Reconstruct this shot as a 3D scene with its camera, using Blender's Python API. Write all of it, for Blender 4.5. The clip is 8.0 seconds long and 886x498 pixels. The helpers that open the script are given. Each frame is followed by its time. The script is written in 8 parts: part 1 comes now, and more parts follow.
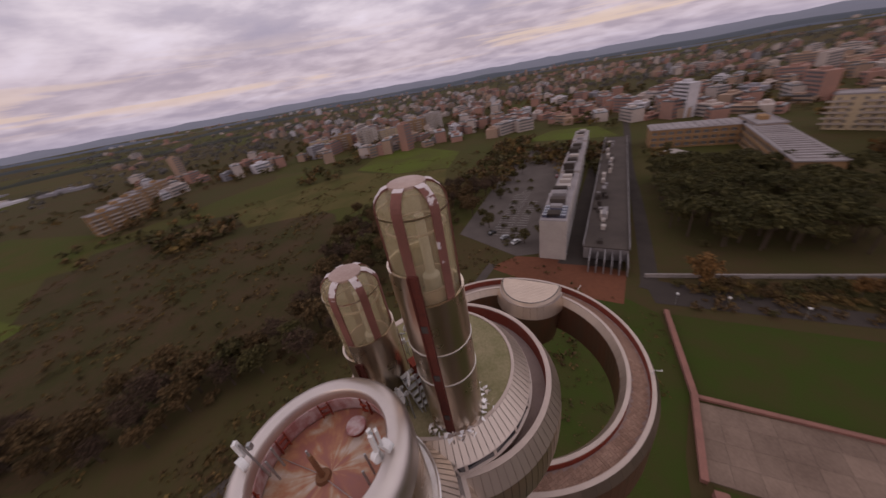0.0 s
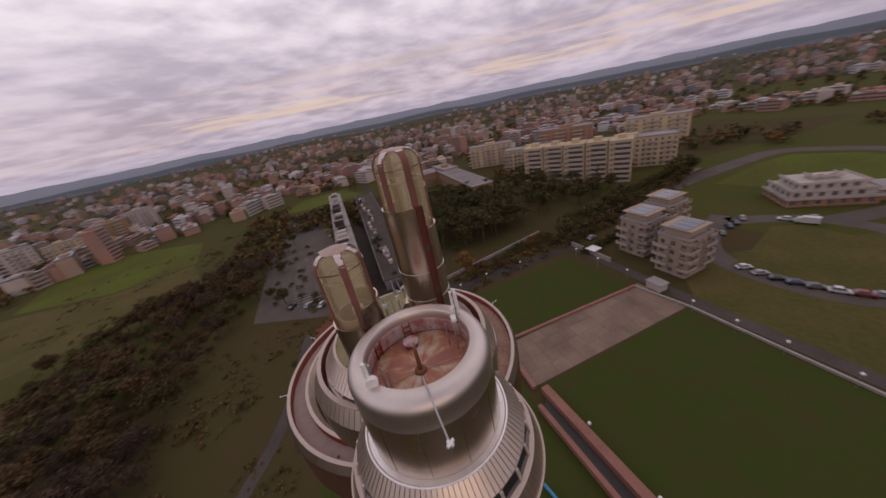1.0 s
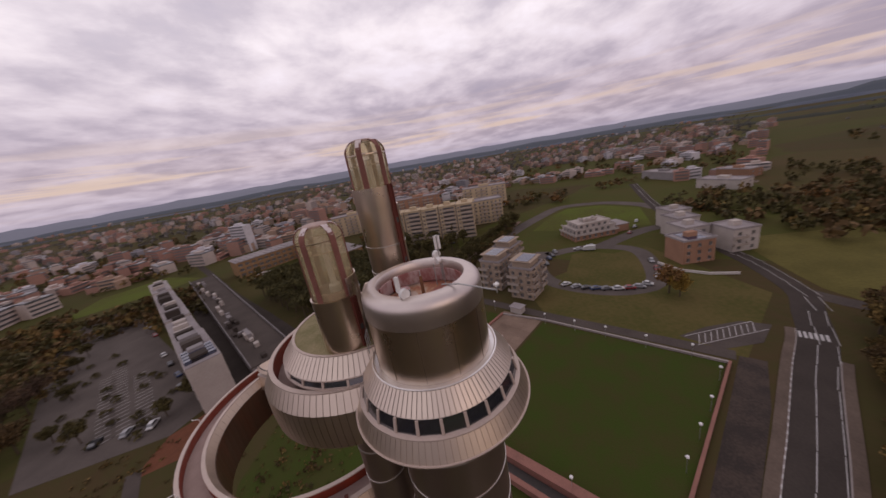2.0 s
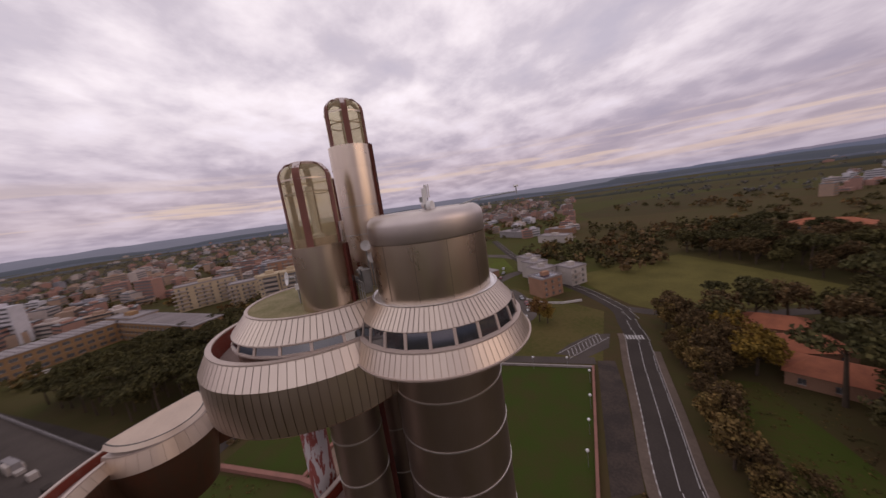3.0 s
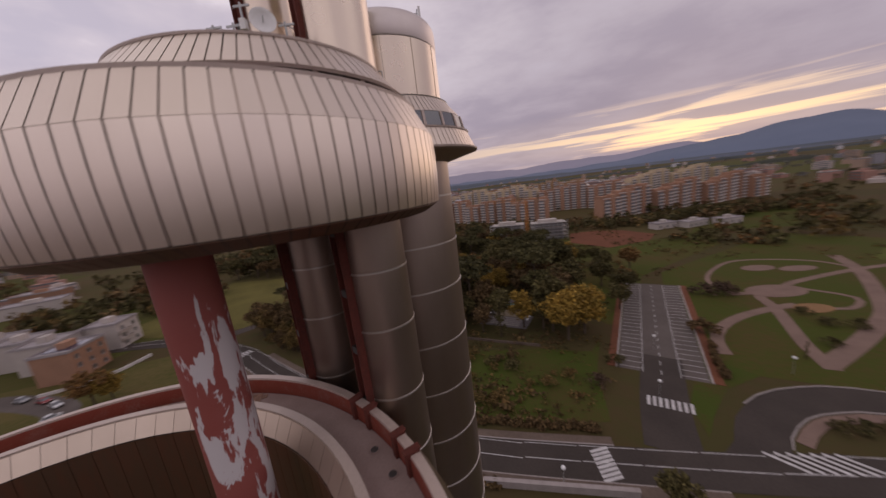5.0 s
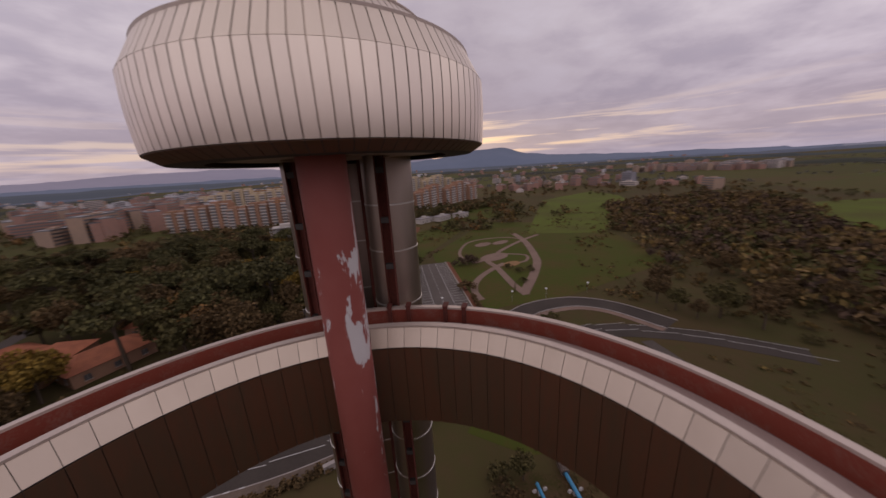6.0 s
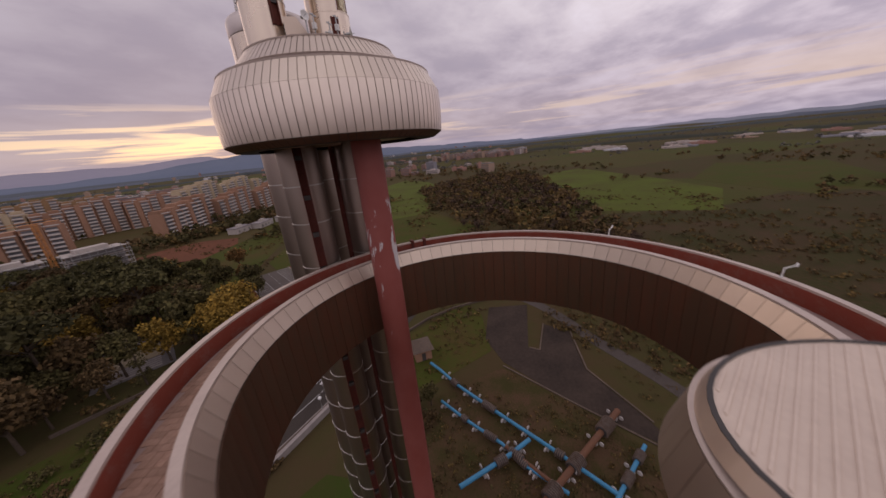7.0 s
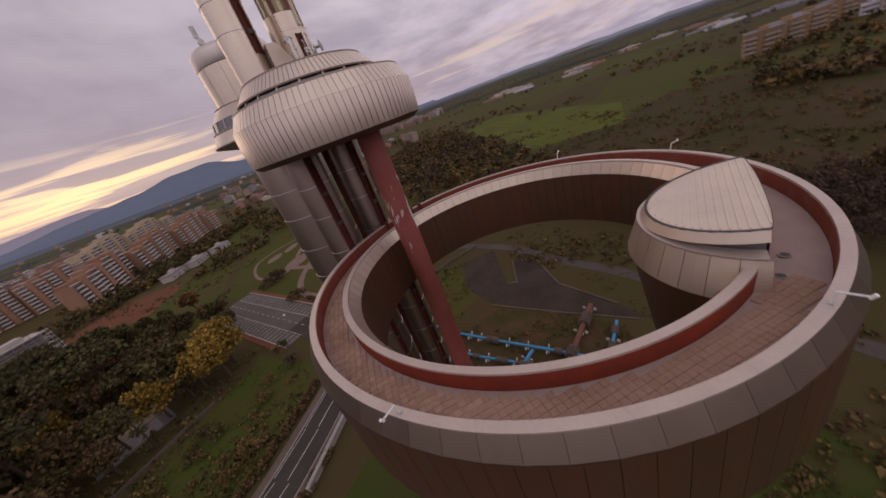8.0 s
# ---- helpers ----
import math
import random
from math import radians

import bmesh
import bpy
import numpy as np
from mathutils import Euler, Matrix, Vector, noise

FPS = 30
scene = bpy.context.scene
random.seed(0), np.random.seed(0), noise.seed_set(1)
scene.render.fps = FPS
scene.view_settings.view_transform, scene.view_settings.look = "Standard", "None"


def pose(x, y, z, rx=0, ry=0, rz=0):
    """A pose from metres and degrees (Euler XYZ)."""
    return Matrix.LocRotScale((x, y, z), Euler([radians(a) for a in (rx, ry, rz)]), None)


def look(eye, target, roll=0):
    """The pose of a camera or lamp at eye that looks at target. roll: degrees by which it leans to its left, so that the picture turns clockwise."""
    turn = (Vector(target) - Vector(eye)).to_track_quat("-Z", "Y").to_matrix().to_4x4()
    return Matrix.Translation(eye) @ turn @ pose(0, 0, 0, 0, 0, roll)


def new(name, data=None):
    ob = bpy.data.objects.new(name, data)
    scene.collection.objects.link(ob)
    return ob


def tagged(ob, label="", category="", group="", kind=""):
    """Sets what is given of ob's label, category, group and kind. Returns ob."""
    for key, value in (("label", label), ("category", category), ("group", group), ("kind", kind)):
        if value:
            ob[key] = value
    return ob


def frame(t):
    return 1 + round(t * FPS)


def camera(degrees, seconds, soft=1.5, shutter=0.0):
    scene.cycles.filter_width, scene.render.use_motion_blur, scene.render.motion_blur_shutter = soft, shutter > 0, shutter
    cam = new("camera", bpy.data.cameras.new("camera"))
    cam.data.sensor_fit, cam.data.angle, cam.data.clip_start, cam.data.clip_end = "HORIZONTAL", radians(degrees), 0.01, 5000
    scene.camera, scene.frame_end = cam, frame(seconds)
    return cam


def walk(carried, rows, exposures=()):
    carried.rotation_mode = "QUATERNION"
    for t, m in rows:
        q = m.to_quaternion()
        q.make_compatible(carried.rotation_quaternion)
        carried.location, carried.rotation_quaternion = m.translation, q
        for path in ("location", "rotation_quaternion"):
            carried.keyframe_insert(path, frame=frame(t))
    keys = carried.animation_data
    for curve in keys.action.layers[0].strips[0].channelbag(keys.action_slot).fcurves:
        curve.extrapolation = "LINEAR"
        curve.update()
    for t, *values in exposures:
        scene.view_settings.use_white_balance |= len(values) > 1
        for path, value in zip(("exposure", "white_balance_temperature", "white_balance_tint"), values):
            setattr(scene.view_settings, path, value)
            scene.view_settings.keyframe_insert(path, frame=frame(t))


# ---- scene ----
cam = camera(110.8, 8.0, 1.5, 0.25)
PATH = [
    (0, 0.003, 0.000, 64.915, 60.60, 9.15, -6.39),
    (0.5, -4.883, -1.712, 64.647, 61.93, 10.38, -30.13),
    (1, -10.186, -2.069, 63.904, 64.51, 10.85, -52.26),
    (1.5, -13.910, -1.104, 62.872, 68.02, 10.62, -65.85),
    (1.7, -15.252, -0.444, 62.275, 69.78, 10.32, -70.99),
    (2.8, -19.738, 6.105, 57.023, 80.09, 8.34, -96.85),
    (3, -19.419, 7.449, 56.179, 81.14, 8.12, -101.24),
    (3.5, -18.452, 11.575, 53.512, 83.00, 8.46, -117.24),
    (4, -16.160, 15.551, 51.110, 83.40, 8.80, -134.72),
    (4.5, -12.529, 19.725, 49.368, 81.37, 8.49, -155.53),
    (5, -7.137, 23.085, 47.962, 78.36, 6.85, -179.48),
    (5.2, -4.761, 23.960, 47.426, 77.42, 5.88, -188.84),
    (6.3, 8.395, 25.207, 46.633, 74.40, 3.05, -231.70),
    (6.5, 10.977, 24.749, 46.617, 73.68, 3.10, -239.34),
    (7, 16.545, 23.377, 46.483, 71.68, 5.55, -253.80),
    (7.5, 20.840, 21.965, 46.571, 69.02, 9.86, -259.15),
    (8, 22.512, 20.281, 47.606, 63.72, 18.44, -269.13),
]
walk(cam, [(t, pose(*p)) for t, *p in PATH], [(0, -0.1, 6480, 21.5), (8, -0.1, 6480, 21.5)])

# ---------------------------------------------------------------- light
SUN_AZ, SUN_EL = -128.0, 9.0
world = bpy.data.worlds.new("evening_sky")
scene.world = world
world.use_nodes = True
wt = world.node_tree
wt.nodes.clear()


def wn(kind, **props):
    n = wt.nodes.new(kind)
    for k, v in props.items():
        if k in n.inputs:
            n.inputs[k].default_value = v
    return n


def wmath(op, a, b=None, c=None):
    n = wt.nodes.new("ShaderNodeMath")
    n.operation = op
    for i, v in enumerate((a, b, c)):
        if v is None:
            continue
        if isinstance(v, (int, float)):
            n.inputs[i].default_value = v
        else:
            wt.links.new(v, n.inputs[i])
    return n.outputs[0]


def wramp(fac, stops):
    n = wt.nodes.new("ShaderNodeValToRGB")
    el = n.color_ramp.elements
    while len(el) < len(stops):
        el.new(0.5)
    for e, (p, c) in zip(el, stops):
        e.position, e.color = p, (*c, 1)
    wt.links.new(fac, n.inputs[0])
    return n.outputs[0]


def wmix(fac, a, b, mode="MIX"):
    n = wt.nodes.new("ShaderNodeMix")
    n.data_type, n.blend_type = "RGBA", mode
    for sock, v in ((n.inputs[0], fac), (n.inputs[6], a), (n.inputs[7], b)):
        if isinstance(v, (int, float)):
            sock.default_value = v
        elif isinstance(v, tuple):
            sock.default_value = (*v, 1)
        else:
            wt.links.new(v, sock)
    return n.outputs[2]


def build_sky():
    sky = wt.nodes.new("ShaderNodeTexSky")
    sky.sky_type, sky.sun_disc = "NISHITA", False
    sky.sun_elevation, sky.sun_rotation = radians(SUN_EL), radians(90 - SUN_AZ)
    sky.air_density, sky.dust_density = 1.4, 0.6
    tc = wt.nodes.new("ShaderNodeTexCoord")
    sep = wt.nodes.new("ShaderNodeSeparateXYZ")
    wt.links.new(tc.outputs["Generated"], sep.inputs[0])
    x, y, z = sep.outputs
    up = wmath("MAXIMUM", z, 0.0)
    # the deck lies flat overhead and closes up towards the horizon
    lift = wmath("ADD", up, 0.17)
    comb = wt.nodes.new("ShaderNodeCombineXYZ")
    wt.links.new(wmath("DIVIDE", x, lift), comb.inputs[0])
    wt.links.new(wmath("DIVIDE", y, lift), comb.inputs[1])
    drift = wt.nodes.new("ShaderNodeMapping")
    drift.inputs["Rotation"].default_value = (0, 0, radians(38))
    drift.inputs["Scale"].default_value = (0.95, 1.1, 1)
    wt.links.new(comb.outputs[0], drift.inputs["Vector"])
    big = wn("ShaderNodeTexNoise", Scale=0.85, Detail=9.0, Roughness=0.56, Distortion=0.15)
    wt.links.new(drift.outputs[0], big.inputs["Vector"])
    fine = wn("ShaderNodeTexNoise", Scale=3.4, Detail=8.0, Roughness=0.60, Distortion=0.1)
    wt.links.new(drift.outputs[0], fine.inputs["Vector"])
    mass = wmath("ADD", wmath("MULTIPLY", big.outputs[0], 0.70), wmath("MULTIPLY", fine.outputs[0], 0.30))
    deck = wramp(mass, [(0.36, (1.13, 1.10, 1.11)), (0.44, (1.01, 0.965, 0.965)), (0.50, (0.86, 0.815, 0.84)), (0.56, (0.70, 0.66, 0.705)), (0.66, (0.60, 0.575, 0.645))])
    # level streaks of clear sky between the deck and the horizon, brightest towards the sun
    stretch = wt.nodes.new("ShaderNodeVectorMath")
    stretch.operation = "MULTIPLY"
    stretch.inputs[1].default_value = (2.6, 2.6, 48.0)
    wt.links.new(tc.outputs["Generated"], stretch.inputs[0])
    layers = wn("ShaderNodeTexNoise", Scale=1.0, Detail=7.0, Roughness=0.55, Distortion=0.3)
    wt.links.new(stretch.outputs[0], layers.inputs["Vector"])
    open_sky = wt.nodes.new("ShaderNodeMapRange")
    open_sky.inputs["From Min"].default_value, open_sky.inputs["From Max"].default_value = 0.50, 0.60
    wt.links.new(layers.outputs[0], open_sky.inputs["Value"])
    bw = wt.nodes.new("ShaderNodeRGBToBW")
    wt.links.new(wramp(up, [(0.0, (0.0, 0.0, 0.0)), (0.03, (0.25, 0.25, 0.25)), (0.055, (1, 1, 1)), (0.09, (0.75, 0.75, 0.75)), (0.16, (0, 0, 0))]), bw.inputs[0])
    band = bw.outputs[0]
    sx, sy = math.cos(radians(SUN_AZ)), math.sin(radians(SUN_AZ))
    facing = wmath("ADD", wmath("MULTIPLY", x, sx), wmath("MULTIPLY", y, sy))
    toward = wmath("POWER", wmath("MAXIMUM", facing, 0.0), 1.6)
    facing = wmath("POWER", wmath("MAXIMUM", facing, 0.0), 9.0)
    clear = wmath("MULTIPLY", band, wmath("MULTIPLY_ADD", open_sky.outputs[0], 0.88, 0.12))
    under = wramp(up, [(0.0, (0.60, 0.57, 0.63)), (0.10, (0.64, 0.60, 0.66)), (0.33, (1.0, 1.0, 1.0)), (0.65, (0.94, 0.94, 0.94)), (1.0, (0.82, 0.82, 0.82))])
    colour = wmix(1.0, deck, under, "MULTIPLY")
    # the deck is thickest in the west
    colour = wmix(wmath("MULTIPLY", toward, 0.82), colour, (0.33, 0.29, 0.34))
    colour = wmix(wmath("MULTIPLY", clear, 0.75), colour, (1.08, 0.86, 0.74))
    colour = wmix(wmath("MINIMUM", wmath("MULTIPLY", wmath("MULTIPLY", clear, facing), 0.85), 1.0), colour, (1.45, 1.08, 0.62))
    haze = wmath("POWER", wmath("SUBTRACT", 1.0, wmath("MINIMUM", wmath("MULTIPLY", up, 22.0), 1.0)), 2.0)
    colour = wmix(wmath("MULTIPLY", haze, 0.6), colour, (0.44, 0.41, 0.50))
    back_clouds = wn("ShaderNodeBackground", Strength=1.0)
    wt.links.new(colour, back_clouds.inputs[0])
    back_sky = wn("ShaderNodeBackground", Strength=0.05)
    wt.links.new(sky.outputs[0], back_sky.inputs[0])
    # the deck hides most of the clear sky
    mix = wt.nodes.new("ShaderNodeMixShader")
    wt.links.new(wmath("MULTIPLY_ADD", clear, 0.3, 0.04), mix.inputs[0])
    wt.links.new(back_clouds.outputs[0], mix.inputs[1])
    wt.links.new(back_sky.outputs[0], mix.inputs[2])
    out = wt.nodes.new("ShaderNodeOutputWorld")
    wt.links.new(mix.outputs[0], out.inputs[0])


build_sky()
sun = new("sun", bpy.data.lights.new("sun", "SUN"))
sun.data.energy, sun.data.angle, sun.data.color = 0.5, radians(50), (1.0, 0.80, 0.62)
sd = Vector((math.cos(radians(SUN_AZ)) * math.cos(radians(SUN_EL)), math.sin(radians(SUN_AZ)) * math.cos(radians(SUN_EL)), math.sin(radians(SUN_EL))))
sun.matrix_world = look(tuple(sd * 300), (0, 0, 0))


# ---------------------------------------------------------------- materials
def material(name, base, rough=0.7, metal=0.0, other=None, scale=1.0, amount=0.5, fine=12.0, bump=0.2, vary=0.0, spec=None, stretch=(1, 1, 1), contrast=(0.35, 0.65), bump_scale=None):
    """Base colour broken by a second one at two scales, a random shift per piece, and fine relief."""
    m = bpy.data.materials.new(name)
    m.use_nodes = True
    nt = m.node_tree
    nd, ln = nt.nodes, nt.links
    bs = nd["Principled BSDF"]
    bs.inputs["Roughness"].default_value = rough
    bs.inputs["Metallic"].default_value = metal
    bs.inputs["Specular IOR Level"].default_value = spec if spec is not None else (0.06 if rough >= 0.85 else 0.5)
    other = other or tuple(c * 0.6 for c in base)
    geo = nd.new("ShaderNodeNewGeometry")
    mp = nd.new("ShaderNodeMapping")
    mp.inputs["Scale"].default_value = stretch
    ln.new(geo.outputs["Position"], mp.inputs["Vector"])
    n1 = nd.new("ShaderNodeTexNoise")
    n1.inputs["Scale"].default_value, n1.inputs["Detail"].default_value = scale, 6
    n2 = nd.new("ShaderNodeTexNoise")
    n2.inputs["Scale"].default_value, n2.inputs["Detail"].default_value = scale * fine, 5
    ln.new(mp.outputs[0], n1.inputs["Vector"])
    ln.new(mp.outputs[0], n2.inputs["Vector"])
    mx = nd.new("ShaderNodeMath")
    mx.operation = "MULTIPLY_ADD"
    mx.inputs[1].default_value = 0.6
    ln.new(n1.outputs[0], mx.inputs[0])
    m2 = nd.new("ShaderNodeMath")
    m2.operation = "MULTIPLY"
    m2.inputs[1].default_value = 0.4
    ln.new(n2.outputs[0], m2.inputs[0])
    ln.new(m2.outputs[0], mx.inputs[2])
    rp = nd.new("ShaderNodeMapRange")
    rp.inputs["From Min"].default_value, rp.inputs["From Max"].default_value = contrast
    rp.inputs["To Max"].default_value = amount
    ln.new(mx.outputs[0], rp.inputs["Value"])
    mix = nd.new("ShaderNodeMix")
    mix.data_type = "RGBA"
    mix.inputs[6].default_value, mix.inputs[7].default_value = (*base, 1), (*other, 1)
    ln.new(rp.outputs[0], mix.inputs[0])
    col = mix.outputs[2]
    if vary:
        info = nd.new("ShaderNodeObjectInfo")
        hs = nd.new("ShaderNodeHueSaturation")
        vr = nd.new("ShaderNodeMapRange")
        vr.inputs["To Min"].default_value, vr.inputs["To Max"].default_value = 1 - vary, 1 + vary
        ln.new(info.outputs["Random"], vr.inputs["Value"])
        ln.new(vr.outputs[0], hs.inputs["Value"])
        ln.new(col, hs.inputs["Color"])
        col = hs.outputs[0]
    ln.new(col, bs.inputs["Base Color"])
    if bump:
        bp = nd.new("ShaderNodeBump")
        bp.inputs["Strength"].default_value = bump
        bp.inputs["Distance"].default_value = bump_scale or 0.05
        ln.new(n2.outputs[0], bp.inputs["Height"])
        ln.new(bp.outputs[0], bs.inputs["Normal"])
    return m


def metal(name, base, rough, other, vary=0.05, stretch=(1, 1, 0.25)):
    m = material(name, base, rough, 1.0, other, scale=0.45, amount=0.4, fine=5, bump=0, vary=vary, stretch=stretch)
    nd, ln = m.node_tree.nodes, m.node_tree.links
    n = nd.new("ShaderNodeTexNoise")
    n.inputs["Scale"].default_value, n.inputs["Detail"].default_value = 0.8, 3
    mr = nd.new("ShaderNodeMapRange")
    mr.inputs["To Min"].default_value, mr.inputs["To Max"].default_value = rough - 0.05, rough + 0.07
    geo = nd.new("ShaderNodeNewGeometry")
    ln.new(geo.outputs["Position"], n.inputs["Vector"])
    ln.new(n.outputs[0], mr.inputs["Value"])
    ln.new(mr.outputs[0], nd["Principled BSDF"].inputs["Roughness"])
    return m


M = {}
M["panel"] = metal("weathered_steel_panel", (0.74, 0.635, 0.54), 0.34, (0.65, 0.55, 0.46), 0.025)
M["ring_panel"] = metal("dull_steel_panel", (0.36, 0.29, 0.235), 0.38, (0.28, 0.21, 0.16), 0.06)
M["pale_panel"] = metal("pale_beige_steel_panel", (0.6, 0.495, 0.405), 0.46, (0.5, 0.4, 0.32), 0.04)
M["tank"] = metal("pale_bronze_steel", (0.66, 0.555, 0.455), 0.28, (0.55, 0.455, 0.36), 0.03)
M["column"] = metal("dark_bronze_steel", (0.385, 0.315, 0.27), 0.40, (0.30, 0.24, 0.20), 0.03)
M["slope_steel"] = metal("weathered_sloped_steel", (0.66, 0.56, 0.475), 0.38, (0.58, 0.485, 0.40), 0.025)
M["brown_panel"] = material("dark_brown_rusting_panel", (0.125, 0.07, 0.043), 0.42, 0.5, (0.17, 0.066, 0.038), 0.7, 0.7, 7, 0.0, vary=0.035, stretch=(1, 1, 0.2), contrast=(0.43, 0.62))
M["rim"] = metal("brushed_steel", (0.64, 0.57, 0.53), 0.42, (0.50, 0.44, 0.41), 0.02, (1, 1, 1))
M["band"] = metal("bright_steel_band", (0.62, 0.58, 0.54), 0.45, (0.6, 0.58, 0.55))
M["coping"] = material("pale_metal_coping", (0.52, 0.42, 0.36), 0.5, 0.2, (0.38, 0.30, 0.26), 0.8, 0.6, 10, 0.03)
M["red"] = material("red_oxide_paint", (0.26, 0.040, 0.018), 0.75, 0.0, (0.14, 0.034, 0.022), 1.2, 0.8, 10, 0.05, spec=0.2)
M["red_dark"] = material("old_red_oxide", (0.135, 0.036, 0.025), 0.75, 0.0, (0.08, 0.026, 0.02), 1.0, 0.9, 8, 0.05, spec=0.2)
M["red_wall"] = material("red_parapet_paint", (0.21, 0.048, 0.030), 0.75, 0.0, (0.23, 0.115, 0.09), 1.6, 0.7, 8, 0.05, contrast=(0.50, 0.70), spec=0.2)
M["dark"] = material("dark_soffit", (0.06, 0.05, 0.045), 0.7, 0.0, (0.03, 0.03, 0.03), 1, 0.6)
M["white"] = material("white_enamel", (0.78, 0.77, 0.75), 0.4, 0.0, (0.6, 0.58, 0.55), 3, 0.5, 8, 0.02)
M["roof_felt"] = material("mossy_roof_screed", (0.30, 0.25, 0.15), 0.95, 0.0, (0.16, 0.15, 0.07), 0.9, 0.9, 9, 0.3)
M["backing"] = metal("brown_seam_steel", (0.52, 0.41, 0.33), 0.5, (0.43, 0.33, 0.26), 0.02)
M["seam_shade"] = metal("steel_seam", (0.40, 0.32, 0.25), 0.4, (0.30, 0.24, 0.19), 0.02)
M["foil"] = metal("crumpled_foil_flashing", (0.82, 0.80, 0.80), 0.38, (0.5, 0.45, 0.42))
M["paver"] = material("terracotta_paver", (0.39, 0.253, 0.19), 0.9, 0.0, (0.26, 0.155, 0.11), 0.6, 0.8, 14, 0.2, vary=0.14)
M["joint"] = material("pink_terrace_screed", (0.37, 0.275, 0.245), 0.9, 0.0, (0.28, 0.205, 0.18), 0.9, 0.8, 12, 0.15)
M["galv"] = material("galvanised_steel", (0.45, 0.45, 0.44), 0.5, 0.8, (0.3, 0.3, 0.3), 3, 0.6)


def window_material(name, tint, rough=0.06):
    m = bpy.data.materials.new(name)
    m.use_nodes = True
    b = m.node_tree.nodes["Principled BSDF"]
    b.inputs["Base Color"].default_value = (*tint, 1)
    b.inputs["Roughness"].default_value = rough
    b.inputs["Specular IOR Level"].default_value = 0.8
    b.inputs["IOR"].default_value = 1.9
    return m


M["glass_dark"] = window_material("dark_window_glass", (0.02, 0.022, 0.028))


def dome_glass():
    """Olive-yellowed acrylic: mostly see-through, dulled by a film of dirt, glossy."""
    m = material("yellowed_acrylic", (0.62, 0.55, 0.38), 0.16, 0.0, (0.50, 0.43, 0.28), 0.9, 0.8, 6, 0.0, stretch=(1, 1, 0.4))
    nd, ln = m.node_tree.nodes, m.node_tree.links
    bs = nd["Principled BSDF"]
    tr = nd.new("ShaderNodeBsdfTransparent")
    tr.inputs[0].default_value = (0.99, 0.972, 0.905, 1)
    tl = nd.new("ShaderNodeBsdfTranslucent")
    tl.inputs[0].default_value = (0.95, 0.88, 0.67, 1)
    skin = nd.new("ShaderNodeMixShader")
    skin.inputs[0].default_value = 0.6
    ln.new(tl.outputs[0], skin.inputs[1])
    ln.new(bs.outputs[0], skin.inputs[2])
    mix = nd.new("ShaderNodeMixShader")
    mix.inputs[0].default_value = 0.27
    ln.new(tr.outputs[0], mix.inputs[1])
    ln.new(skin.outputs[0], mix.inputs[2])
    ln.new(mix.outputs[0], nd["Material Output"].inputs["Surface"])
    return m


M["dome"] = dome_glass()


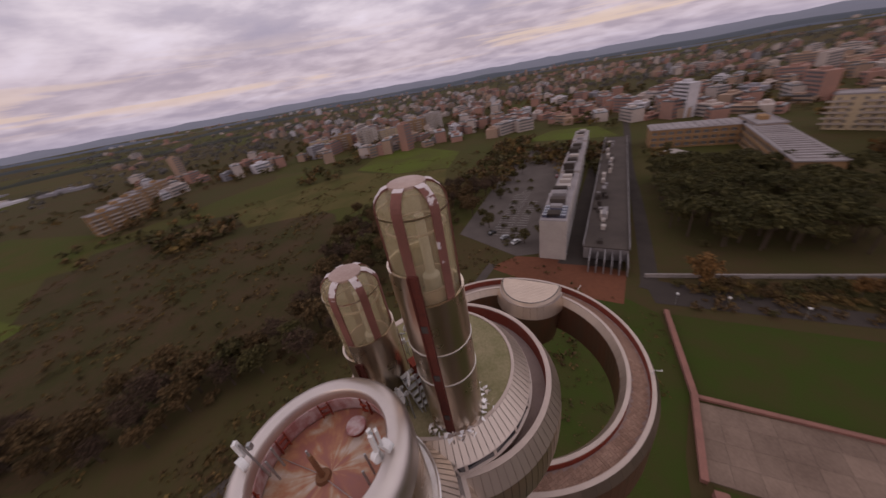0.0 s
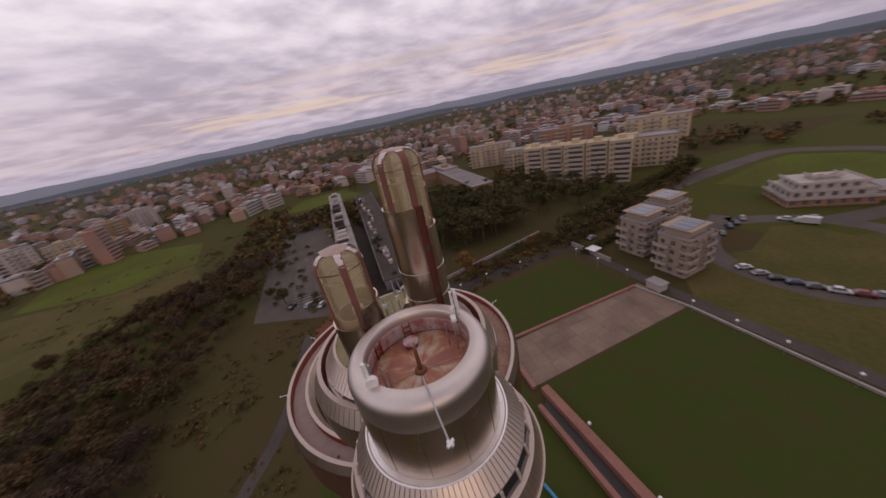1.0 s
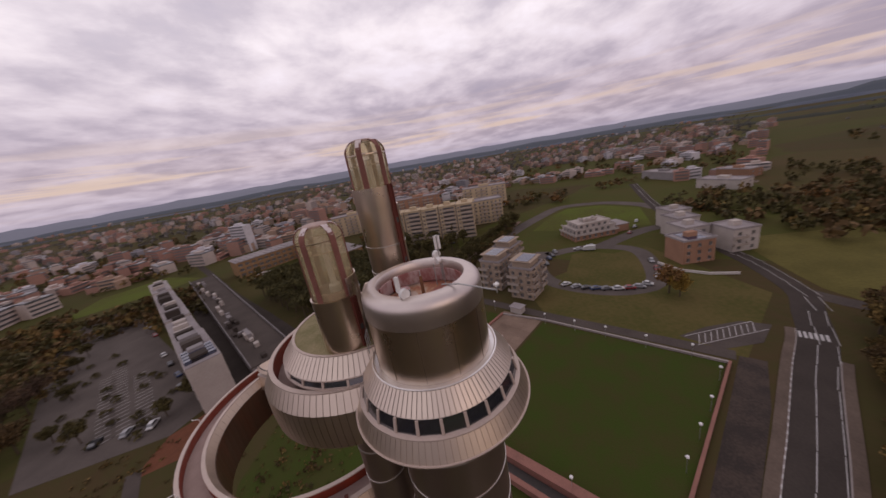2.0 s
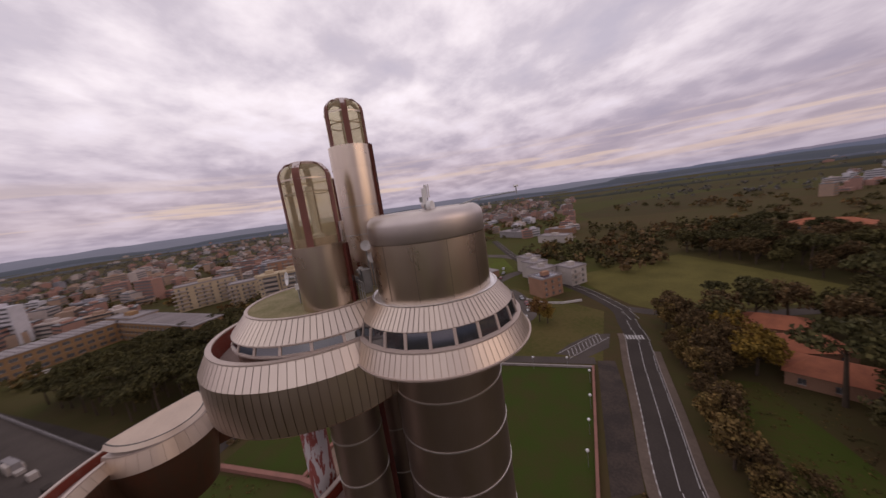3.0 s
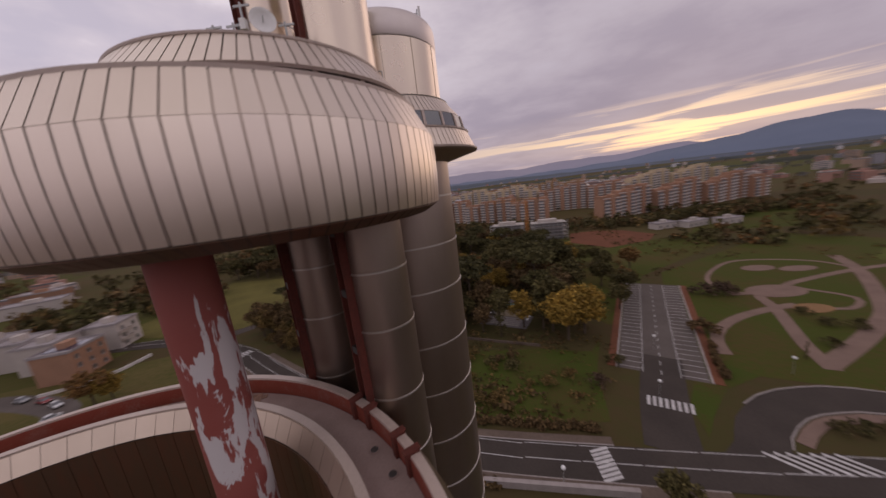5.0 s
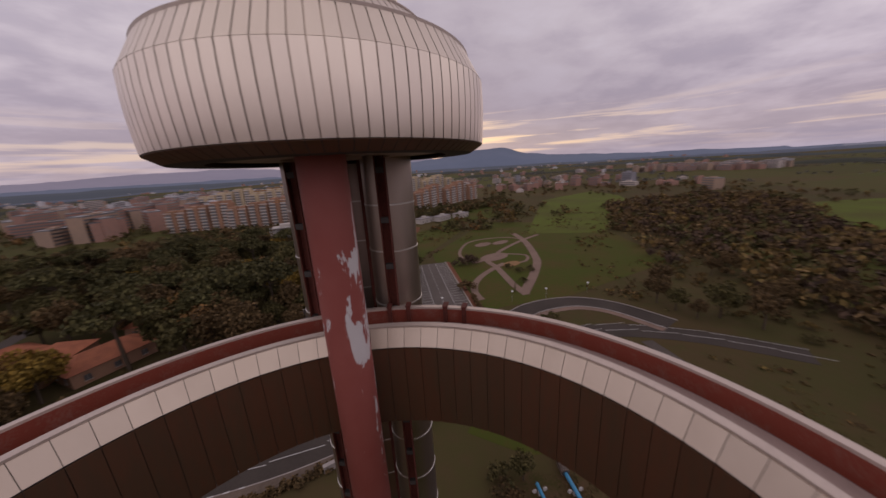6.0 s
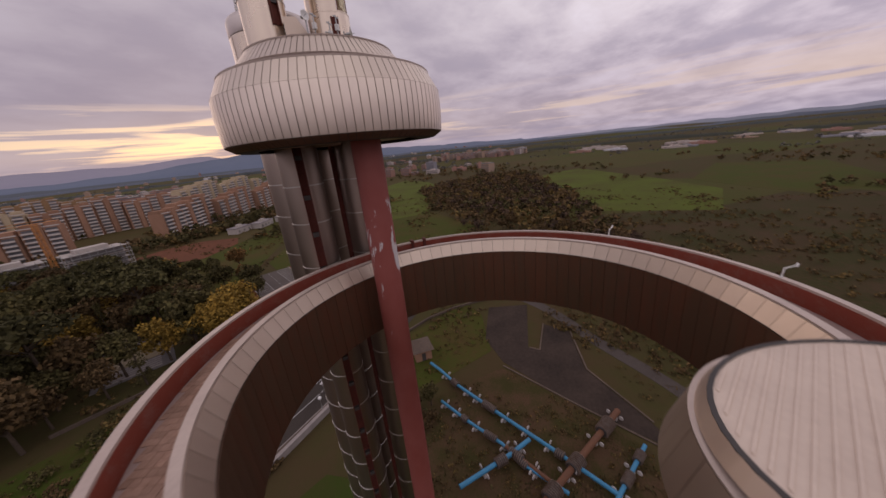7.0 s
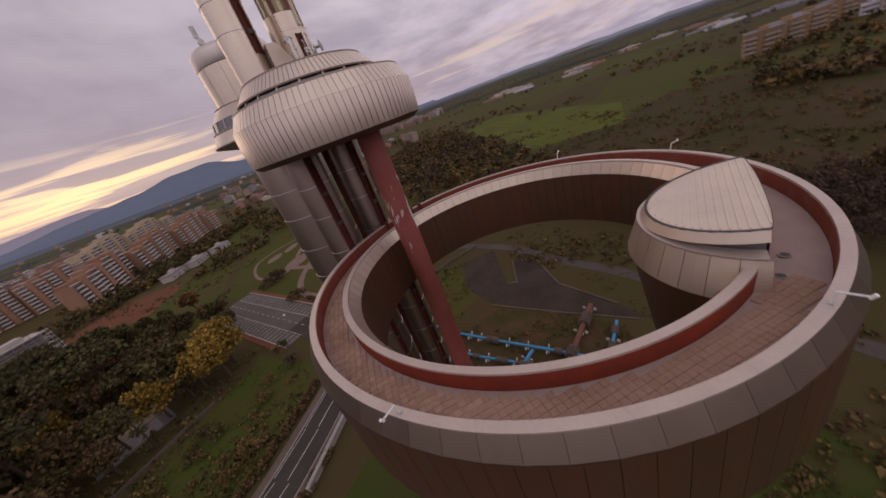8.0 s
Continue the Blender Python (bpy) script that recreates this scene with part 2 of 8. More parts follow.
def peeling():
    """Red-brown paint flaking from a pale grey undercoat in upright patches."""
    m = bpy.data.materials.new("peeling_red_paint")
    m.use_nodes = True
    nd, ln = m.node_tree.nodes, m.node_tree.links
    bs = nd["Principled BSDF"]
    geo = nd.new("ShaderNodeNewGeometry")
    sep = nd.new("ShaderNodeSeparateXYZ")
    ln.new(geo.outputs["Position"], sep.inputs[0])
    mp = nd.new("ShaderNodeMapping")
    mp.inputs["Scale"].default_value = (1.0, 1.0, 0.30)
    ln.new(geo.outputs["Position"], mp.inputs["Vector"])
    n = nd.new("ShaderNodeTexNoise")
    n.inputs["Scale"].default_value, n.inputs["Detail"].default_value, n.inputs["Roughness"].default_value, n.inputs["Distortion"].default_value = 1.75, 8, 0.60, 0.6
    ln.new(mp.outputs[0], n.inputs["Vector"])
    # the weather side (west) has lost most of its paint, in a stretch of the height
    def mth(op, a, b):
        q = nd.new("ShaderNodeMath")
        q.operation = op
        for i, v in enumerate((a, b)):
            if isinstance(v, (int, float)):
                q.inputs[i].default_value = v
            else:
                ln.new(v, q.inputs[i])
        return q.outputs[0]
    side = mth("MULTIPLY", mth("SUBTRACT", 0.84, sep.outputs[0]), 0.085)
    high = mth("MULTIPLY", mth("MAXIMUM", mth("SUBTRACT", sep.outputs[2], 44.9), 0.0), -0.15)
    lowv = mth("MULTIPLY", mth("MAXIMUM", mth("SUBTRACT", 38.5, sep.outputs[2]), 0.0), -0.03)
    val = mth("ADD", mth("ADD", n.outputs[0], side), mth("ADD", high, lowv))
    # fine upright scratches break the edges of the patches
    thin = nd.new("ShaderNodeMapping")
    thin.inputs["Scale"].default_value = (1.0, 1.0, 0.16)
    ln.new(geo.outputs["Position"], thin.inputs["Vector"])
    scratch = nd.new("ShaderNodeTexNoise")
    scratch.inputs["Scale"].default_value, scratch.inputs["Detail"].default_value, scratch.inputs["Roughness"].default_value = 6.5, 6, 0.6
    ln.new(thin.outputs[0], scratch.inputs["Vector"])
    val = mth("ADD", val, mth("MULTIPLY", mth("SUBTRACT", scratch.outputs[0], 0.5), 0.20))
    st = nd.new("ShaderNodeMapRange")
    st.inputs["From Min"].default_value, st.inputs["From Max"].default_value = 0.540, 0.560
    ln.new(val, st.inputs["Value"])
    n2 = nd.new("ShaderNodeTexNoise")
    n2.inputs["Scale"].default_value, n2.inputs["Detail"].default_value = 0.7, 6
    ln.new(geo.outputs["Position"], n2.inputs["Vector"])
    tone = nd.new("ShaderNodeMix")
    tone.data_type = "RGBA"
    tone.inputs[6].default_value, tone.inputs[7].default_value = (0.23, 0.045, 0.034, 1), (0.30, 0.090, 0.075, 1)
    ln.new(n2.outputs[0], tone.inputs[0])
    mix = nd.new("ShaderNodeMix")
    mix.data_type = "RGBA"
    mix.inputs[7].default_value = (0.55, 0.51, 0.51, 1)
    ln.new(tone.outputs[2], mix.inputs[6])
    ln.new(st.outputs[0], mix.inputs[0])
    ln.new(mix.outputs[2], bs.inputs["Base Color"])
    bs.inputs["Roughness"].default_value = 0.6
    bp = nd.new("ShaderNodeBump")
    bp.inputs["Strength"].default_value, bp.inputs["Distance"].default_value = 0.5, 0.01
    bp.invert = True
    ln.new(st.outputs[0], bp.inputs["Height"])
    ln.new(bp.outputs[0], bs.inputs["Normal"])
    return m


M["peeling"] = peeling()


# ---------------------------------------------------------------- mesh tools
def mesh_from(bm, name, mat, smooth=False):
    me = bpy.data.meshes.new(name)
    bm.to_mesh(me)
    bm.free()
    if mat is not None:
        me.materials.append(mat)
    if smooth:
        me.shade_smooth()
    return me


def part(name, bm, mat, parent=None, label="", smooth=False, angle=None):
    me = mesh_from(bm, name, mat, smooth)
    ob = new(name, me)
    if angle:
        me.set_sharp_from_angle(angle=radians(angle))
    if parent is not None:
        ob.parent = parent
    if label:
        ob["label"] = label
    return ob


def piece(name, me, parent, m=None):
    ob = new(name, me)
    ob.parent = parent
    if m is not None:
        ob.matrix_basis = m
    return ob


def thing(name, label, category, at=(0, 0, 0), turn=0.0, group="", kind=""):
    ob = new(name)
    ob.empty_display_size = 0.3
    ob.matrix_basis = pose(*at, 0, 0, turn)
    return tagged(ob, label, category, group, kind)


def lathe(bm, profile, c=(0, 0), seg=96, a0=0.0, a1=360.0, closed=False, flip=False):
    """Revolve (r, z) points about the upright through c; closed joins the last point to the first."""
    full = abs(a1 - a0) >= 359.99
    n = seg if full else seg + 1
    rings = []
    for r, z in profile:
        ring = []
        for i in range(n):
            a = radians(a0 + (a1 - a0) * i / seg)
            ring.append(bm.verts.new((c[0] + r * math.cos(a), c[1] + r * math.sin(a), z)))
        rings.append(ring)
    pairs = list(zip(rings, rings[1:])) + ([(rings[-1], rings[0])] if closed else [])
    for lo, hi in pairs:
        for i in range(seg):
            j = (i + 1) % n
            f = (lo[i], lo[j], hi[j], hi[i])
            bm.faces.new(f[::-1] if flip else f)
    if closed and not full:
        bm.faces.new([r[0] for r in rings])
        bm.faces.new([r[-1] for r in rings][::-1])
    return bm


def solid(profile, c=(0, 0), seg=96, a0=0.0, a1=360.0):
    """A turned solid or ring from a closed profile, with outward normals."""
    bm = lathe(bmesh.new(), profile, c, seg, a0, a1, closed=True)
    bmesh.ops.recalc_face_normals(bm, faces=bm.faces)
    return bm


def box(bm, x0, y0, z0, x1, y1, z1, m=None):
    co = [(x0, y0, z0), (x1, y0, z0), (x1, y1, z0), (x0, y1, z0), (x0, y0, z1), (x1, y0, z1), (x1, y1, z1), (x0, y1, z1)]
    vs = [bm.verts.new(m @ Vector(p) if m is not None else p) for p in co]
    for f in ((3, 2, 1, 0), (4, 5, 6, 7), (0, 1, 5, 4), (1, 2, 6, 5), (2, 3, 7, 6), (3, 0, 4, 7)):
        bm.faces.new([vs[i] for i in f])
    return bm


def boxes(*dims):
    bm = bmesh.new()
    for d in dims:
        box(bm, *d)
    return bm


def rod(bm, p, q, r, seg=10, r2=None):
    """A round bar from p to q."""
    p, q = Vector(p), Vector(q)
    turn = (q - p).to_track_quat("Z", "Y").to_matrix()
    r2 = r if r2 is None else r2
    lo, hi = [], []
    for i in range(seg):
        a = 2 * math.pi * i / seg
        d = turn @ Vector((math.cos(a), math.sin(a), 0))
        lo.append(bm.verts.new(p + d * r))
        hi.append(bm.verts.new(q + d * r2))
    for i in range(seg):
        j = (i + 1) % seg
        bm.faces.new((lo[i], lo[j], hi[j], hi[i]))
    bm.faces.new(lo[::-1])
    bm.faces.new(hi)
    return bm


def bowl(bm, centre, aim, r, depth, seg=20, rings=4):
    """A dish with a rim and a shallow back."""
    m = Matrix.Translation(centre) @ Vector(aim).to_track_quat("Z", "Y").to_matrix().to_4x4()
    prof = [(0.001, -depth)] + [(r * k / rings, -depth * (1 - (k / rings) ** 2)) for k in range(1, rings + 1)]
    prof += [(r, 0.02), (r * 0.97, 0.02)] + [(r * k / rings * 0.96, -depth * (1 - (k / rings) ** 2) + 0.02) for k in range(rings - 1, 0, -1)] + [(0.001, -depth + 0.02)]
    n0 = len(bm.verts)
    lathe(bm, prof, seg=seg, closed=True)
    bm.verts.ensure_lookup_table()
    bmesh.ops.transform(bm, matrix=m, verts=bm.verts[n0:])
    return bm


def cladding(parent, name, r0, z0, r1, z1, n, c, mat, a0=0.0, a1=360.0, gap=0.02, thick=0.03, sub=1, keep=None):
    """A row of seamed sheet panels round c, from (r0, z0) up to (r1, z1); all share one mesh."""
    step = (a1 - a0) / n
    half = radians(step) / 2
    bm = bmesh.new()
    slope = math.atan2(r0 - r1, z1 - z0)
    ox, oz = math.cos(slope) * thick, math.sin(slope) * thick
    g0, g1 = gap / 2 / r0, gap / 2 / r1
    grid = []
    for r, z, g in ((r0, z0, g0), (r1, z1, g1)):
        for off in (0, 1):
            grid.append([bm.verts.new(((r + off * ox) * math.cos(a), (r + off * ox) * math.sin(a), z + off * oz)) for a in [(-half + g) + 2 * (half - g) * k / sub for k in range(sub + 1)]])
    b0, t0, b1, t1 = grid
    for k in range(sub):
        bm.faces.new((t0[k], t0[k + 1], t1[k + 1], t1[k]))
        bm.faces.new((b0[k + 1], b0[k], b1[k], b1[k + 1]))
        bm.faces.new((b0[k], b0[k + 1], t0[k + 1], t0[k]))
        bm.faces.new((t1[k], t1[k + 1], b1[k + 1], b1[k]))
    bm.faces.new((b0[0], t0[0], t1[0], b1[0]))
    bm.faces.new((t0[-1], b0[-1], b1[-1], t1[-1]))
    bmesh.ops.recalc_face_normals(bm, faces=bm.faces)
    me = mesh_from(bm, name, mat)
    for i in range(n):
        a = a0 + step * (i + 0.5)
        if keep is None or keep(a):
            piece(name, me, parent, pose(c[0], c[1], 0, 0, 0, a))

# ---------------------------------------------------------------- the water tower
A, B, C, P = (-4.61, 5.52), (-3.81, 10.70), (-0.50, 8.68), (0.84, 14.49)
U, V, L = (-0.75, 12.02), (-1.22, 11.40), (5.20, 21.77)
BANDS = (47.5, 45.05, 42.65, 39.6, 36.75, 33.7, 30.6, 27.5, 24.4, 21.3, 18.2, 15.1, 12.0, 8.9, 5.8, 2.7)


def build_column(tower, name, c, r, top, label):
    col = part(name, solid([(0.01, -0.5), (r, -0.5), (r, top), (0.01, top)], c, 72), M["column"], tower, label, True, 40)
    for z in BANDS:
        part("seam_band", solid([(r - 0.01, z - 0.045), (r + 0.03, z - 0.03), (r + 0.03, z + 0.03), (r - 0.01, z + 0.045)], c, 72), M["band"], col)
    return col


def build_channel(parent, c, r, az, z0, z1, wide=0.5, deep=0.32):
    """An upright red steel channel with gusset plates, standing against a column."""
    m = pose(c[0], c[1], 0, 0, 0, az)
    bm = bmesh.new()
    h, t = wide / 2, 0.05
    outline = ((r - 0.04, -h), (r + deep, -h), (r + deep, -h + t), (r + t, -h + t), (r + t, h - t), (r + deep, h - t), (r + deep, h), (r - 0.04, h))
    lo = [bm.verts.new(m @ Vector((x, y, z0))) for x, y in outline]
    hi = [bm.verts.new(m @ Vector((x, y, z1))) for x, y in outline]
    for i in range(8):
        k = (i + 1) % 8
        bm.faces.new((lo[i], lo[k], hi[k], hi[i]))
    for ring in (lo[::-1], hi):
        for q in ((0, 1, 2, 3), (0, 3, 4, 7), (4, 5, 6, 7)):
            bm.faces.new([ring[k] for k in q])
    bmesh.ops.recalc_face_normals(bm, faces=bm.faces)
    ch = part("steel_channel", bm, M["red_dark"], parent, "red oxide steel channel")
    z = z0 + 1.0
    while z < z1 - 0.4:
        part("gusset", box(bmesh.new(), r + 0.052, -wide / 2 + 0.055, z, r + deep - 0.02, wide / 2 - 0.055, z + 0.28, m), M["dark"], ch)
        z += 2.4
    return ch


def build_capsule(tower, c, r, z_foot, z_glass, z_top, stripes, seams, shield):
    """A slim steel cylinder with a domed acrylic lantern on top."""
    cyl = part("cylinder", solid([(0.01, z_foot), (r, z_foot), (r, z_glass), (r + 0.015, z_glass + 0.01), (r + 0.015, z_glass + 0.06), (r - 0.08, z_glass + 0.06), (r - 0.08, z_glass - 0.6), (0.01, z_glass - 0.6)], c, 72), M["tank"], tower, "", True, 35)
    for z in seams:
        part("seam_band", solid([(r - 0.01, z - 0.03), (r + 0.025, z - 0.02), (r + 0.025, z + 0.02), (r - 0.01, z + 0.03)], c, 64), M["band"], cyl)
    # the steel stands higher on one side
    a0, a1, z_high = shield
    bm = bmesh.new()
    rows = []
    for i in range(37):
        a = radians(a0 + (a1 - a0) * i / 36)
        rows.append([bm.verts.new((c[0] + q * math.cos(a), c[1] + q * math.sin(a), z)) for q, z in ((r + 0.018, z_glass - 0.05), (r + 0.018, z_high), (r - 0.05, z_high), (r - 0.05, z_glass - 0.05))])
    for p, q in zip(rows, rows[1:]):
        for i in range(4):
            j = (i + 1) % 4
            bm.faces.new((p[i], p[j], q[j], q[i]))
    bm.faces.new(rows[0][::-1]), bm.faces.new(rows[-1])
    bmesh.ops.recalc_face_normals(bm, faces=bm.faces)
    part("rim_plate", bm, M["tank"], cyl, "curved steel plate standing above the rim", True, 35)
    for a in (a0, a1):
        part("edge_trim", box(bmesh.new(), r - 0.055, -0.02, z_glass + 0.062, r + 0.03, 0.02, z_high + 0.01, pose(c[0], c[1], 0, 0, 0, a)), M["rim"], cyl)
    rg, bend = r - 0.12, 0.62
    dome = [(rg, z_glass - 0.3), (rg, z_top - bend)]
    for k in range(1, 8):
        a = math.pi / 2 * k / 7
        dome.append((rg - bend + bend * math.cos(a), z_top - bend + bend * math.sin(a)))
    inner = [(q - 0.03, z - 0.03) for q, z in reversed(dome)]
    lantern = part("lantern", solid(dome + inner, c, 64), M["dome"], tower, "yellowed acrylic lantern", True, 50)
    part("cap_disc", solid([(0.01, z_top - 0.06), (rg - bend + 0.12, z_top - 0.06), (rg - bend + 0.12, z_top + 0.05), (rg - bend + 0.04, z_top + 0.09), (0.01, z_top + 0.09)], c, 48), M["cap_tan"], lantern, "", True, 35)
    zmid = z_top - bend - 0.1
    part("glazing_ring", solid([(rg - 0.005, zmid - 0.03), (rg + 0.02, zmid - 0.03), (rg + 0.02, zmid + 0.03), (rg - 0.005, zmid + 0.03)], c, 64), M["tank"], lantern)
    for az in stripes:
        bm = bmesh.new()
        path = [(rg, z_glass - 0.25)] + dome[1:]
        rows = []
        for q, z in path:
            row = []
            for off in (0.0, 0.05):
                for s in (-0.15, 0.15):
                    rr = max(q, 0.3)
                    ang = radians(az) + s / max(rr, 0.55)
                    zz = z + (off if q < rg - 0.3 else 0)
                    row.append(bm.verts.new((c[0] + (q + off) * math.cos(ang), c[1] + (q + off) * math.sin(ang), zz)))
            rows.append(row)
        for a, b in zip(rows, rows[1:]):
            for i, j in ((0, 1), (1, 3), (3, 2), (2, 0)):
                bm.faces.new((a[i], a[j], b[j], b[i]))
        bm.faces.new((rows[0][0], rows[0][2], rows[0][3], rows[0][1]))
        bm.faces.new((rows[-1][0], rows[-1][1], rows[-1][3], rows[-1][2]))
        bmesh.ops.recalc_face_normals(bm, faces=bm.faces)
        part("rib", bm, M["faded_red"], lantern, "faded red rib with flaking paint")
    part("inner_parapet", solid([(rg - 0.26, z_glass - 0.5), (rg - 0.18, z_glass - 0.5), (rg - 0.18, z_glass + 0.40), (rg - 0.26, z_glass + 0.40)], c, 48), M["cap_tan"], lantern, "tan parapet behind the acrylic", True, 35)
    part("inner_hoop", solid([(rg - 0.20, z_top - 1.32), (rg - 0.12, z_top - 1.32), (rg - 0.12, z_top - 1.27), (rg - 0.20, z_top - 1.27)], c, 48), M["coping"], lantern, "", True, 35)
    # the pump core that shows through the acrylic
    part("core", solid([(0.01, z_glass - 0.55), (0.30, z_glass - 0.55), (0.30, z_glass + 0.5), (0.16, z_glass + 0.6), (0.16, z_top - 1.0), (0.01, z_top - 1.0)], (c[0] + 0.15, c[1]), 20), M["white"], lantern, "", True, 35)
    return cyl


def faded_red():
    m = material("flaking_red_paint", (0.22, 0.092, 0.072), 0.7, 0.0, (0.155, 0.068, 0.052), 1.5, 0.8, 8, 0.1, spec=0.25)
    nd, ln = m.node_tree.nodes, m.node_tree.links
    n = nd.new("ShaderNodeTexNoise")
    n.inputs["Scale"].default_value, n.inputs["Detail"].default_value = 1.9, 9
    geo = nd.new("ShaderNodeNewGeometry")
    ln.new(geo.outputs["Position"], n.inputs["Vector"])
    # flakes are worst where rain stands, on faces that look up
    sep = nd.new("ShaderNodeSeparateXYZ")
    ln.new(geo.outputs["Normal"], sep.inputs[0])
    up = nd.new("ShaderNodeMath")
    up.operation = "MULTIPLY_ADD"
    up.inputs[1].default_value = 0.34
    ln.new(sep.outputs[2], up.inputs[0])
    ln.new(n.outputs[0], up.inputs[2])
    st = nd.new("ShaderNodeMapRange")
    st.inputs["From Min"].default_value, st.inputs["From Max"].default_value = 0.70, 0.72
    ln.new(up.outputs[0], st.inputs["Value"])
    mix = nd.new("ShaderNodeMix")
    mix.data_type = "RGBA"
    mix.inputs[7].default_value = (0.62, 0.55, 0.54, 1)
    bs = nd["Principled BSDF"]
    src = bs.inputs["Base Color"].links[0].from_socket
    ln.new(src, mix.inputs[6])
    ln.new(st.outputs[0], mix.inputs[0])
    ln.new(mix.outputs[2], bs.inputs["Base Color"])
    return m


M["faded_red"] = faded_red()
M["cap_tan"] = material("tan_painted_cap", (0.46, 0.34, 0.29), 0.6, 0.0, (0.32, 0.21, 0.18), 1.2, 0.8, 8, 0.05)


def stained_roof():
    """A cream pan with rust run-off in rays and sectors about the pole."""
    m = bpy.data.materials.new("rust_stained_roof")
    m.use_nodes = True
    nd, ln = m.node_tree.nodes, m.node_tree.links
    bs = nd["Principled BSDF"]
    geo = nd.new("ShaderNodeNewGeometry")
    off = nd.new("ShaderNodeVectorMath")
    off.operation = "SUBTRACT"
    off.inputs[1].default_value = (A[0], A[1], 54.7)
    ln.new(geo.outputs["Position"], off.inputs[0])
    sep = nd.new("ShaderNodeSeparateXYZ")
    ln.new(off.outputs[0], sep.inputs[0])
    ang = nd.new("ShaderNodeMath")
    ang.operation = "ARCTAN2"
    ln.new(sep.outputs[1], ang.inputs[0])
    ln.new(sep.outputs[0], ang.inputs[1])
    far = nd.new("ShaderNodeVectorMath")
    far.operation = "LENGTH"
    ln.new(off.outputs[0], far.inputs[0])
    polar = nd.new("ShaderNodeCombineXYZ")
    ln.new(ang.outputs[0], polar.inputs[0])
    ln.new(far.outputs["Value"], polar.inputs[1])
    squash = nd.new("ShaderNodeMapping")
    squash.inputs["Scale"].default_value = (1.5, 0.35, 1)
    ln.new(polar.outputs[0], squash.inputs["Vector"])
    rays = nd.new("ShaderNodeTexNoise")
    rays.inputs["Scale"].default_value, rays.inputs["Detail"].default_value, rays.inputs["Distortion"].default_value = 1.7, 8, 0.5
    ln.new(squash.outputs[0], rays.inputs["Vector"])
    blot = nd.new("ShaderNodeTexNoise")
    blot.inputs["Scale"].default_value, blot.inputs["Detail"].default_value = 1.6, 8
    ln.new(geo.outputs["Position"], blot.inputs["Vector"])
    mixv = nd.new("ShaderNodeMath")
    mixv.operation = "MULTIPLY_ADD"
    mixv.inputs[1].default_value = 0.62
    ln.new(rays.outputs[0], mixv.inputs[0])
    half = nd.new("ShaderNodeMath")
    half.operation = "MULTIPLY"
    half.inputs[1].default_value = 0.38
    ln.new(blot.outputs[0], half.inputs[0])
    ln.new(half.outputs[0], mixv.inputs[2])
    rp = nd.new("ShaderNodeValToRGB")
    el = rp.color_ramp.elements
    for _ in range(3):
        el.new(0.5)
    for e, (p, c) in zip(el, ((0.40, (0.52, 0.41, 0.34)), (0.45, (0.46, 0.31, 0.21)), (0.50, (0.42, 0.19, 0.10)), (0.56, (0.34, 0.13, 0.09)), (0.66, (0.30, 0.12, 0.10)))):
        e.position, e.color = p, (*c, 1)
    ln.new(mixv.outputs[0], rp.inputs[0])
    ln.new(rp.outputs[0], bs.inputs["Base Color"])
    bs.inputs["Roughness"].default_value = 0.55
    bp = nd.new("ShaderNodeBump")
    bp.inputs["Strength"].default_value, bp.inputs["Distance"].default_value = 0.2, 0.02
    ln.new(blot.outputs[0], bp.inputs["Height"])
    ln.new(bp.outputs[0], bs.inputs["Normal"])
    return m


M["rust_roof"] = stained_roof()
M["pink_wall"] = material("rust_streaked_white", (0.52, 0.40, 0.39), 0.6, 0.0, (0.34, 0.14, 0.13), 0.9, 1.0, 6, 0.05, stretch=(1, 1, 0.5), contrast=(0.42, 0.58))


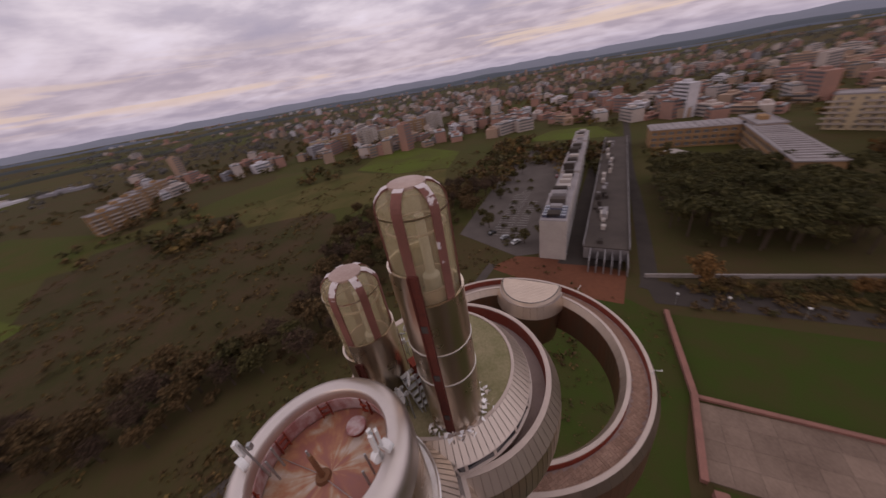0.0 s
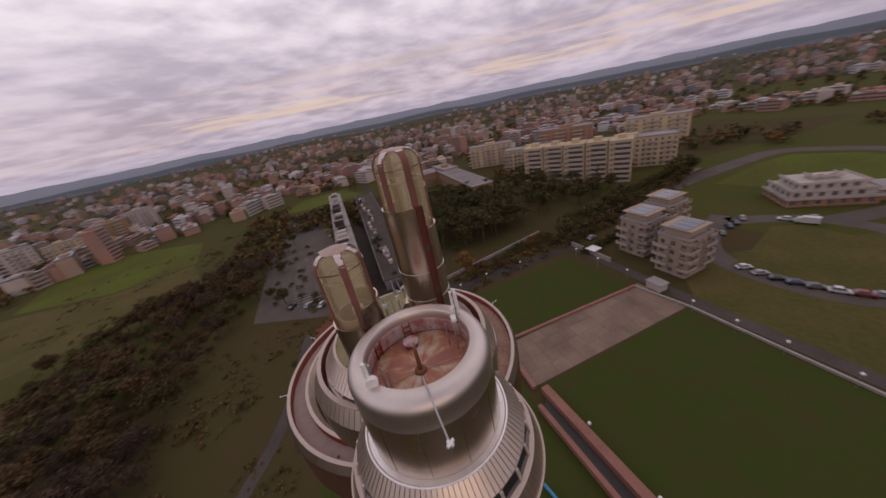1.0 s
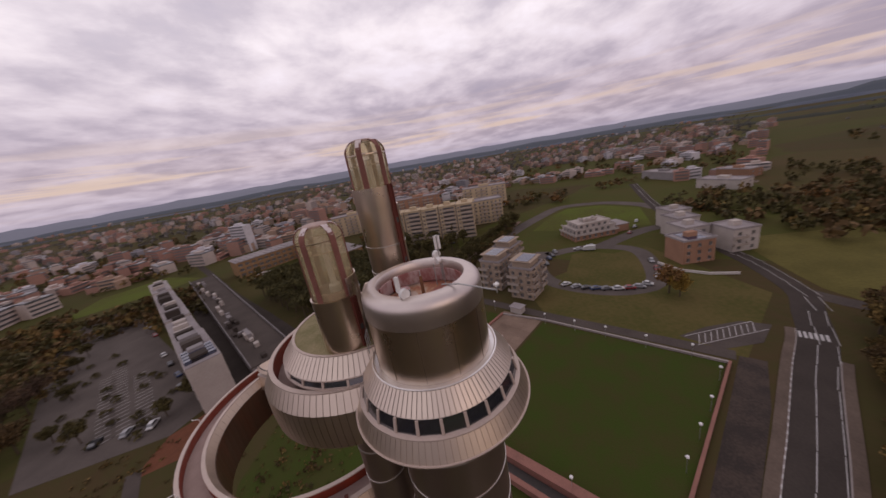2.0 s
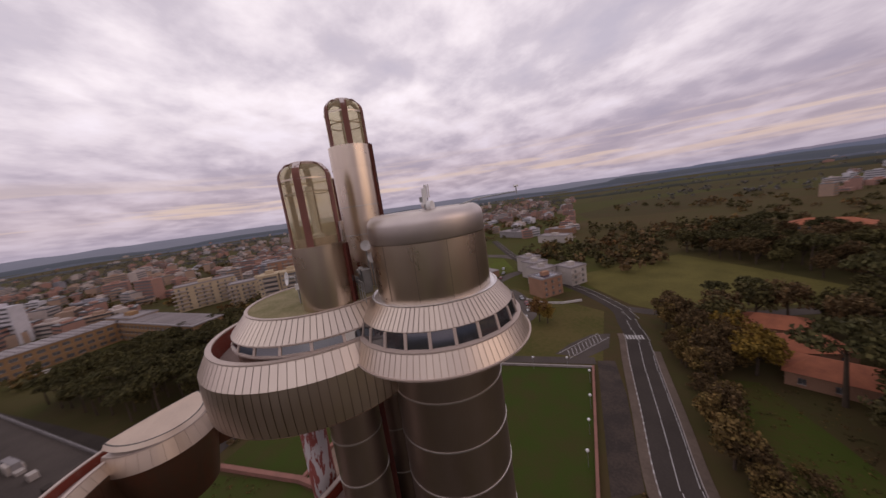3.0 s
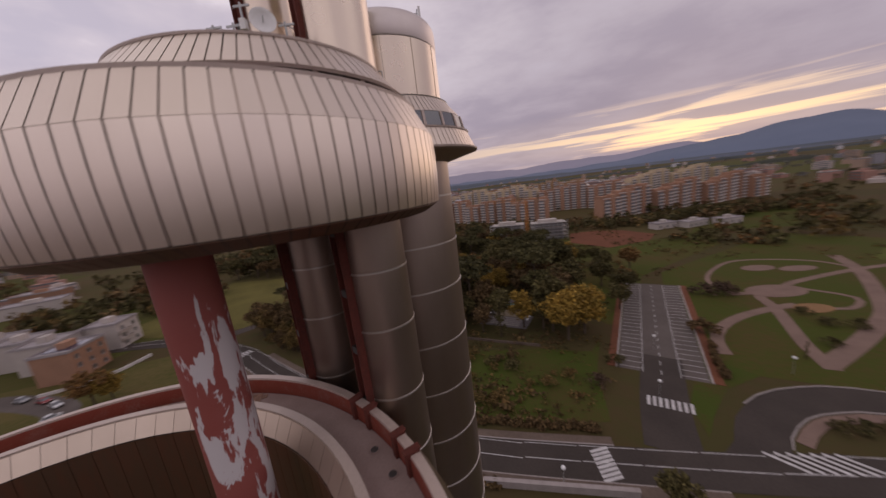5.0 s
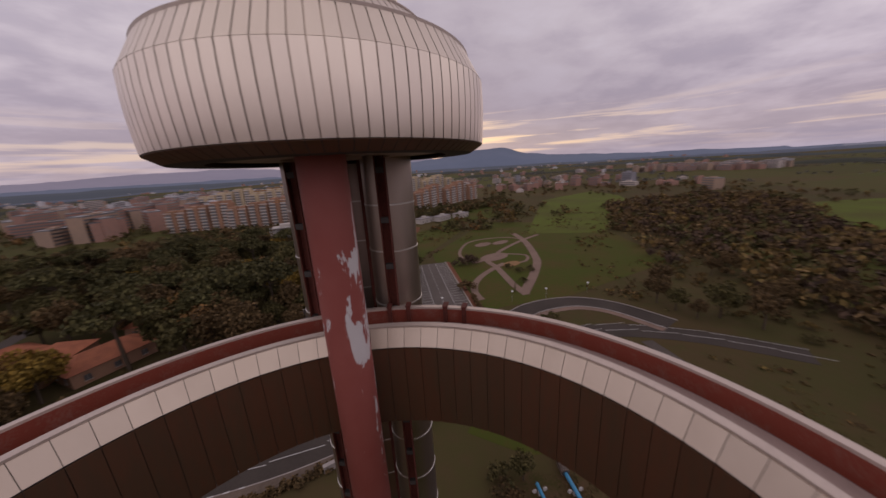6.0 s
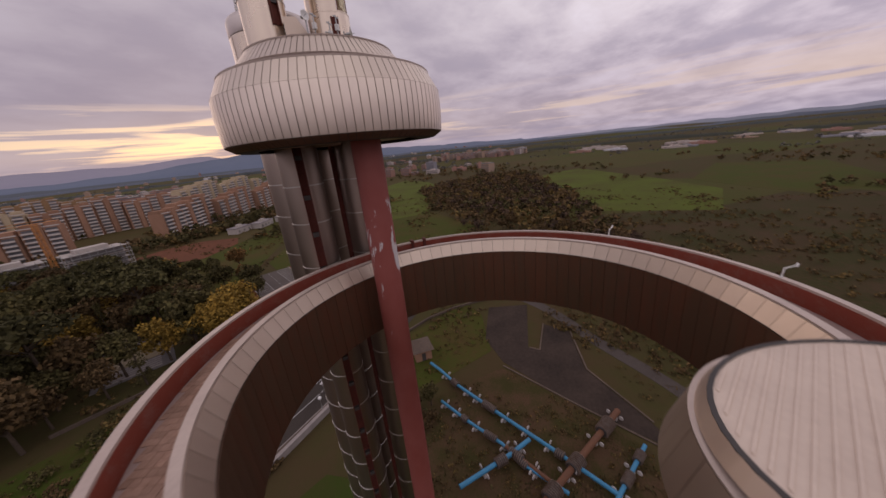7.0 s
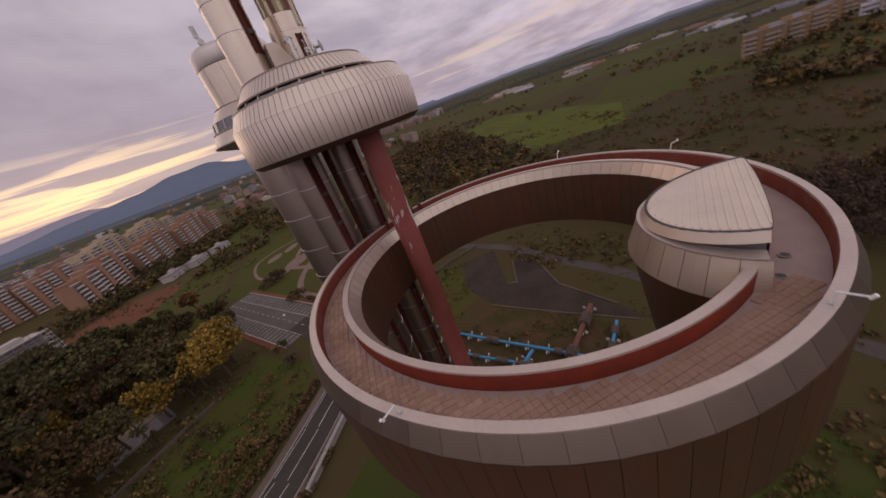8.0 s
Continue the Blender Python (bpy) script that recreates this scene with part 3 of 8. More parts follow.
def build_tower():
    tower = thing("water_tower", "water tower of steel cylinders with a mushroom drum", "water tower", (0, 0, 0))
    big = build_column(tower, "column", A, 2.77, 49.4, "broad dark steel column with bright seams")
    colb = build_column(tower, "column", B, 1.30, 51.5, "")
    colc = build_column(tower, "column", C, 1.25, 51.5, "")
    build_channel(tower, C, 1.25, 42, 0.0, 47.4)
    build_channel(tower, B, 1.30, 48, 0.0, 47.4)
    build_channel(tower, B, 1.30, -60, 0.0, 47.4)
    # red pillar under the drum
    part("pillar", solid([(0.01, -0.5), (0.81, -0.5), (0.81, 47.45), (0.01, 47.45)], P, 48), M["peeling"], tower, "red pillar with peeling paint", True, 40)
    # tank on the broad column
    tank = part("tank", solid([(0.01, 49.5), (2.77, 49.5), (2.77, 54.66), (0.01, 54.66)], A, 96), M["tank"], tower, "steel tank with a rounded rim", True, 40)
    for i in range(12):
        m = pose(A[0], A[1], 0, 0, 0, 30 * i + 8)
        part("seam", box(bmesh.new(), 2.765, -0.012, 52.2, 2.785, 0.012, 54.64, m), M["seam_shade"], tank)
    rim = [(2.77, 54.68), (2.79, 54.72)]
    for k in range(0, 9):
        a = math.pi / 2 * k / 8
        rim.append((2.27 + 0.52 * math.cos(a), 55.42 + 0.52 * math.sin(a)))
    rim += [(2.08, 55.92), (2.03, 55.86), (2.03, 55.5), (2.2, 55.3), (2.2, 54.68)]
    part("rim", solid(rim, A, 96), M["rim"], tank, "rounded brushed steel rim", True, 40)
    part("inner_wall", solid([(2.19, 54.7), (2.15, 54.7), (2.02, 55.45), (2.06, 55.48)], A, 72), M["pink_wall"], tank, "", True, 40)
    pan = [(0.01, 54.75), (1.2, 54.72), (2.16, 54.66), (2.16, 54.6), (0.01, 54.6)]
    part("roof_pan", solid(pan, A, 72), M["rust_roof"], tank, "rust-stained roof pan", True, 40)
    # collar round the tank
    collar = part("collar", solid([(2.72, 49.2), (4.25, 49.62), (4.38, 49.72), (3.98, 50.58), (3.80, 50.62), (3.66, 51.28), (3.05, 52.06), (2.72, 52.0)], A, 96), M["backing"], tower, "shingled steel collar with a window band", True, 20)
    part("gutter", solid([(2.775, 52.02), (3.06, 52.08), (3.10, 52.16), (3.04, 52.18), (2.98, 52.12), (2.775, 52.12)], A, 96), M["foil"], collar, "crumpled foil gutter", True, 30)
    cladding(collar, "lower_panel", 4.38, 49.72, 4.00, 50.56, 100, A, M["slope_steel"], gap=0.032, thick=0.012)
    cladding(collar, "upper_panel", 3.70, 51.32, 3.07, 52.10, 100, A, M["slope_steel"], gap=0.032, thick=0.012)
    part("eave", solid([(4.20, 49.60), (4.44, 49.66), (4.46, 49.74), (4.38, 49.74)], A, 96), M["coping"], collar, "", True, 30)
    part("window_sill", solid([(3.80, 50.58), (4.05, 50.56), (4.06, 50.63), (3.82, 50.69)], A, 96), M["coping"], collar, "", True, 30)
    window_band(collar, A, 3.88, 50.68, 3.74, 51.30, 24)
    # drum
    drum = part("drum", solid([(2.2, 47.3), (5.90, 47.42), (5.99, 47.52), (6.05, 47.9), (6.10, 48.6), (6.08, 49.62), (5.58, 50.52), (5.42, 50.55), (5.42, 49.55), (2.2, 49.55)], U, 128), M["backing"], tower, "mushroom drum clad in steel panels", True, 20)
    barrel_panels(drum, [(6.07, 47.5), (6.095, 47.75), (6.115, 48.05), (6.135, 48.5), (6.135, 49.0), (6.10, 49.62)], 100, U, M["panel"], gap=0.038, thick=0.012)
    cladding(drum, "slope_panel", 6.105, 49.622, 5.60, 50.55, 100, U, M["slope_steel"], gap=0.032, thick=0.012)
    part("coping", solid([(5.38, 50.54), (5.62, 50.54), (5.63, 50.62), (5.37, 50.62)], U, 128), M["coping"], drum, "", True, 30)
    part("parapet_lining", solid([(5.36, 49.56), (5.415, 49.56), (5.415, 50.53), (5.36, 50.53)], U, 128), M["red_wall"], drum, "red painted parapet lining", True, 30)
    part("walkway", solid([(2.3, 49.56), (5.355, 49.56), (5.355, 49.62), (2.3, 49.62)], U, 96), M["paver_flat"], drum, "", True, 30)
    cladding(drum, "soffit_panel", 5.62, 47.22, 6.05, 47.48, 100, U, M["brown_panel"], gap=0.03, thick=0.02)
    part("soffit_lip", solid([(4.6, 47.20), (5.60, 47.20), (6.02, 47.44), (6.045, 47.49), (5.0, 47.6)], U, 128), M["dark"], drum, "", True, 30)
    # lantern storey on the drum
    storey = part("storey", solid([(2.0, 49.5), (4.68, 49.5), (4.76, 50.6), (4.60, 51.10), (4.00, 51.94), (2.0, 51.94)], V, 112), M["backing"], tower, "window storey with a sloped steel roof", True, 20)
    cladding(storey, "roof_panel", 4.80, 51.12, 4.02, 52.00, 100, V, M["slope_steel"], gap=0.032, thick=0.012)
    part("roof", solid([(0.3, 51.965), (3.96, 51.965), (3.96, 52.0), (0.3, 52.02)], V, 96), M["roof_felt"], storey, "mossy flat roof", True, 40)
    part("roof_edge", solid([(3.9, 51.97), (4.06, 51.99), (4.07, 52.05), (3.92, 52.05)], V, 96), M["coping"], storey, "", True, 30)
    part("eave", solid([(4.56, 51.11), (4.80, 51.04), (4.83, 51.10), (4.62, 51.20)], V, 112), M["coping"], storey, "", True, 30)
    part("window_sill", solid([(4.70, 50.58), (4.90, 50.58), (4.90, 50.66), (4.74, 50.69)], V, 112), M["coping"], storey, "", True, 30)
    window_band(storey, V, 4.82, 50.68, 4.68, 51.08, 22)
    build_capsule(tower, B, 1.27, 51.9, 54.95, 58.75, (-113, -55, 5, 58, 118, 174), (), (-113, 58, 55.95))
    build_capsule(tower, C, 1.19, 51.9, 58.75, 62.45, (-111, -53, 8, 68, 128, -172), (56.6, 55.0), (70, 249, 59.95))
    build_channel(tower, C, 1.19, -108, 52.0, 60.0, 0.34, 0.10)
    build_channel(tower, C, 1.19, 68, 53.7, 58.4, 0.44, 0.20)
    build_channel(tower, B, 1.27, -108, 52.0, 54.9, 0.34, 0.12)
    build_channel(tower, B, 1.27, 46, 52.0, 54.6, 0.42, 0.16)
    return tower


def barrel_panels(parent, profile, n, c, mat, gap=0.02, thick=0.03):
    """Upright sheet panels that belly outwards, all on one mesh."""
    half = math.pi / n
    bm = bmesh.new()
    rows = []
    for r, z in profile:
        a = half - gap / 2 / r
        rows.append([bm.verts.new((q * math.cos(s), q * math.sin(s), z)) for q, s in ((r, -a), (r + thick, -a), (r + thick, a), (r, a))])
    for p, q in zip(rows, rows[1:]):
        for i in range(4):
            k = (i + 1) % 4
            bm.faces.new((p[i], p[k], q[k], q[i]))
    bm.faces.new(rows[0][::-1]), bm.faces.new(rows[-1])
    bmesh.ops.recalc_face_normals(bm, faces=bm.faces)
    me = mesh_from(bm, "wall_panel", mat, True)
    me.set_sharp_from_angle(angle=radians(30))
    for i in range(n):
        piece("wall_panel", me, parent, pose(c[0], c[1], 0, 0, 0, 360 / n * (i + 0.5)))


def window_band(parent, c, r0, z0, r1, z1, n):
    """Panes between slim mullions, leaning with the wall."""
    step = 360 / n
    half = radians(step) / 2
    bm = bmesh.new()
    k = 0.90
    v = [bm.verts.new((r * math.cos(s * half * k), r * math.sin(s * half * k), z)) for r, z in ((r0, z0), (r1, z1)) for s in (-1, 1)]
    w = [bm.verts.new(((r - 0.02) * math.cos(s * half * k), (r - 0.02) * math.sin(s * half * k), z)) for r, z in ((r0, z0), (r1, z1)) for s in (-1, 1)]
    for q in ((v[0], v[1], v[3], v[2]), (w[1], w[0], w[2], w[3]), (v[1], v[0], w[0], w[1]), (v[2], v[3], w[3], w[2]), (v[0], v[2], w[2], w[0]), (v[3], v[1], w[1], w[3])):
        bm.faces.new(q)
    pane = mesh_from(bm, "pane", M["glass_dark"])
    bm = bmesh.new()
    vs = []
    for r, z in ((r0, z0), (r1, z1)):
        for o in (-0.03, 0.05):
            for t in (-0.065, 0.065):
                vs.append(bm.verts.new((r + o, t, z)))
    for q in ((0, 1, 3, 2), (4, 6, 7, 5), (0, 2, 6, 4), (1, 5, 7, 3), (2, 3, 7, 6), (0, 4, 5, 1)):
        bm.faces.new([vs[i] for i in q])
    bmesh.ops.recalc_face_normals(bm, faces=bm.faces)
    post = mesh_from(bm, "mullion", M["coping"])
    for i in range(n):
        piece("window_pane", pane, parent, pose(c[0], c[1], 0, 0, 0, step * (i + 0.5)))
        piece("mullion", post, parent, pose(c[0], c[1], 0, 0, 0, step * i))


M["paver_flat"] = material("walkway_screed", (0.34, 0.26, 0.23), 0.9, 0.0, (0.24, 0.18, 0.16), 1.0, 0.7, 10, 0.1)
tower = build_tower()


# ---------------------------------------------------------------- the ring terrace


def build_ring():
    ring = thing("ring_terrace", "ring-shaped raised terrace clad in dark steel panels", "terrace", (L[0], L[1], 0))
    o = (0, 0)
    body = part("ring_body", solid([(10.06, 35.0), (10.4, 34.8), (12.6, 34.8), (12.92, 35.0), (12.92, 38.96), (12.56, 39.68), (12.34, 39.70), (12.34, 38.96), (10.75, 38.96), (10.75, 39.68), (10.55, 39.66), (10.14, 38.90)], o, 180), M["dark"], ring, "", True, 20)
    cladding(body, "outer_panel", 12.95, 34.9, 12.97, 38.94, 96, o, M["brown_panel"])
    cladding(body, "outer_slope_panel", 12.97, 38.98, 12.60, 39.68, 72, o, M["ring_panel"], gap=0.012)
    cladding_in(body, "inner_panel", 10.05, 34.9, 10.05, 38.86, 84, o, M["brown_panel"])
    cladding_in(body, "inner_slope_panel", 10.09, 38.90, 10.50, 39.66, 84, o, M["pale_panel"], gap=0.018)
    part("outer_coping", solid([(12.30, 39.69), (12.62, 39.67), (12.63, 39.76), (12.30, 39.79)], o, 180), M["coping"], body, "pale metal coping", True, 30)
    part("inner_coping", solid([(10.50, 39.66), (10.80, 39.67), (10.80, 39.76), (10.49, 39.75)], o, 180), M["coping"], body, "pale metal coping", True, 30)
    part("outer_lining", solid([(12.28, 38.98), (12.335, 38.98), (12.335, 39.685), (12.28, 39.685)], o, 180), M["red_wall"], body, "red painted parapet lining", True, 30)
    part("inner_lining", solid([(10.755, 38.98), (10.81, 38.98), (10.81, 39.665), (10.755, 39.665)], o, 180), M["red"], body, "red painted parapet lining", True, 30)
    part("paving_bed", solid([(10.82, 38.965), (12.27, 38.965), (12.27, 38.98), (10.82, 38.98)], o, 180), M["joint"], body, "", True, 30)
    return ring, body


def cladding_in(parent, name, r0, z0, r1, z1, n, c, mat, gap=0.02, thick=0.03):
    """Panels that face the axis."""
    step = 360 / n
    half = radians(step) / 2
    bm = bmesh.new()
    v = []
    for r, z in ((r0, z0), (r1, z1)):
        for off in (0, thick):
            for s in (-1, 1):
                a = s * (half - gap / 2 / r)
                v.append(bm.verts.new(((r - off) * math.cos(a), (r - off) * math.sin(a), z)))
    for q in ((0, 1, 3, 2), (4, 6, 7, 5), (0, 2, 6, 4), (1, 5, 7, 3), (2, 3, 7, 6), (0, 4, 5, 1)):
        bm.faces.new([v[i] for i in q])
    bmesh.ops.recalc_face_normals(bm, faces=bm.faces)
    me = mesh_from(bm, name, mat)
    for i in range(n):
        piece(name, me, parent, pose(c[0], c[1], 0, 0, 0, step * (i + 0.5)))


ring, ring_body = build_ring()

# ---------------------------------------------------------------- ground, roads, lawns
M["asphalt"] = material("worn_asphalt", (0.066, 0.054, 0.047), 0.9, 0, (0.042, 0.035, 0.031), 0.12, 0.8, 20, 0.2)
M["asphalt_pale"] = material("pale_asphalt", (0.095, 0.078, 0.068), 0.9, 0, (0.058, 0.048, 0.043), 0.1, 0.8, 18, 0.2)
M["asphalt_worn"] = material("bleached_asphalt", (0.125, 0.105, 0.094), 0.9, 0, (0.08, 0.067, 0.06), 0.1, 0.8, 18, 0.2)
M["concrete"] = material("stained_concrete", (0.15, 0.112, 0.088), 0.9, 0, (0.09, 0.068, 0.055), 0.16, 0.9, 14, 0.2)
M["pinkwall"] = material("terracotta_render", (0.30, 0.145, 0.115), 0.9, 0, (0.20, 0.105, 0.085), 0.3, 0.8, 10, 0.15)
M["paint"] = material("road_paint", (0.55, 0.53, 0.52), 0.8, 0, (0.30, 0.28, 0.27), 0.8, 0.8, 9, 0.0)
M["kerb"] = material("kerb_stone", (0.34, 0.30, 0.28), 0.9, 0, (0.22, 0.19, 0.18), 0.8, 0.7, 9, 0.1)
M["lawn"] = material("mown_lawn", (0.041, 0.06, 0.0115), 0.95, 0, (0.054, 0.051, 0.0165), 0.16, 1.0, 20, 0.5, contrast=(0.40, 0.62), bump_scale=0.15)
M["meadow"] = material("wet_meadow", (0.054, 0.064, 0.0125), 0.95, 0, (0.078, 0.054, 0.02), 0.05, 1.0, 14, 0.4, contrast=(0.44, 0.66), bump_scale=0.2)
M["meadow_bright"] = material("bright_field", (0.086, 0.108, 0.019), 0.95, 0, (0.074, 0.068, 0.021), 0.03, 1.0, 14, 0.3, contrast=(0.42, 0.64), bump_scale=0.2)
M["brush"] = material("dry_scrub_ground", (0.07, 0.044, 0.025), 0.95, 0, (0.045, 0.042, 0.0155), 0.05, 1.0, 16, 0.5, contrast=(0.38, 0.58), bump_scale=0.3)
M["earth"] = material("red_brown_earth", (0.165, 0.066, 0.038), 0.95, 0, (0.105, 0.046, 0.028), 0.05, 0.8, 14, 0.3, bump_scale=0.2)
M["strip_green"] = material("lush_rough_grass", (0.049, 0.066, 0.0122), 0.95, 0, (0.07, 0.051, 0.019), 0.09, 1.0, 14, 0.5, contrast=(0.44, 0.66), bump_scale=0.2)
M["open_meadow"] = material("olive_rough_meadow", (0.128, 0.11, 0.034), 0.95, 0, (0.092, 0.08, 0.025), 0.07, 1.0, 14, 0.5, contrast=(0.40, 0.60), bump_scale=0.2)
M["worn_lane"] = material("muddy_asphalt_lane", (0.060, 0.042, 0.032), 0.85, 0, (0.030, 0.022, 0.018), 0.2, 1.0, 10, 0.3, contrast=(0.42, 0.58), spec=0.3)
M["white_kerb"] = material("white_painted_kerb", (0.62, 0.58, 0.55), 0.8, 0, (0.45, 0.41, 0.38), 0.5, 0.7, 9, 0.1)
M["sand"] = material("orange_sand", (0.27, 0.155, 0.075), 0.95, 0, (0.18, 0.11, 0.06), 0.2, 0.8, 14, 0.2)
M["path"] = material("gravel_path", (0.215, 0.148, 0.118), 0.95, 0, (0.15, 0.102, 0.083), 0.2, 0.8, 14, 0.2)


M["dry_meadow"] = material("dry_rough_meadow", (0.105, 0.083, 0.031), 0.95, 0, (0.07, 0.067, 0.02), 0.05, 1.0, 14, 0.4, contrast=(0.40, 0.60), bump_scale=0.2)
M["worn_yard"] = material("worn_wet_asphalt", (0.062, 0.045, 0.036), 0.9, 0, (0.034, 0.026, 0.022), 0.16, 1.0, 9, 0.2, contrast=(0.38, 0.66), spec=0.06)
M["yard_moss"] = material("mossy_yard_ground", (0.085, 0.05, 0.029), 0.95, 0, (0.047, 0.042, 0.0145), 0.25, 1.0, 12, 0.5, contrast=(0.40, 0.60), bump_scale=0.1)


def ground_material():
    """Grassland, dry scrub and ploughed strips in irregular fields."""
    m = material("countryside", (0.056, 0.059, 0.0168), 0.97, 0, (0.077, 0.052, 0.0245), 0.026, 1.0, 10, 0.5, contrast=(0.42, 0.58), bump_scale=0.5)
    nd, ln = m.node_tree.nodes, m.node_tree.links
    bs = nd["Principled BSDF"]
    geo = nd.new("ShaderNodeNewGeometry")
    vo = nd.new("ShaderNodeTexVoronoi")
    vo.inputs["Scale"].default_value = 0.0042
    warp = nd.new("ShaderNodeTexNoise")
    warp.inputs["Scale"].default_value, warp.inputs["Detail"].default_value = 0.01, 3
    ln.new(geo.outputs["Position"], warp.inputs["Vector"])
    add = nd.new("ShaderNodeVectorMath")
    add.operation = "MULTIPLY_ADD"
    add.inputs[1].default_value = (60, 60, 0)
    ln.new(warp.outputs["Color"], add.inputs[0])
    ln.new(geo.outputs["Position"], add.inputs[2])
    ln.new(add.outputs[0], vo.inputs["Vector"])
    bw = nd.new("ShaderNodeRGBToBW")
    ln.new(vo.outputs["Color"], bw.inputs[0])
    rp = nd.new("ShaderNodeValToRGB")
    el = rp.color_ramp.elements
    el.new(0.5), el.new(0.5)
    for e, (p, c) in zip(el, ((0.25, (0.062, 0.046, 0.022)), (0.42, (0.060, 0.058, 0.018)), (0.58, (0.066, 0.076, 0.016)), (0.75, (0.082, 0.060, 0.026)))):
        e.position, e.color = p, (*c, 1)
    ln.new(bw.outputs[0], rp.inputs[0])
    mix = nd.new("ShaderNodeMix")
    mix.data_type = "RGBA"
    mix.inputs[0].default_value = 0.55
    src = bs.inputs["Base Color"].links[0].from_socket
    ln.new(src, mix.inputs[6])
    ln.new(rp.outputs[0], mix.inputs[7])
    ln.new(mix.outputs[2], bs.inputs["Base Color"])
    return m


M["country"] = ground_material()


def gz(x, y):
    """Height of the land: level round the tower, rolling far off."""
    d = math.hypot(x, y)
    k = min(max((d - 500) / 2200, 0), 1)
    west = 0.5 - 0.5 * x / max(d, 1)
    return k * k * (3 - 2 * k) * (-14 + 40 * west * west + 22 * noise.noise(Vector((x / 900, y / 900, 3.1))) + 9 * noise.noise(Vector((x / 330, y / 330, 1.7))))


def build_ground():
    """One sheet whose cells widen with the distance."""
    marks = [0, 40, 80, 120, 170, 230, 300, 380, 480, 600, 740, 900, 1100, 1350, 1650, 2000, 2400, 2850, 3350, 3900, 4600]
    axis = [-m for m in reversed(marks[1:])] + marks
    bm = bmesh.new()
    grid = [[bm.verts.new((x, y, gz(x, y))) for x in axis] for y in axis]
    for j in range(len(axis) - 1):
        for i in range(len(axis) - 1):
            bm.faces.new((grid[j][i], grid[j][i + 1], grid[j + 1][i + 1], grid[j + 1][i]))
    return tagged(part("ground", bm, M["country"], None, "", True), "rough autumn grassland and scrub", "ground", kind="structure")


build_ground()


def sheet(name, pts, top, mat, label, thick=0.3, category="ground"):
    """A level slab with the outline pts."""
    bm = bmesh.new()
    hi = [bm.verts.new((x, y, top)) for x, y in pts]
    lo = [bm.verts.new((x, y, top - thick)) for x, y in pts]
    bm.faces.new(hi)
    bm.faces.new(lo[::-1])
    for i in range(len(pts)):
        j = (i + 1) % len(pts)
        bm.faces.new((lo[i], lo[j], hi[j], hi[i]))
    bmesh.ops.recalc_face_normals(bm, faces=bm.faces)
    bmesh.ops.triangulate(bm, faces=[f for f in bm.faces if len(f.verts) > 4])
    return tagged(part(name, bm, mat), label, category, kind="structure")


def smooth_line(pts, step=3.0):
    """Points along a rounded line through pts."""
    out = []
    P4 = [pts[0], *pts, pts[-1]]
    for a, b, c, d in zip(P4, P4[1:], P4[2:], P4[3:]):
        n = max(2, int(math.hypot(c[0] - b[0], c[1] - b[1]) / step))
        for i in range(n):
            t = i / n
            out.append(tuple(0.5 * (2 * b[k] + (c[k] - a[k]) * t + (2 * a[k] - 5 * b[k] + 4 * c[k] - d[k]) * t * t + (3 * b[k] - a[k] - 3 * c[k] + d[k]) * t ** 3) for k in (0, 1)))
    out.append(tuple(pts[-1]))
    return out


def offset_line(line, d):
    out = []
    for i, p in enumerate(line):
        a, b = line[max(i - 1, 0)], line[min(i + 1, len(line) - 1)]
        dx, dy = b[0] - a[0], b[1] - a[1]
        n = math.hypot(dx, dy) or 1
        out.append((p[0] - dy / n * d, p[1] + dx / n * d))
    return out


def ribbon(name, line, w0, w1, top, mat, label="", thick=0.2, parent=None, category="road"):
    """A strip along the line between two offsets."""
    bm = bmesh.new()
    a, b = offset_line(line, w0), offset_line(line, w1)
    rows = []
    for p, q in zip(a, b):
        rows.append([bm.verts.new((p[0], p[1], top)), bm.verts.new((q[0], q[1], top)), bm.verts.new((q[0], q[1], top - thick)), bm.verts.new((p[0], p[1], top - thick))])
    for r, s in zip(rows, rows[1:]):
        for i in range(4):
            j = (i + 1) % 4
            bm.faces.new((r[i], s[i], s[j], r[j]))
    bm.faces.new(rows[0]), bm.faces.new(rows[-1][::-1])
    bmesh.ops.recalc_face_normals(bm, faces=bm.faces)
    ob = part(name, bm, mat, parent)
    if parent is None:
        tagged(ob, label, category, kind="structure")
    return ob


def dashes(parent, name, line, off, width, long, gap, top=0.075):
    """Painted dashes along a line, each a thin slab."""
    run, acc = [], 0.0
    L2 = offset_line(line, off)
    for p, q in zip(L2, L2[1:]):
        d = math.hypot(q[0] - p[0], q[1] - p[1])
        a = math.degrees(math.atan2(q[1] - p[1], q[0] - p[0]))
        while acc < d:
            t = acc / d
            run.append((p[0] + (q[0] - p[0]) * t, p[1] + (q[1] - p[1]) * t, a))
            acc += long + gap
        acc -= d
    me = mesh_from(boxes((0, -width / 2, -0.004, long, width / 2, 0.004)), name, M["paint"])
    for x, y, a in run:
        piece(name, me, parent, pose(x, y, top, 0, 0, a))


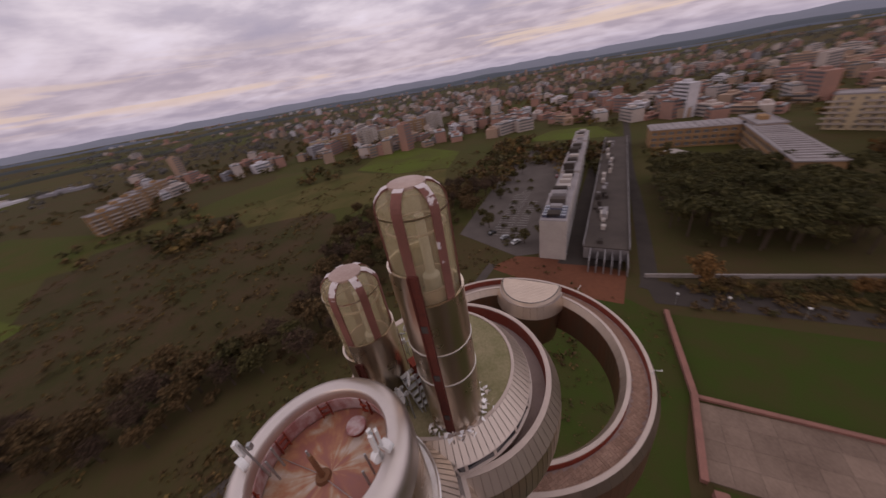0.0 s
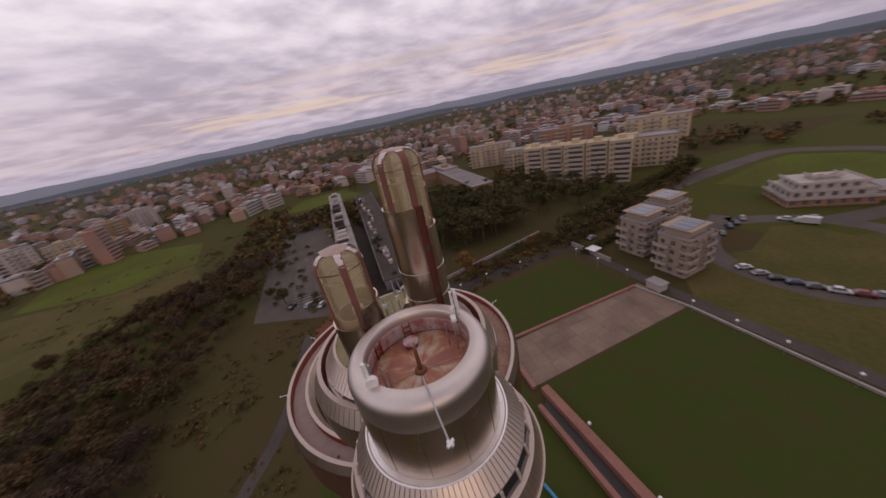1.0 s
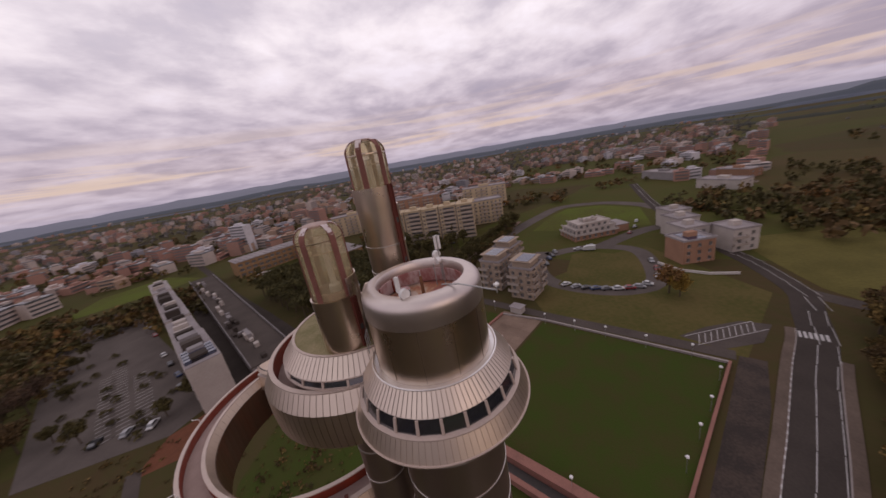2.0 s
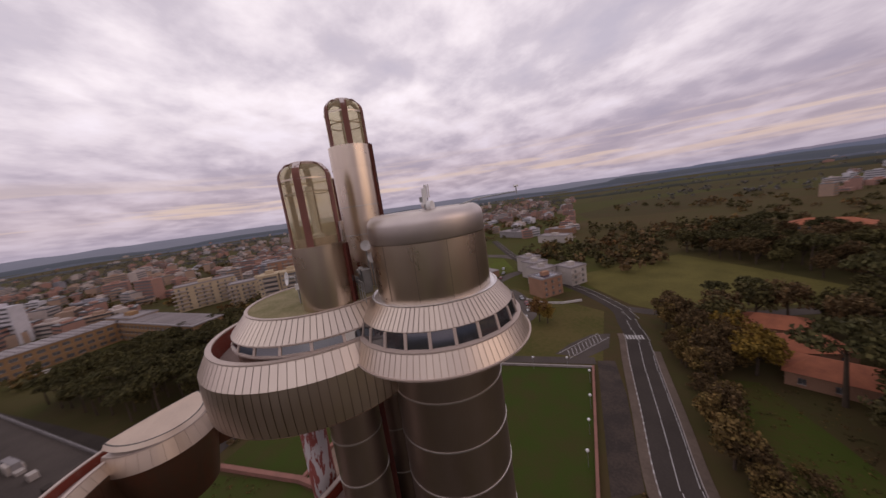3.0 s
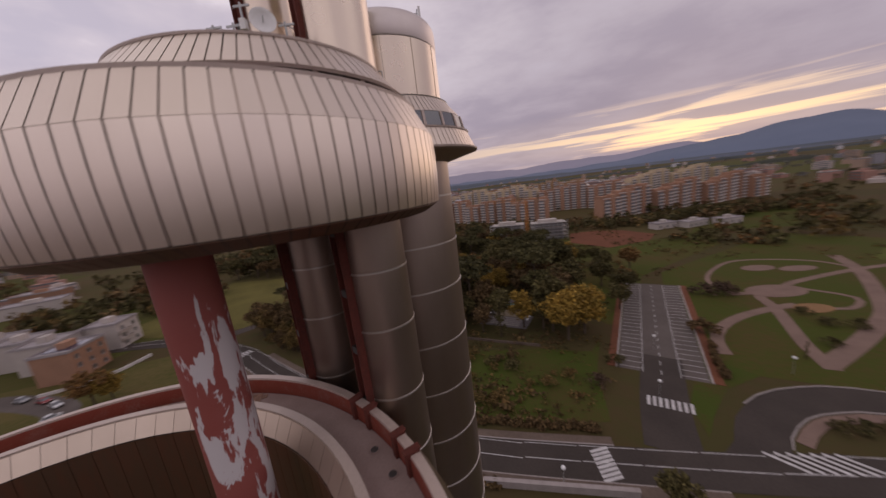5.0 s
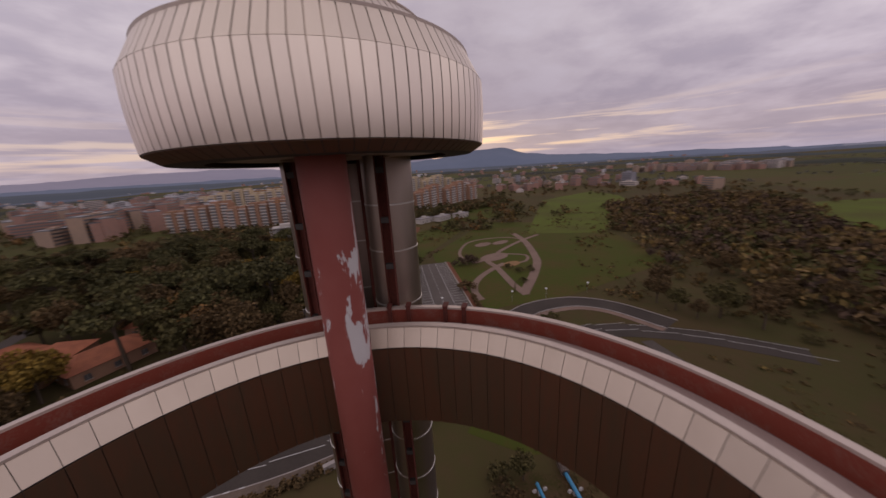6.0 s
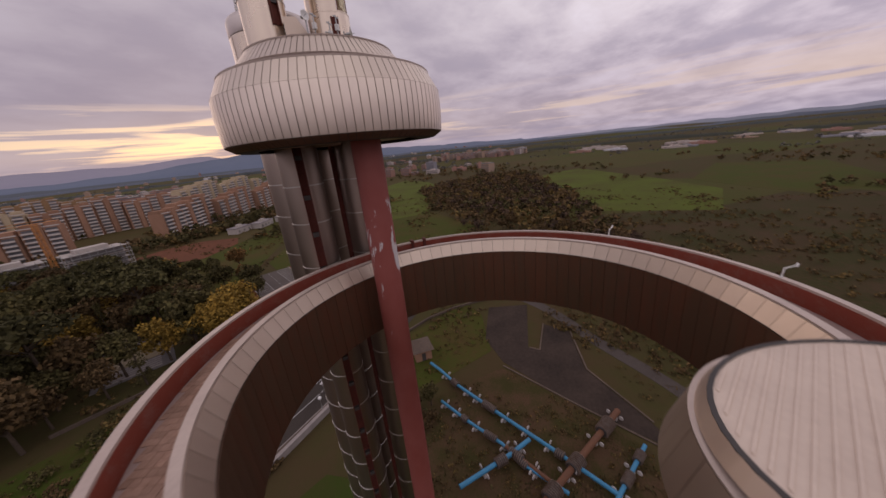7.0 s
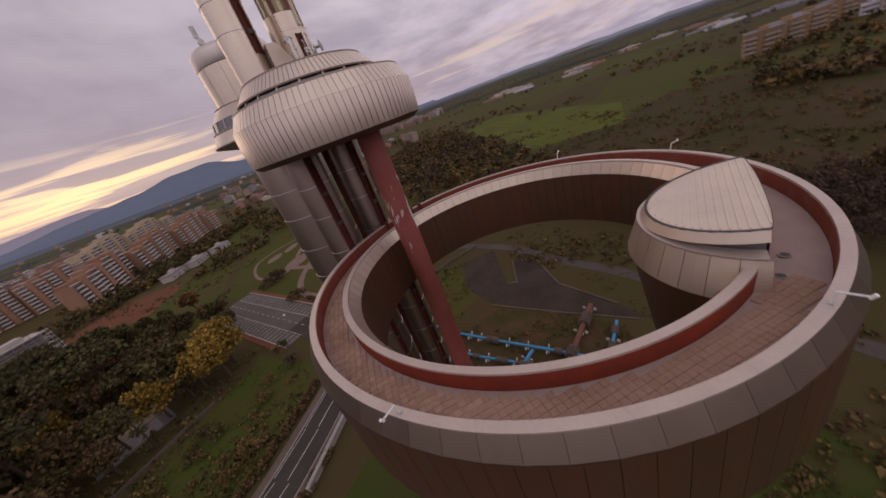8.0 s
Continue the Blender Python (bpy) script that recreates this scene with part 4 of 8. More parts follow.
SOUTH = smooth_line([(330, -118), (225, -97), (166, -92), (135, -88), (116, -88), (92, -85), (79, -78), (67, -71), (55, -61.8), (36, -47.8), (19, -35.2), (5, -28), (-8, -23.8), (-30.5, -19.2), (-49.5, -15.7), (-66, -13.0), (-80, -4), (-91, 12), (-98, 32)])
RH = 0.06
main_road = ribbon("road", SOUTH, -3.5, 3.5, RH, M["asphalt"], "worn asphalt road with white edge lines", 0.25)
dashes(main_road, "edge_line", SOUTH, 0.0, 0.14, 9.0, 0.4, RH + 0.006)
dashes(main_road, "edge_line", SOUTH, 3.15, 0.12, 9.0, 0.4, RH + 0.006)
verge = [p for p in SOUTH if -44 < p[0] < 70]
ribbon("pavement", verge, -5.6, -3.7, 0.17, M["concrete"], "grey concrete pavement beside the road", 0.3, None, "pavement")
road_kerb = ribbon("kerb", verge, -3.7, -3.5, 0.17, M["kerb"], "pale stone kerb", 0.3, None, "kerb")
JUNCTION = smooth_line([(94, -85), (84, -91), (75, -101), (64, -118), (52, -150)])
ribbon("side_road", JUNCTION, -2.8, 2.8, RH - 0.014, M["asphalt_pale"], "asphalt side road past a meadow", 0.25)
dashes(road_kerb, "painted_kerb_stone", [p for p in SOUTH if 2 < p[0] < 62][::-1], 3.6, 0.22, 0.9, 1.3, 0.178)
ribbon("pavement", [p for p in SOUTH if -32 < p[0] < 62], 3.7, 5.4, 0.17, M["concrete"], "grey concrete pavement beside the road", 0.3, None, "pavement")
ribbon("kerb", [p for p in SOUTH if -32 < p[0] < 62], 3.5, 3.7, 0.19, M["kerb"], "pale stone kerb", 0.3, None, "kerb")


def zebra(parent, p, q, n, long, turn):
    me = mesh_from(boxes((-0.27, -long / 2, -0.004, 0.27, long / 2, 0.004)), "zebra_bar", M["paint"])
    for i in range(n):
        t = (i + 0.5) / n
        piece("zebra_bar", me, parent, pose(p[0] + (q[0] - p[0]) * t, p[1] + (q[1] - p[1]) * t, RH + 0.008, 0, 0, turn))


zebra(main_road, (-28.3, -22.6), (-28.0, -16.4), 8, 3.2, 100)
zebra(main_road, (70.6, -67.0), (66.8, -73.6), 8, 3.2, 61)
# side street, car park and its bays
STREET = smooth_line([(-40, -20.5), (-44.5, -29), (-50, -38), (-60, -54), (-83.5, -94)])
street = ribbon("side_street", STREET[: len(STREET) // 3 + 2], -4.2, 4.2, RH - 0.01, M["asphalt"], "asphalt side street into a car park", 0.25)
lot_axis = [(-51.2, -40.0), (-83.7, -94.2)]
lot = ribbon("car_park", lot_axis, -8.6, 8.6, RH - 0.02, M["asphalt_worn"], "empty asphalt car park with painted bays", 0.25, None, "car park")
lot_turn = math.degrees(math.atan2(-54.2, -32.5))


def build_bays():
    ux, uy = -32.5 / 63.2, -54.2 / 63.2
    line = mesh_from(boxes((-0.06, -2.4, -0.004, 0.06, 2.4, 0.004)), "bay_line", M["paint"])
    for side in (-1, 1):
        for i in range(26):
            d = 1.2 + i * 2.42
            x, y = lot_axis[0][0] + ux * d - uy * side * 6.0, lot_axis[0][1] + uy * d + ux * side * 6.0
            piece("bay_line", line, lot, pose(x, y, RH - 0.008, 0, 0, lot_turn))
        a = offset_line(lot_axis, side * 3.6)
        dashes(lot, "bay_edge", a, 0, 0.12, 62.0, 10.0, RH - 0.007)
    dashes(lot, "lane_dash", lot_axis, 0, 0.14, 1.6, 2.4, RH - 0.007)


build_bays()
zebra(street, (-43.2, -33.0), (-50.2, -28.9), 8, 3.0, -31)
for s in (-9.0, 9.0):
    ribbon("kerb", lot_axis, s - 0.2, s + 0.2, 0.20, M["kerb"], "pale stone kerb", 0.35, None, "kerb")
    ribbon("pavement", lot_axis, min(s * 1.022, s * 1.22), max(s * 1.022, s * 1.22), 0.16, M["earth"], "bare earth strip beside the car park", 0.3, None, "verge")
LOOP = smooth_line([(-48, -16), (-53, -19), (-57.5, -23.8), (-65, -27.8), (-72.5, -28.6), (-80, -27.2), (-90, -21), (-95, -10), (-94, 6)])
loop = ribbon("loop_road", LOOP, -3.4, 3.4, RH - 0.012, M["asphalt"], "curving asphalt slip road", 0.25)
ribbon("kerb", LOOP[3:], -3.7, -3.45, 0.19, M["kerb"], "pale stone kerb", 0.3, None, "kerb")
ribbon("kerb", LOOP[5:], 3.45, 3.7, 0.19, M["kerb"], "pale stone kerb", 0.3, None, "kerb")
ribbon("footpath", LOOP[4:], -6.0, -4.0, 0.12, M["path"], "pinkish gravel footpath", 0.2, None, "path")


def build_hatch():
    bar = mesh_from(boxes((-0.25, -2.6, -0.004, 0.25, 2.6, 0.004)), "hatch_bar", M["paint"])
    for i in range(7):
        piece("hatch_bar", bar, main_road, pose(-54.5 - 1.6 * i, -17.0 + 0.25 * i, RH + 0.011, 0, 0, 38))
    thin = mesh_from(boxes((-2.3, -0.08, -0.004, 2.3, 0.08, 0.004)), "hatch_line", M["paint"])
    for i in range(10):
        piece("hatch_line", thin, main_road, pose(68.4 + i * 0.55, -45.6 - i * 1.75, RH + 0.004, 0, 0, -25))
    rim = mesh_from(boxes((-10.4, -0.08, -0.004, 10.4, 0.08, 0.004)), "hatch_line", M["paint"])
    for d in (-2.1, 2.1):
        piece("hatch_line", rim, main_road, pose(70.9 + d, -53.4 + d * 0.31, RH + 0.006, 0, 0, -72.5))


build_hatch()
# park with ring paths
sheet("park_meadow", [(-54, -38), (-66, -58), (-96, -106), (-190, -150), (-230, -80), (-160, -10), (-95, -24), (-66, -38)], 0.03, M["meadow"], "wet green park meadow", 0.2)
sheet("park_meadow", [(-86, -104), (-60, -62), (-52, -66), (-40, -110), (-60, -150), (-110, -160), (-170, -170), (-150, -140)], 0.025, M["meadow"], "wet green park meadow", 0.2)


def ring_line(cx, cy, rx, ry, a0=0, a1=360, n=40):
    return [(cx + rx * math.cos(radians(a0 + (a1 - a0) * i / n)), cy + ry * math.sin(radians(a0 + (a1 - a0) * i / n))) for i in range(n + 1)]


for k, (pts, half) in enumerate((([(-101.5, -78), (-103, -90), (-113, -101), (-129, -110), (-143, -107.5), (-154, -99), (-155, -88)], 0.8), ([(-84.5, -36), (-89, -45), (-94.6, -53.6), (-102, -65), (-107, -75), (-117, -77)], 1.5), ([(-70, -45), (-73, -51), (-79, -57), (-89, -62), (-102, -65), (-109, -65.5)], 1.4), ([(-85, -37.5), (-103, -45.5), (-119, -54), (-128, -61), (-143, -75), (-155, -88), (-166, -104)], 1.9), ([(-100, -77.5), (-114, -76.5), (-125, -81.5), (-150, -86.5), (-172, -88)], 1.2), ([(-109, -64), (-118, -60), (-127, -66), (-122, -76)], 0.8))):
    ribbon("park_path", smooth_line(pts), -half, half, 0.066 + 0.006 * k, M["path"], "pale pinkish gravel path", 0.15, None, "path")
for k, (cx, cy, rx, ry) in enumerate(((-114, -76.5, 9, 5.5), (-130, -99, 6, 3.6), (-140.5, -94, 6.5, 3.2))):
    sheet("park_square", ring_line(cx, cy, rx, ry, n=18)[:-1], 0.104 + 0.005 * k, M["path"], "pale gravel square", 0.15)
sheet("bare_patch", ring_line(-110.5, -62.5, 5, 3.2, n=14)[:-1], 0.119, M["sand"], "bare sandy patch in the park", 0.15)
sheet("field_strip", [(42, -70), (36, -78), (19, -71), (2, -63), (-12, -58), (-28, -56), (-41, -52), (-46, -58), (-38, -43), (-33.5, -28), (-20, -29.5), (-8, -32), (3, -36), (12, -44.5), (22, -53)], 0.035, M["strip_green"], "overgrown green strip beside the road", 0.2)
sheet("road_wedge", [(-47.5, -22.5), (-52, -27), (-60, -33.5), (-70, -36.5), (-64, -45), (-57, -38), (-50, -30)], 0.037, M["strip_green"], "small grass wedge between two roads", 0.2)
sheet("red_clearing", [(-87, -182), (-99, -214), (-118, -214), (-134, -203), (-142, -180), (-129, -165), (-101, -158)], 0.06, M["earth"], "red-brown cleared earth", 0.2)
sheet("south_east_meadow", [(146, -98), (147, -135), (147, -178), (102, -174), (57, -168), (62, -140), (72, -112), (84, -95), (93, -92), (116, -94)], 0.034, M["open_meadow"], "open rough olive meadow", 0.2)

# lawns, paved forecourt and walls east of the tower
sheet("lawn", [(58.3, 57), (98, 34), (86.5, 9.5), (46.5, 35)], 0.10, M["lawn"], "mown green lawn", 0.3, "lawn")
sheet("lawn", [(37, 20.5), (80, -4.8), (58, -46), (20, -19.5), (25, -2)], 0.10, M["lawn"], "mown green lawn", 0.3, "lawn")
forecourt = sheet("forecourt", [(45.2, 34.2), (87.2, 8.2), (80.8, -4.2), (36.6, 21.5)], 0.06, M["concrete"], "stained concrete forecourt", 0.3, "forecourt")
EAST = [(66, 72), (109, 36), (83.5, -8), (61, -50)]
sheet("service_road", [(58, 62), (109, 33.5), (110, 37), (62, 73)], 0.05, M["asphalt"], "narrow asphalt service road", 0.25, "road")
ribbon("service_road", EAST[1:], -2.0, 2.0, 0.055, M["asphalt_pale"], "narrow asphalt service road", 0.25)
sheet("verge", [(60, -52), (92, -78), (150, -60), (108, 0), (86, -6)], 0.04, M["dry_meadow"], "rough green verge", 0.2)
sheet("bay_strip", [(63.5, -48.5), (70, -41.5), (74, -50), (76.5, -60), (74, -66), (66, -59)], 0.058, M["asphalt_pale"], "painted asphalt lay-by", 0.2, "road")
sheet("tower_yard", [(30, 16), (36, 25), (46, 36), (56, 58), (50, 70), (20, 66), (-6, 48), (-12, 20), (-10, -8), (10, -18), (20, -4)], 0.02, M["lawn"], "green yard under the tower", 0.2)


def low_wall(name, pts, half, z0, z1, mat, label, category="wall"):
    for k, (p, q) in enumerate(zip(pts, pts[1:])):
        d = math.hypot(q[0] - p[0], q[1] - p[1])
        a = math.degrees(math.atan2(q[1] - p[1], q[0] - p[0]))
        e, h, t = half * 0.9, half - 0.006 * k, z1 - 0.008 * k
        bm = boxes((-e, -h, z0 - 0.01 * k, d + e, h, t), (-e - 0.04, -h - 0.06, t, d + e + 0.04, h + 0.06, t + 0.09))
        ob = part(name, bm, mat)
        ob.matrix_basis = pose(p[0], p[1], 0, 0, 0, a)
        tagged(ob, label, category, kind="structure")


low_wall("lawn_wall", [(57.6, 57.6), (46.0, 35.0), (36.2, 21.6)], 0.5, -0.1, 1.0, M["pinkwall"], "low terracotta wall along the lawn")
low_wall("lawn_wall", [(46.8, 34.4), (86.6, 9.3)], 0.35, -0.1, 0.6, M["pinkwall"], "low terracotta kerb wall")
low_wall("ramp_wall", [(36.2, 18.4), (24.6, -2.4), (14.0, -21)], 0.9, -0.1, 1.7, M["pinkwall"], "terracotta wall beside a sunken ramp")
low_wall("ramp_wall", [(31.6, 18.0), (20.2, -2.0), (10.5, -19)], 0.45, -0.1, 1.4, M["pinkwall"], "terracotta wall beside a sunken ramp")
# dark sheet at ground level, painted for the shade down in the ramp
sheet("ramp_shade_sheet", [(31.8, 17.6), (35.4, 18.2), (14, -20.6), (10.8, -19)], 0.035, M["dark"], "level dark sheet for the shade in the ramp", 0.2, "ramp")
low_wall("site_wall", [(63, 73.5), (90, 63.5), (118, 53.5)], 0.18, -0.1, 1.3, M["kerb"], "pale boundary wall")
low_wall("site_wall", [(86.7, 9.2), (81.2, -5.2), (58.2, -46.6)], 0.25, -0.1, 0.55, M["kerb"], "pale boundary wall")
low_wall("site_wall", [(58.0, -47.0), (22, -20.8)], 0.25, -0.1, 0.6, M["pinkwall"], "low boundary wall by the road")
low_wall("yard_wall", [(-47, -11), (-55.7, -6.4), (-62, -0.8), (-66.5, 5), (-73, 15)], 0.12, -0.1, 0.6, M["concrete"], "pale boundary wall of the pipe yard")
low_wall("garden_wall", [(-4, -67.6), (-17, -62), (-28.5, -57.2)], 0.12, -0.1, 0.7, M["concrete"], "pale garden wall at the wood's edge")
low_wall("kerb_wall", [(123, -57.5), (114, -61.5), (109, -69), (107.5, -78)], 0.2, -0.1, 0.9, M["white_kerb"], "white curved kerb wall round the brick block")
low_wall("bridge_wall", [(-4, -18.5), (-30, -13.8)], 0.3, -0.1, 1.2, M["kerb"], "weathered concrete road wall")
low_wall("site_wall", [(109.5, 35.5), (100, 19)], 0.2, -0.1, 1.8, M["kerb"], "pale boundary wall")
sheet("trench_road", [(61, -50.8), (58.5, -55), (44, -46.3), (21.5, -29.8), (21.8, -23.2)], 0.03, M["worn_lane"], "dark muddy asphalt lane", 0.2, "road")
# the pipe yard and the asphalt beyond it
sheet("pipe_yard", [(-10, 8), (-27, 3), (-38.5, 16), (-31, 30), (-24, 40), (-8, 40)], 0.03, M["yard_moss"], "mossy pipe yard", 0.2)
sheet("yard_asphalt", [(-64, 9.6), (-67, 20.5), (-46.5, 21.4), (-46, 24.2), (-57, 25.2), (-54.5, 31), (-41, 33), (-29.5, 41.5), (-24, 45), (-30.5, 31), (-40.5, 16.2), (-48.5, 11)], 0.045, M["worn_yard"], "wet dark asphalt yard", 0.2, "yard")
ribbon("country_lane", smooth_line([(-80, 4), (-67, 24), (-51, 37), (-39, 47.5), (-26, 56), (-14, 63), (-3.7, 70), (9, 84), (20, 98)]), -1.6, 1.6, 0.05, M["asphalt_pale"], "narrow country lane", 0.2)
sheet("meadow", [(-40, -14), (-66, 2), (-60, 8), (-44, 13), (-30, 2), (-26, -8)], 0.028, M["meadow"], "green meadow by the pipe yard", 0.2)
sheet("east_green", [(109, -14), (116, -18), (144, -26), (146, -34), (137, -49), (110, -46), (101, -33)], 0.075, M["dry_meadow"], "grassy island in the loop of a street", 0.2)
EASTLOOP = smooth_line([(152, -12), (128, -8), (112, -12), (102, -26), (100, -40), (108, -51), (140, -56), (152, -42), (151, -26), (146, -14)])
ribbon("east_street", EASTLOOP, -3.6, 3.6, 0.05, M["asphalt_worn"], "residential asphalt street", 0.2)
ribbon("east_street", smooth_line([(152, -42), (168, -62), (176, -78), (172, -91)]), -4, 4, 0.048, M["asphalt_worn"], "residential asphalt street", 0.2)
ribbon("east_street", smooth_line([(146, 20), (172, 14), (198, 4), (235, -18), (261, -39), (259, -70), (240, -90), (222, -97)]), -5, 5, 0.046, M["asphalt_worn"], "broad pale asphalt street", 0.2)
sheet("east_green", [(196, -10), (232, -26), (252, -42), (250, -68), (228, -88), (182, -78), (186, -40)], 0.04, M["meadow_bright"], "bright green field", 0.2)
# north: car park, fields
north_lot = sheet("north_car_park", [(12, 128), (30, 100), (44, 98), (60, 130), (78, 170), (118, 250), (100, 262), (70, 232)], 0.05, M["asphalt_worn"], "asphalt car park with trees", 0.25, "car park")
sheet("service_lane", [(42, 90), (60, 80), (72, 100), (152, 226), (138, 234)], 0.045, M["asphalt"], "dark asphalt lane between two long buildings", 0.22, "road")


def north_bays():
    """Rows of painted bays across the northern car park."""
    ux, uy = math.cos(radians(59)), math.sin(radians(59))
    for k, (off, n) in enumerate(((6.5, 16), (17.5, 22), (23.5, 20))):
        bm = bmesh.new()
        for i in range(n):
            d = 14 + i * 2.6
            x, y = 31 + ux * d - uy * off * 0.55, 102 + uy * d + ux * off * 0.55
            box(bm, -0.08, -2.3, 0.052, 0.08, 2.3, 0.058, pose(x, y, 0, 0, 0, 59))
        part("bay_markings", bm, M["paint"], north_lot)["kind"] = "stuff"


north_bays()
NROAD = smooth_line([(60, 68), (66, 76), (94, 122), (128, 180), (182, 264), (240, 360), (330, 520)])
ribbon("north_road", NROAD, -2.4, 2.4, 0.055, M["asphalt"], "straight asphalt road", 0.25)
sheet("north_field", [(40, 303), (22, 250), (-20, 262), (-61, 304), (-33, 395), (10, 350)], 0.05, M["meadow_bright"], "bright green field", 0.2)
sheet("north_field", [(14, 206), (-20, 196), (-60, 200), (-120, 196), (-150, 240), (-66, 300), (-22, 260), (20, 248)], 0.045, M["dry_meadow"], "olive green field", 0.2)
sheet("north_field", [(98, 292), (140, 318), (176, 300), (166, 250), (140, 262)], 0.05, M["meadow_bright"], "bright green field", 0.2)
sheet("north_field", [(-380, 290), (-250, 245), (-215, 180), (-300, 150), (-420, 220)], 0.045, M["meadow"], "olive green field", 0.2)
sheet("west_field", [(-190, 62), (-182, 120), (-250, 150), (-330, 130), (-470, 80), (-400, 20)], 0.05, M["meadow_bright"], "bright green field", 0.2)
sheet("west_field", [(-170, -95), (-200, -60), (-300, -60), (-420, -130), (-480, -190), (-340, -190)], 0.05, M["meadow_bright"], "bright green field", 0.2)
sheet("building_site", [(36, 74), (50, 64), (60, 78), (46, 92), (30, 100), (18, 96)], 0.03, M["earth"], "bare earth of a building site", 0.2)
sheet("west_scrub", [(-76, 60), (-100, 44), (-140, 44), (-180, 60), (-190, 118), (-150, 200), (-90, 170), (-60, 100)], 0.03, M["brush"], "brown scrub land", 0.2)
ribbon("dirt_track", smooth_line([(112, 40), (132, 36), (160, 26), (195, 10), (228, -2)]), -1.5, 1.5, 0.06, M["path"], "pale sandy track along the hedge", 0.15, None, "path")
sheet("rough_field", [(-108, 92), (-60, 80), (-36, 100), (-44, 130), (-60, 190), (-110, 240), (-190, 230), (-240, 190), (-190, 120), (-150, 90)], 0.036, M["brush"], "rough brown field of dead grass", 0.2)
sheet("south_meadow", [(-46, -114), (-52, -188), (-92, -203), (-111, -157), (-160, -173), (-240, -253), (-300, -240), (-230, -152), (-172, -172), (-110, -162), (-60, -152)], 0.022, M["meadow"], "green meadow beyond the park", 0.2)

# ---------------------------------------------------------------- buildings
M["cream"] = material("cream_render", (0.50, 0.40, 0.27), 0.9, 0, (0.40, 0.315, 0.215), 0.15, 0.7, 10, 0.1, vary=0.06)
M["villa"] = material("tan_villa_render", (0.37, 0.29, 0.225), 0.9, 0, (0.28, 0.215, 0.165), 0.15, 0.7, 10, 0.1, vary=0.06)
M["ochre"] = material("ochre_render", (0.328, 0.205, 0.107), 0.9, 0, (0.246, 0.148, 0.082), 0.15, 0.7, 10, 0.1, vary=0.08)
M["brick"] = material("dull_orange_brick", (0.34, 0.195, 0.13), 0.9, 0, (0.26, 0.15, 0.10), 0.2, 0.8, 14, 0.1, vary=0.14)
M["balcony"] = material("weathered_balcony_paint", (0.40, 0.345, 0.30), 0.9, 0, (0.30, 0.25, 0.22), 0.3, 0.7, 10, 0.05)
M["white_render"] = material("white_render", (0.46, 0.41, 0.375), 0.85, 0, (0.35, 0.31, 0.285), 0.2, 0.7, 10, 0.1, vary=0.05)
M["grey_render"] = material("grey_concrete", (0.28, 0.26, 0.26), 0.9, 0, (0.19, 0.17, 0.17), 0.15, 0.8, 12, 0.15, vary=0.08)
M["flat_roof"] = material("gravel_flat_roof", (0.34, 0.31, 0.31), 0.95, 0, (0.23, 0.20, 0.20), 0.12, 0.8, 12, 0.15, vary=0.08)
M["tile_roof"] = material("terracotta_tiles", (0.42, 0.155, 0.085), 0.9, 0, (0.23, 0.09, 0.06), 0.4, 0.8, 12, 0.3, vary=0.1)
M["solar"] = window_material("solar_glass", (0.025, 0.032, 0.075), 0.15)
M["pane_far"] = window_material("shaded_window_glass", (0.035, 0.037, 0.045), 0.35)
M["rail"] = material("balcony_rail", (0.50, 0.45, 0.42), 0.7, 0.0, (0.36, 0.31, 0.29), 0.5, 0.6)

WINDOW = {}


def window_mesh(w, h):
    key = (round(w, 2), round(h, 2))
    if key not in WINDOW:
        bm = boxes((-w / 2, -0.06, 0, w / 2, 0.05, h))
        n = len(bm.faces)
        box(bm, -w / 2 - 0.08, -0.14, -0.10, w / 2 + 0.08, 0.04, -0.005)
        box(bm, -0.03, -0.09, 0.0, 0.03, -0.055, h)
        bm.faces.ensure_lookup_table()
        for f in bm.faces[n:]:
            f.material_index = 1
        me = mesh_from(bm, "window", M["pane_far"])
        me.materials.append(M["rail"])
        WINDOW[key] = me
    return WINDOW[key]


def window_row(win, spots, floors=1, fh=3.1):
    """The windows of one side of a far block."""
    key = (win, spots, floors, fh)
    if key not in WINDOW:
        w, h = win
        bm = bmesh.new()
        for k in range(floors):
            for u in spots:
                box(bm, u - w / 2, -0.06, k * fh, u + w / 2, 0.05, h + k * fh)
                box(bm, u - w / 2 - 0.08, -0.14, -0.10 + k * fh, u + w / 2 + 0.08, 0.04, -0.005 + k * fh)
        bm.faces.ensure_lookup_table()
        for i, f in enumerate(bm.faces):
            f.material_index = (i // 6) % 2
        me = mesh_from(bm, "glazing", M["pane_far"])
        me.materials.append(M["rail"])
        WINDOW[key] = me
    return WINDOW[key]


def balcony_rows(spots, floors, fh, w, deep=1.3):
    """The balconies of one side of a far block."""
    key = ("rows", spots, floors, fh, w)
    if key not in WINDOW:
        bm = bmesh.new()
        for k in range(1, floors):
            for u in spots:
                z = k * fh + 0.02
                box(bm, u - w / 2, -deep, z - 0.18, u + w / 2, 0.02, z)
                box(bm, u - w / 2, -deep, z + 0.004, u + w / 2, -deep + 0.12, z + 0.95)
        WINDOW[key] = mesh_from(bm, "balconies", M["balcony"])
    return WINDOW[key]


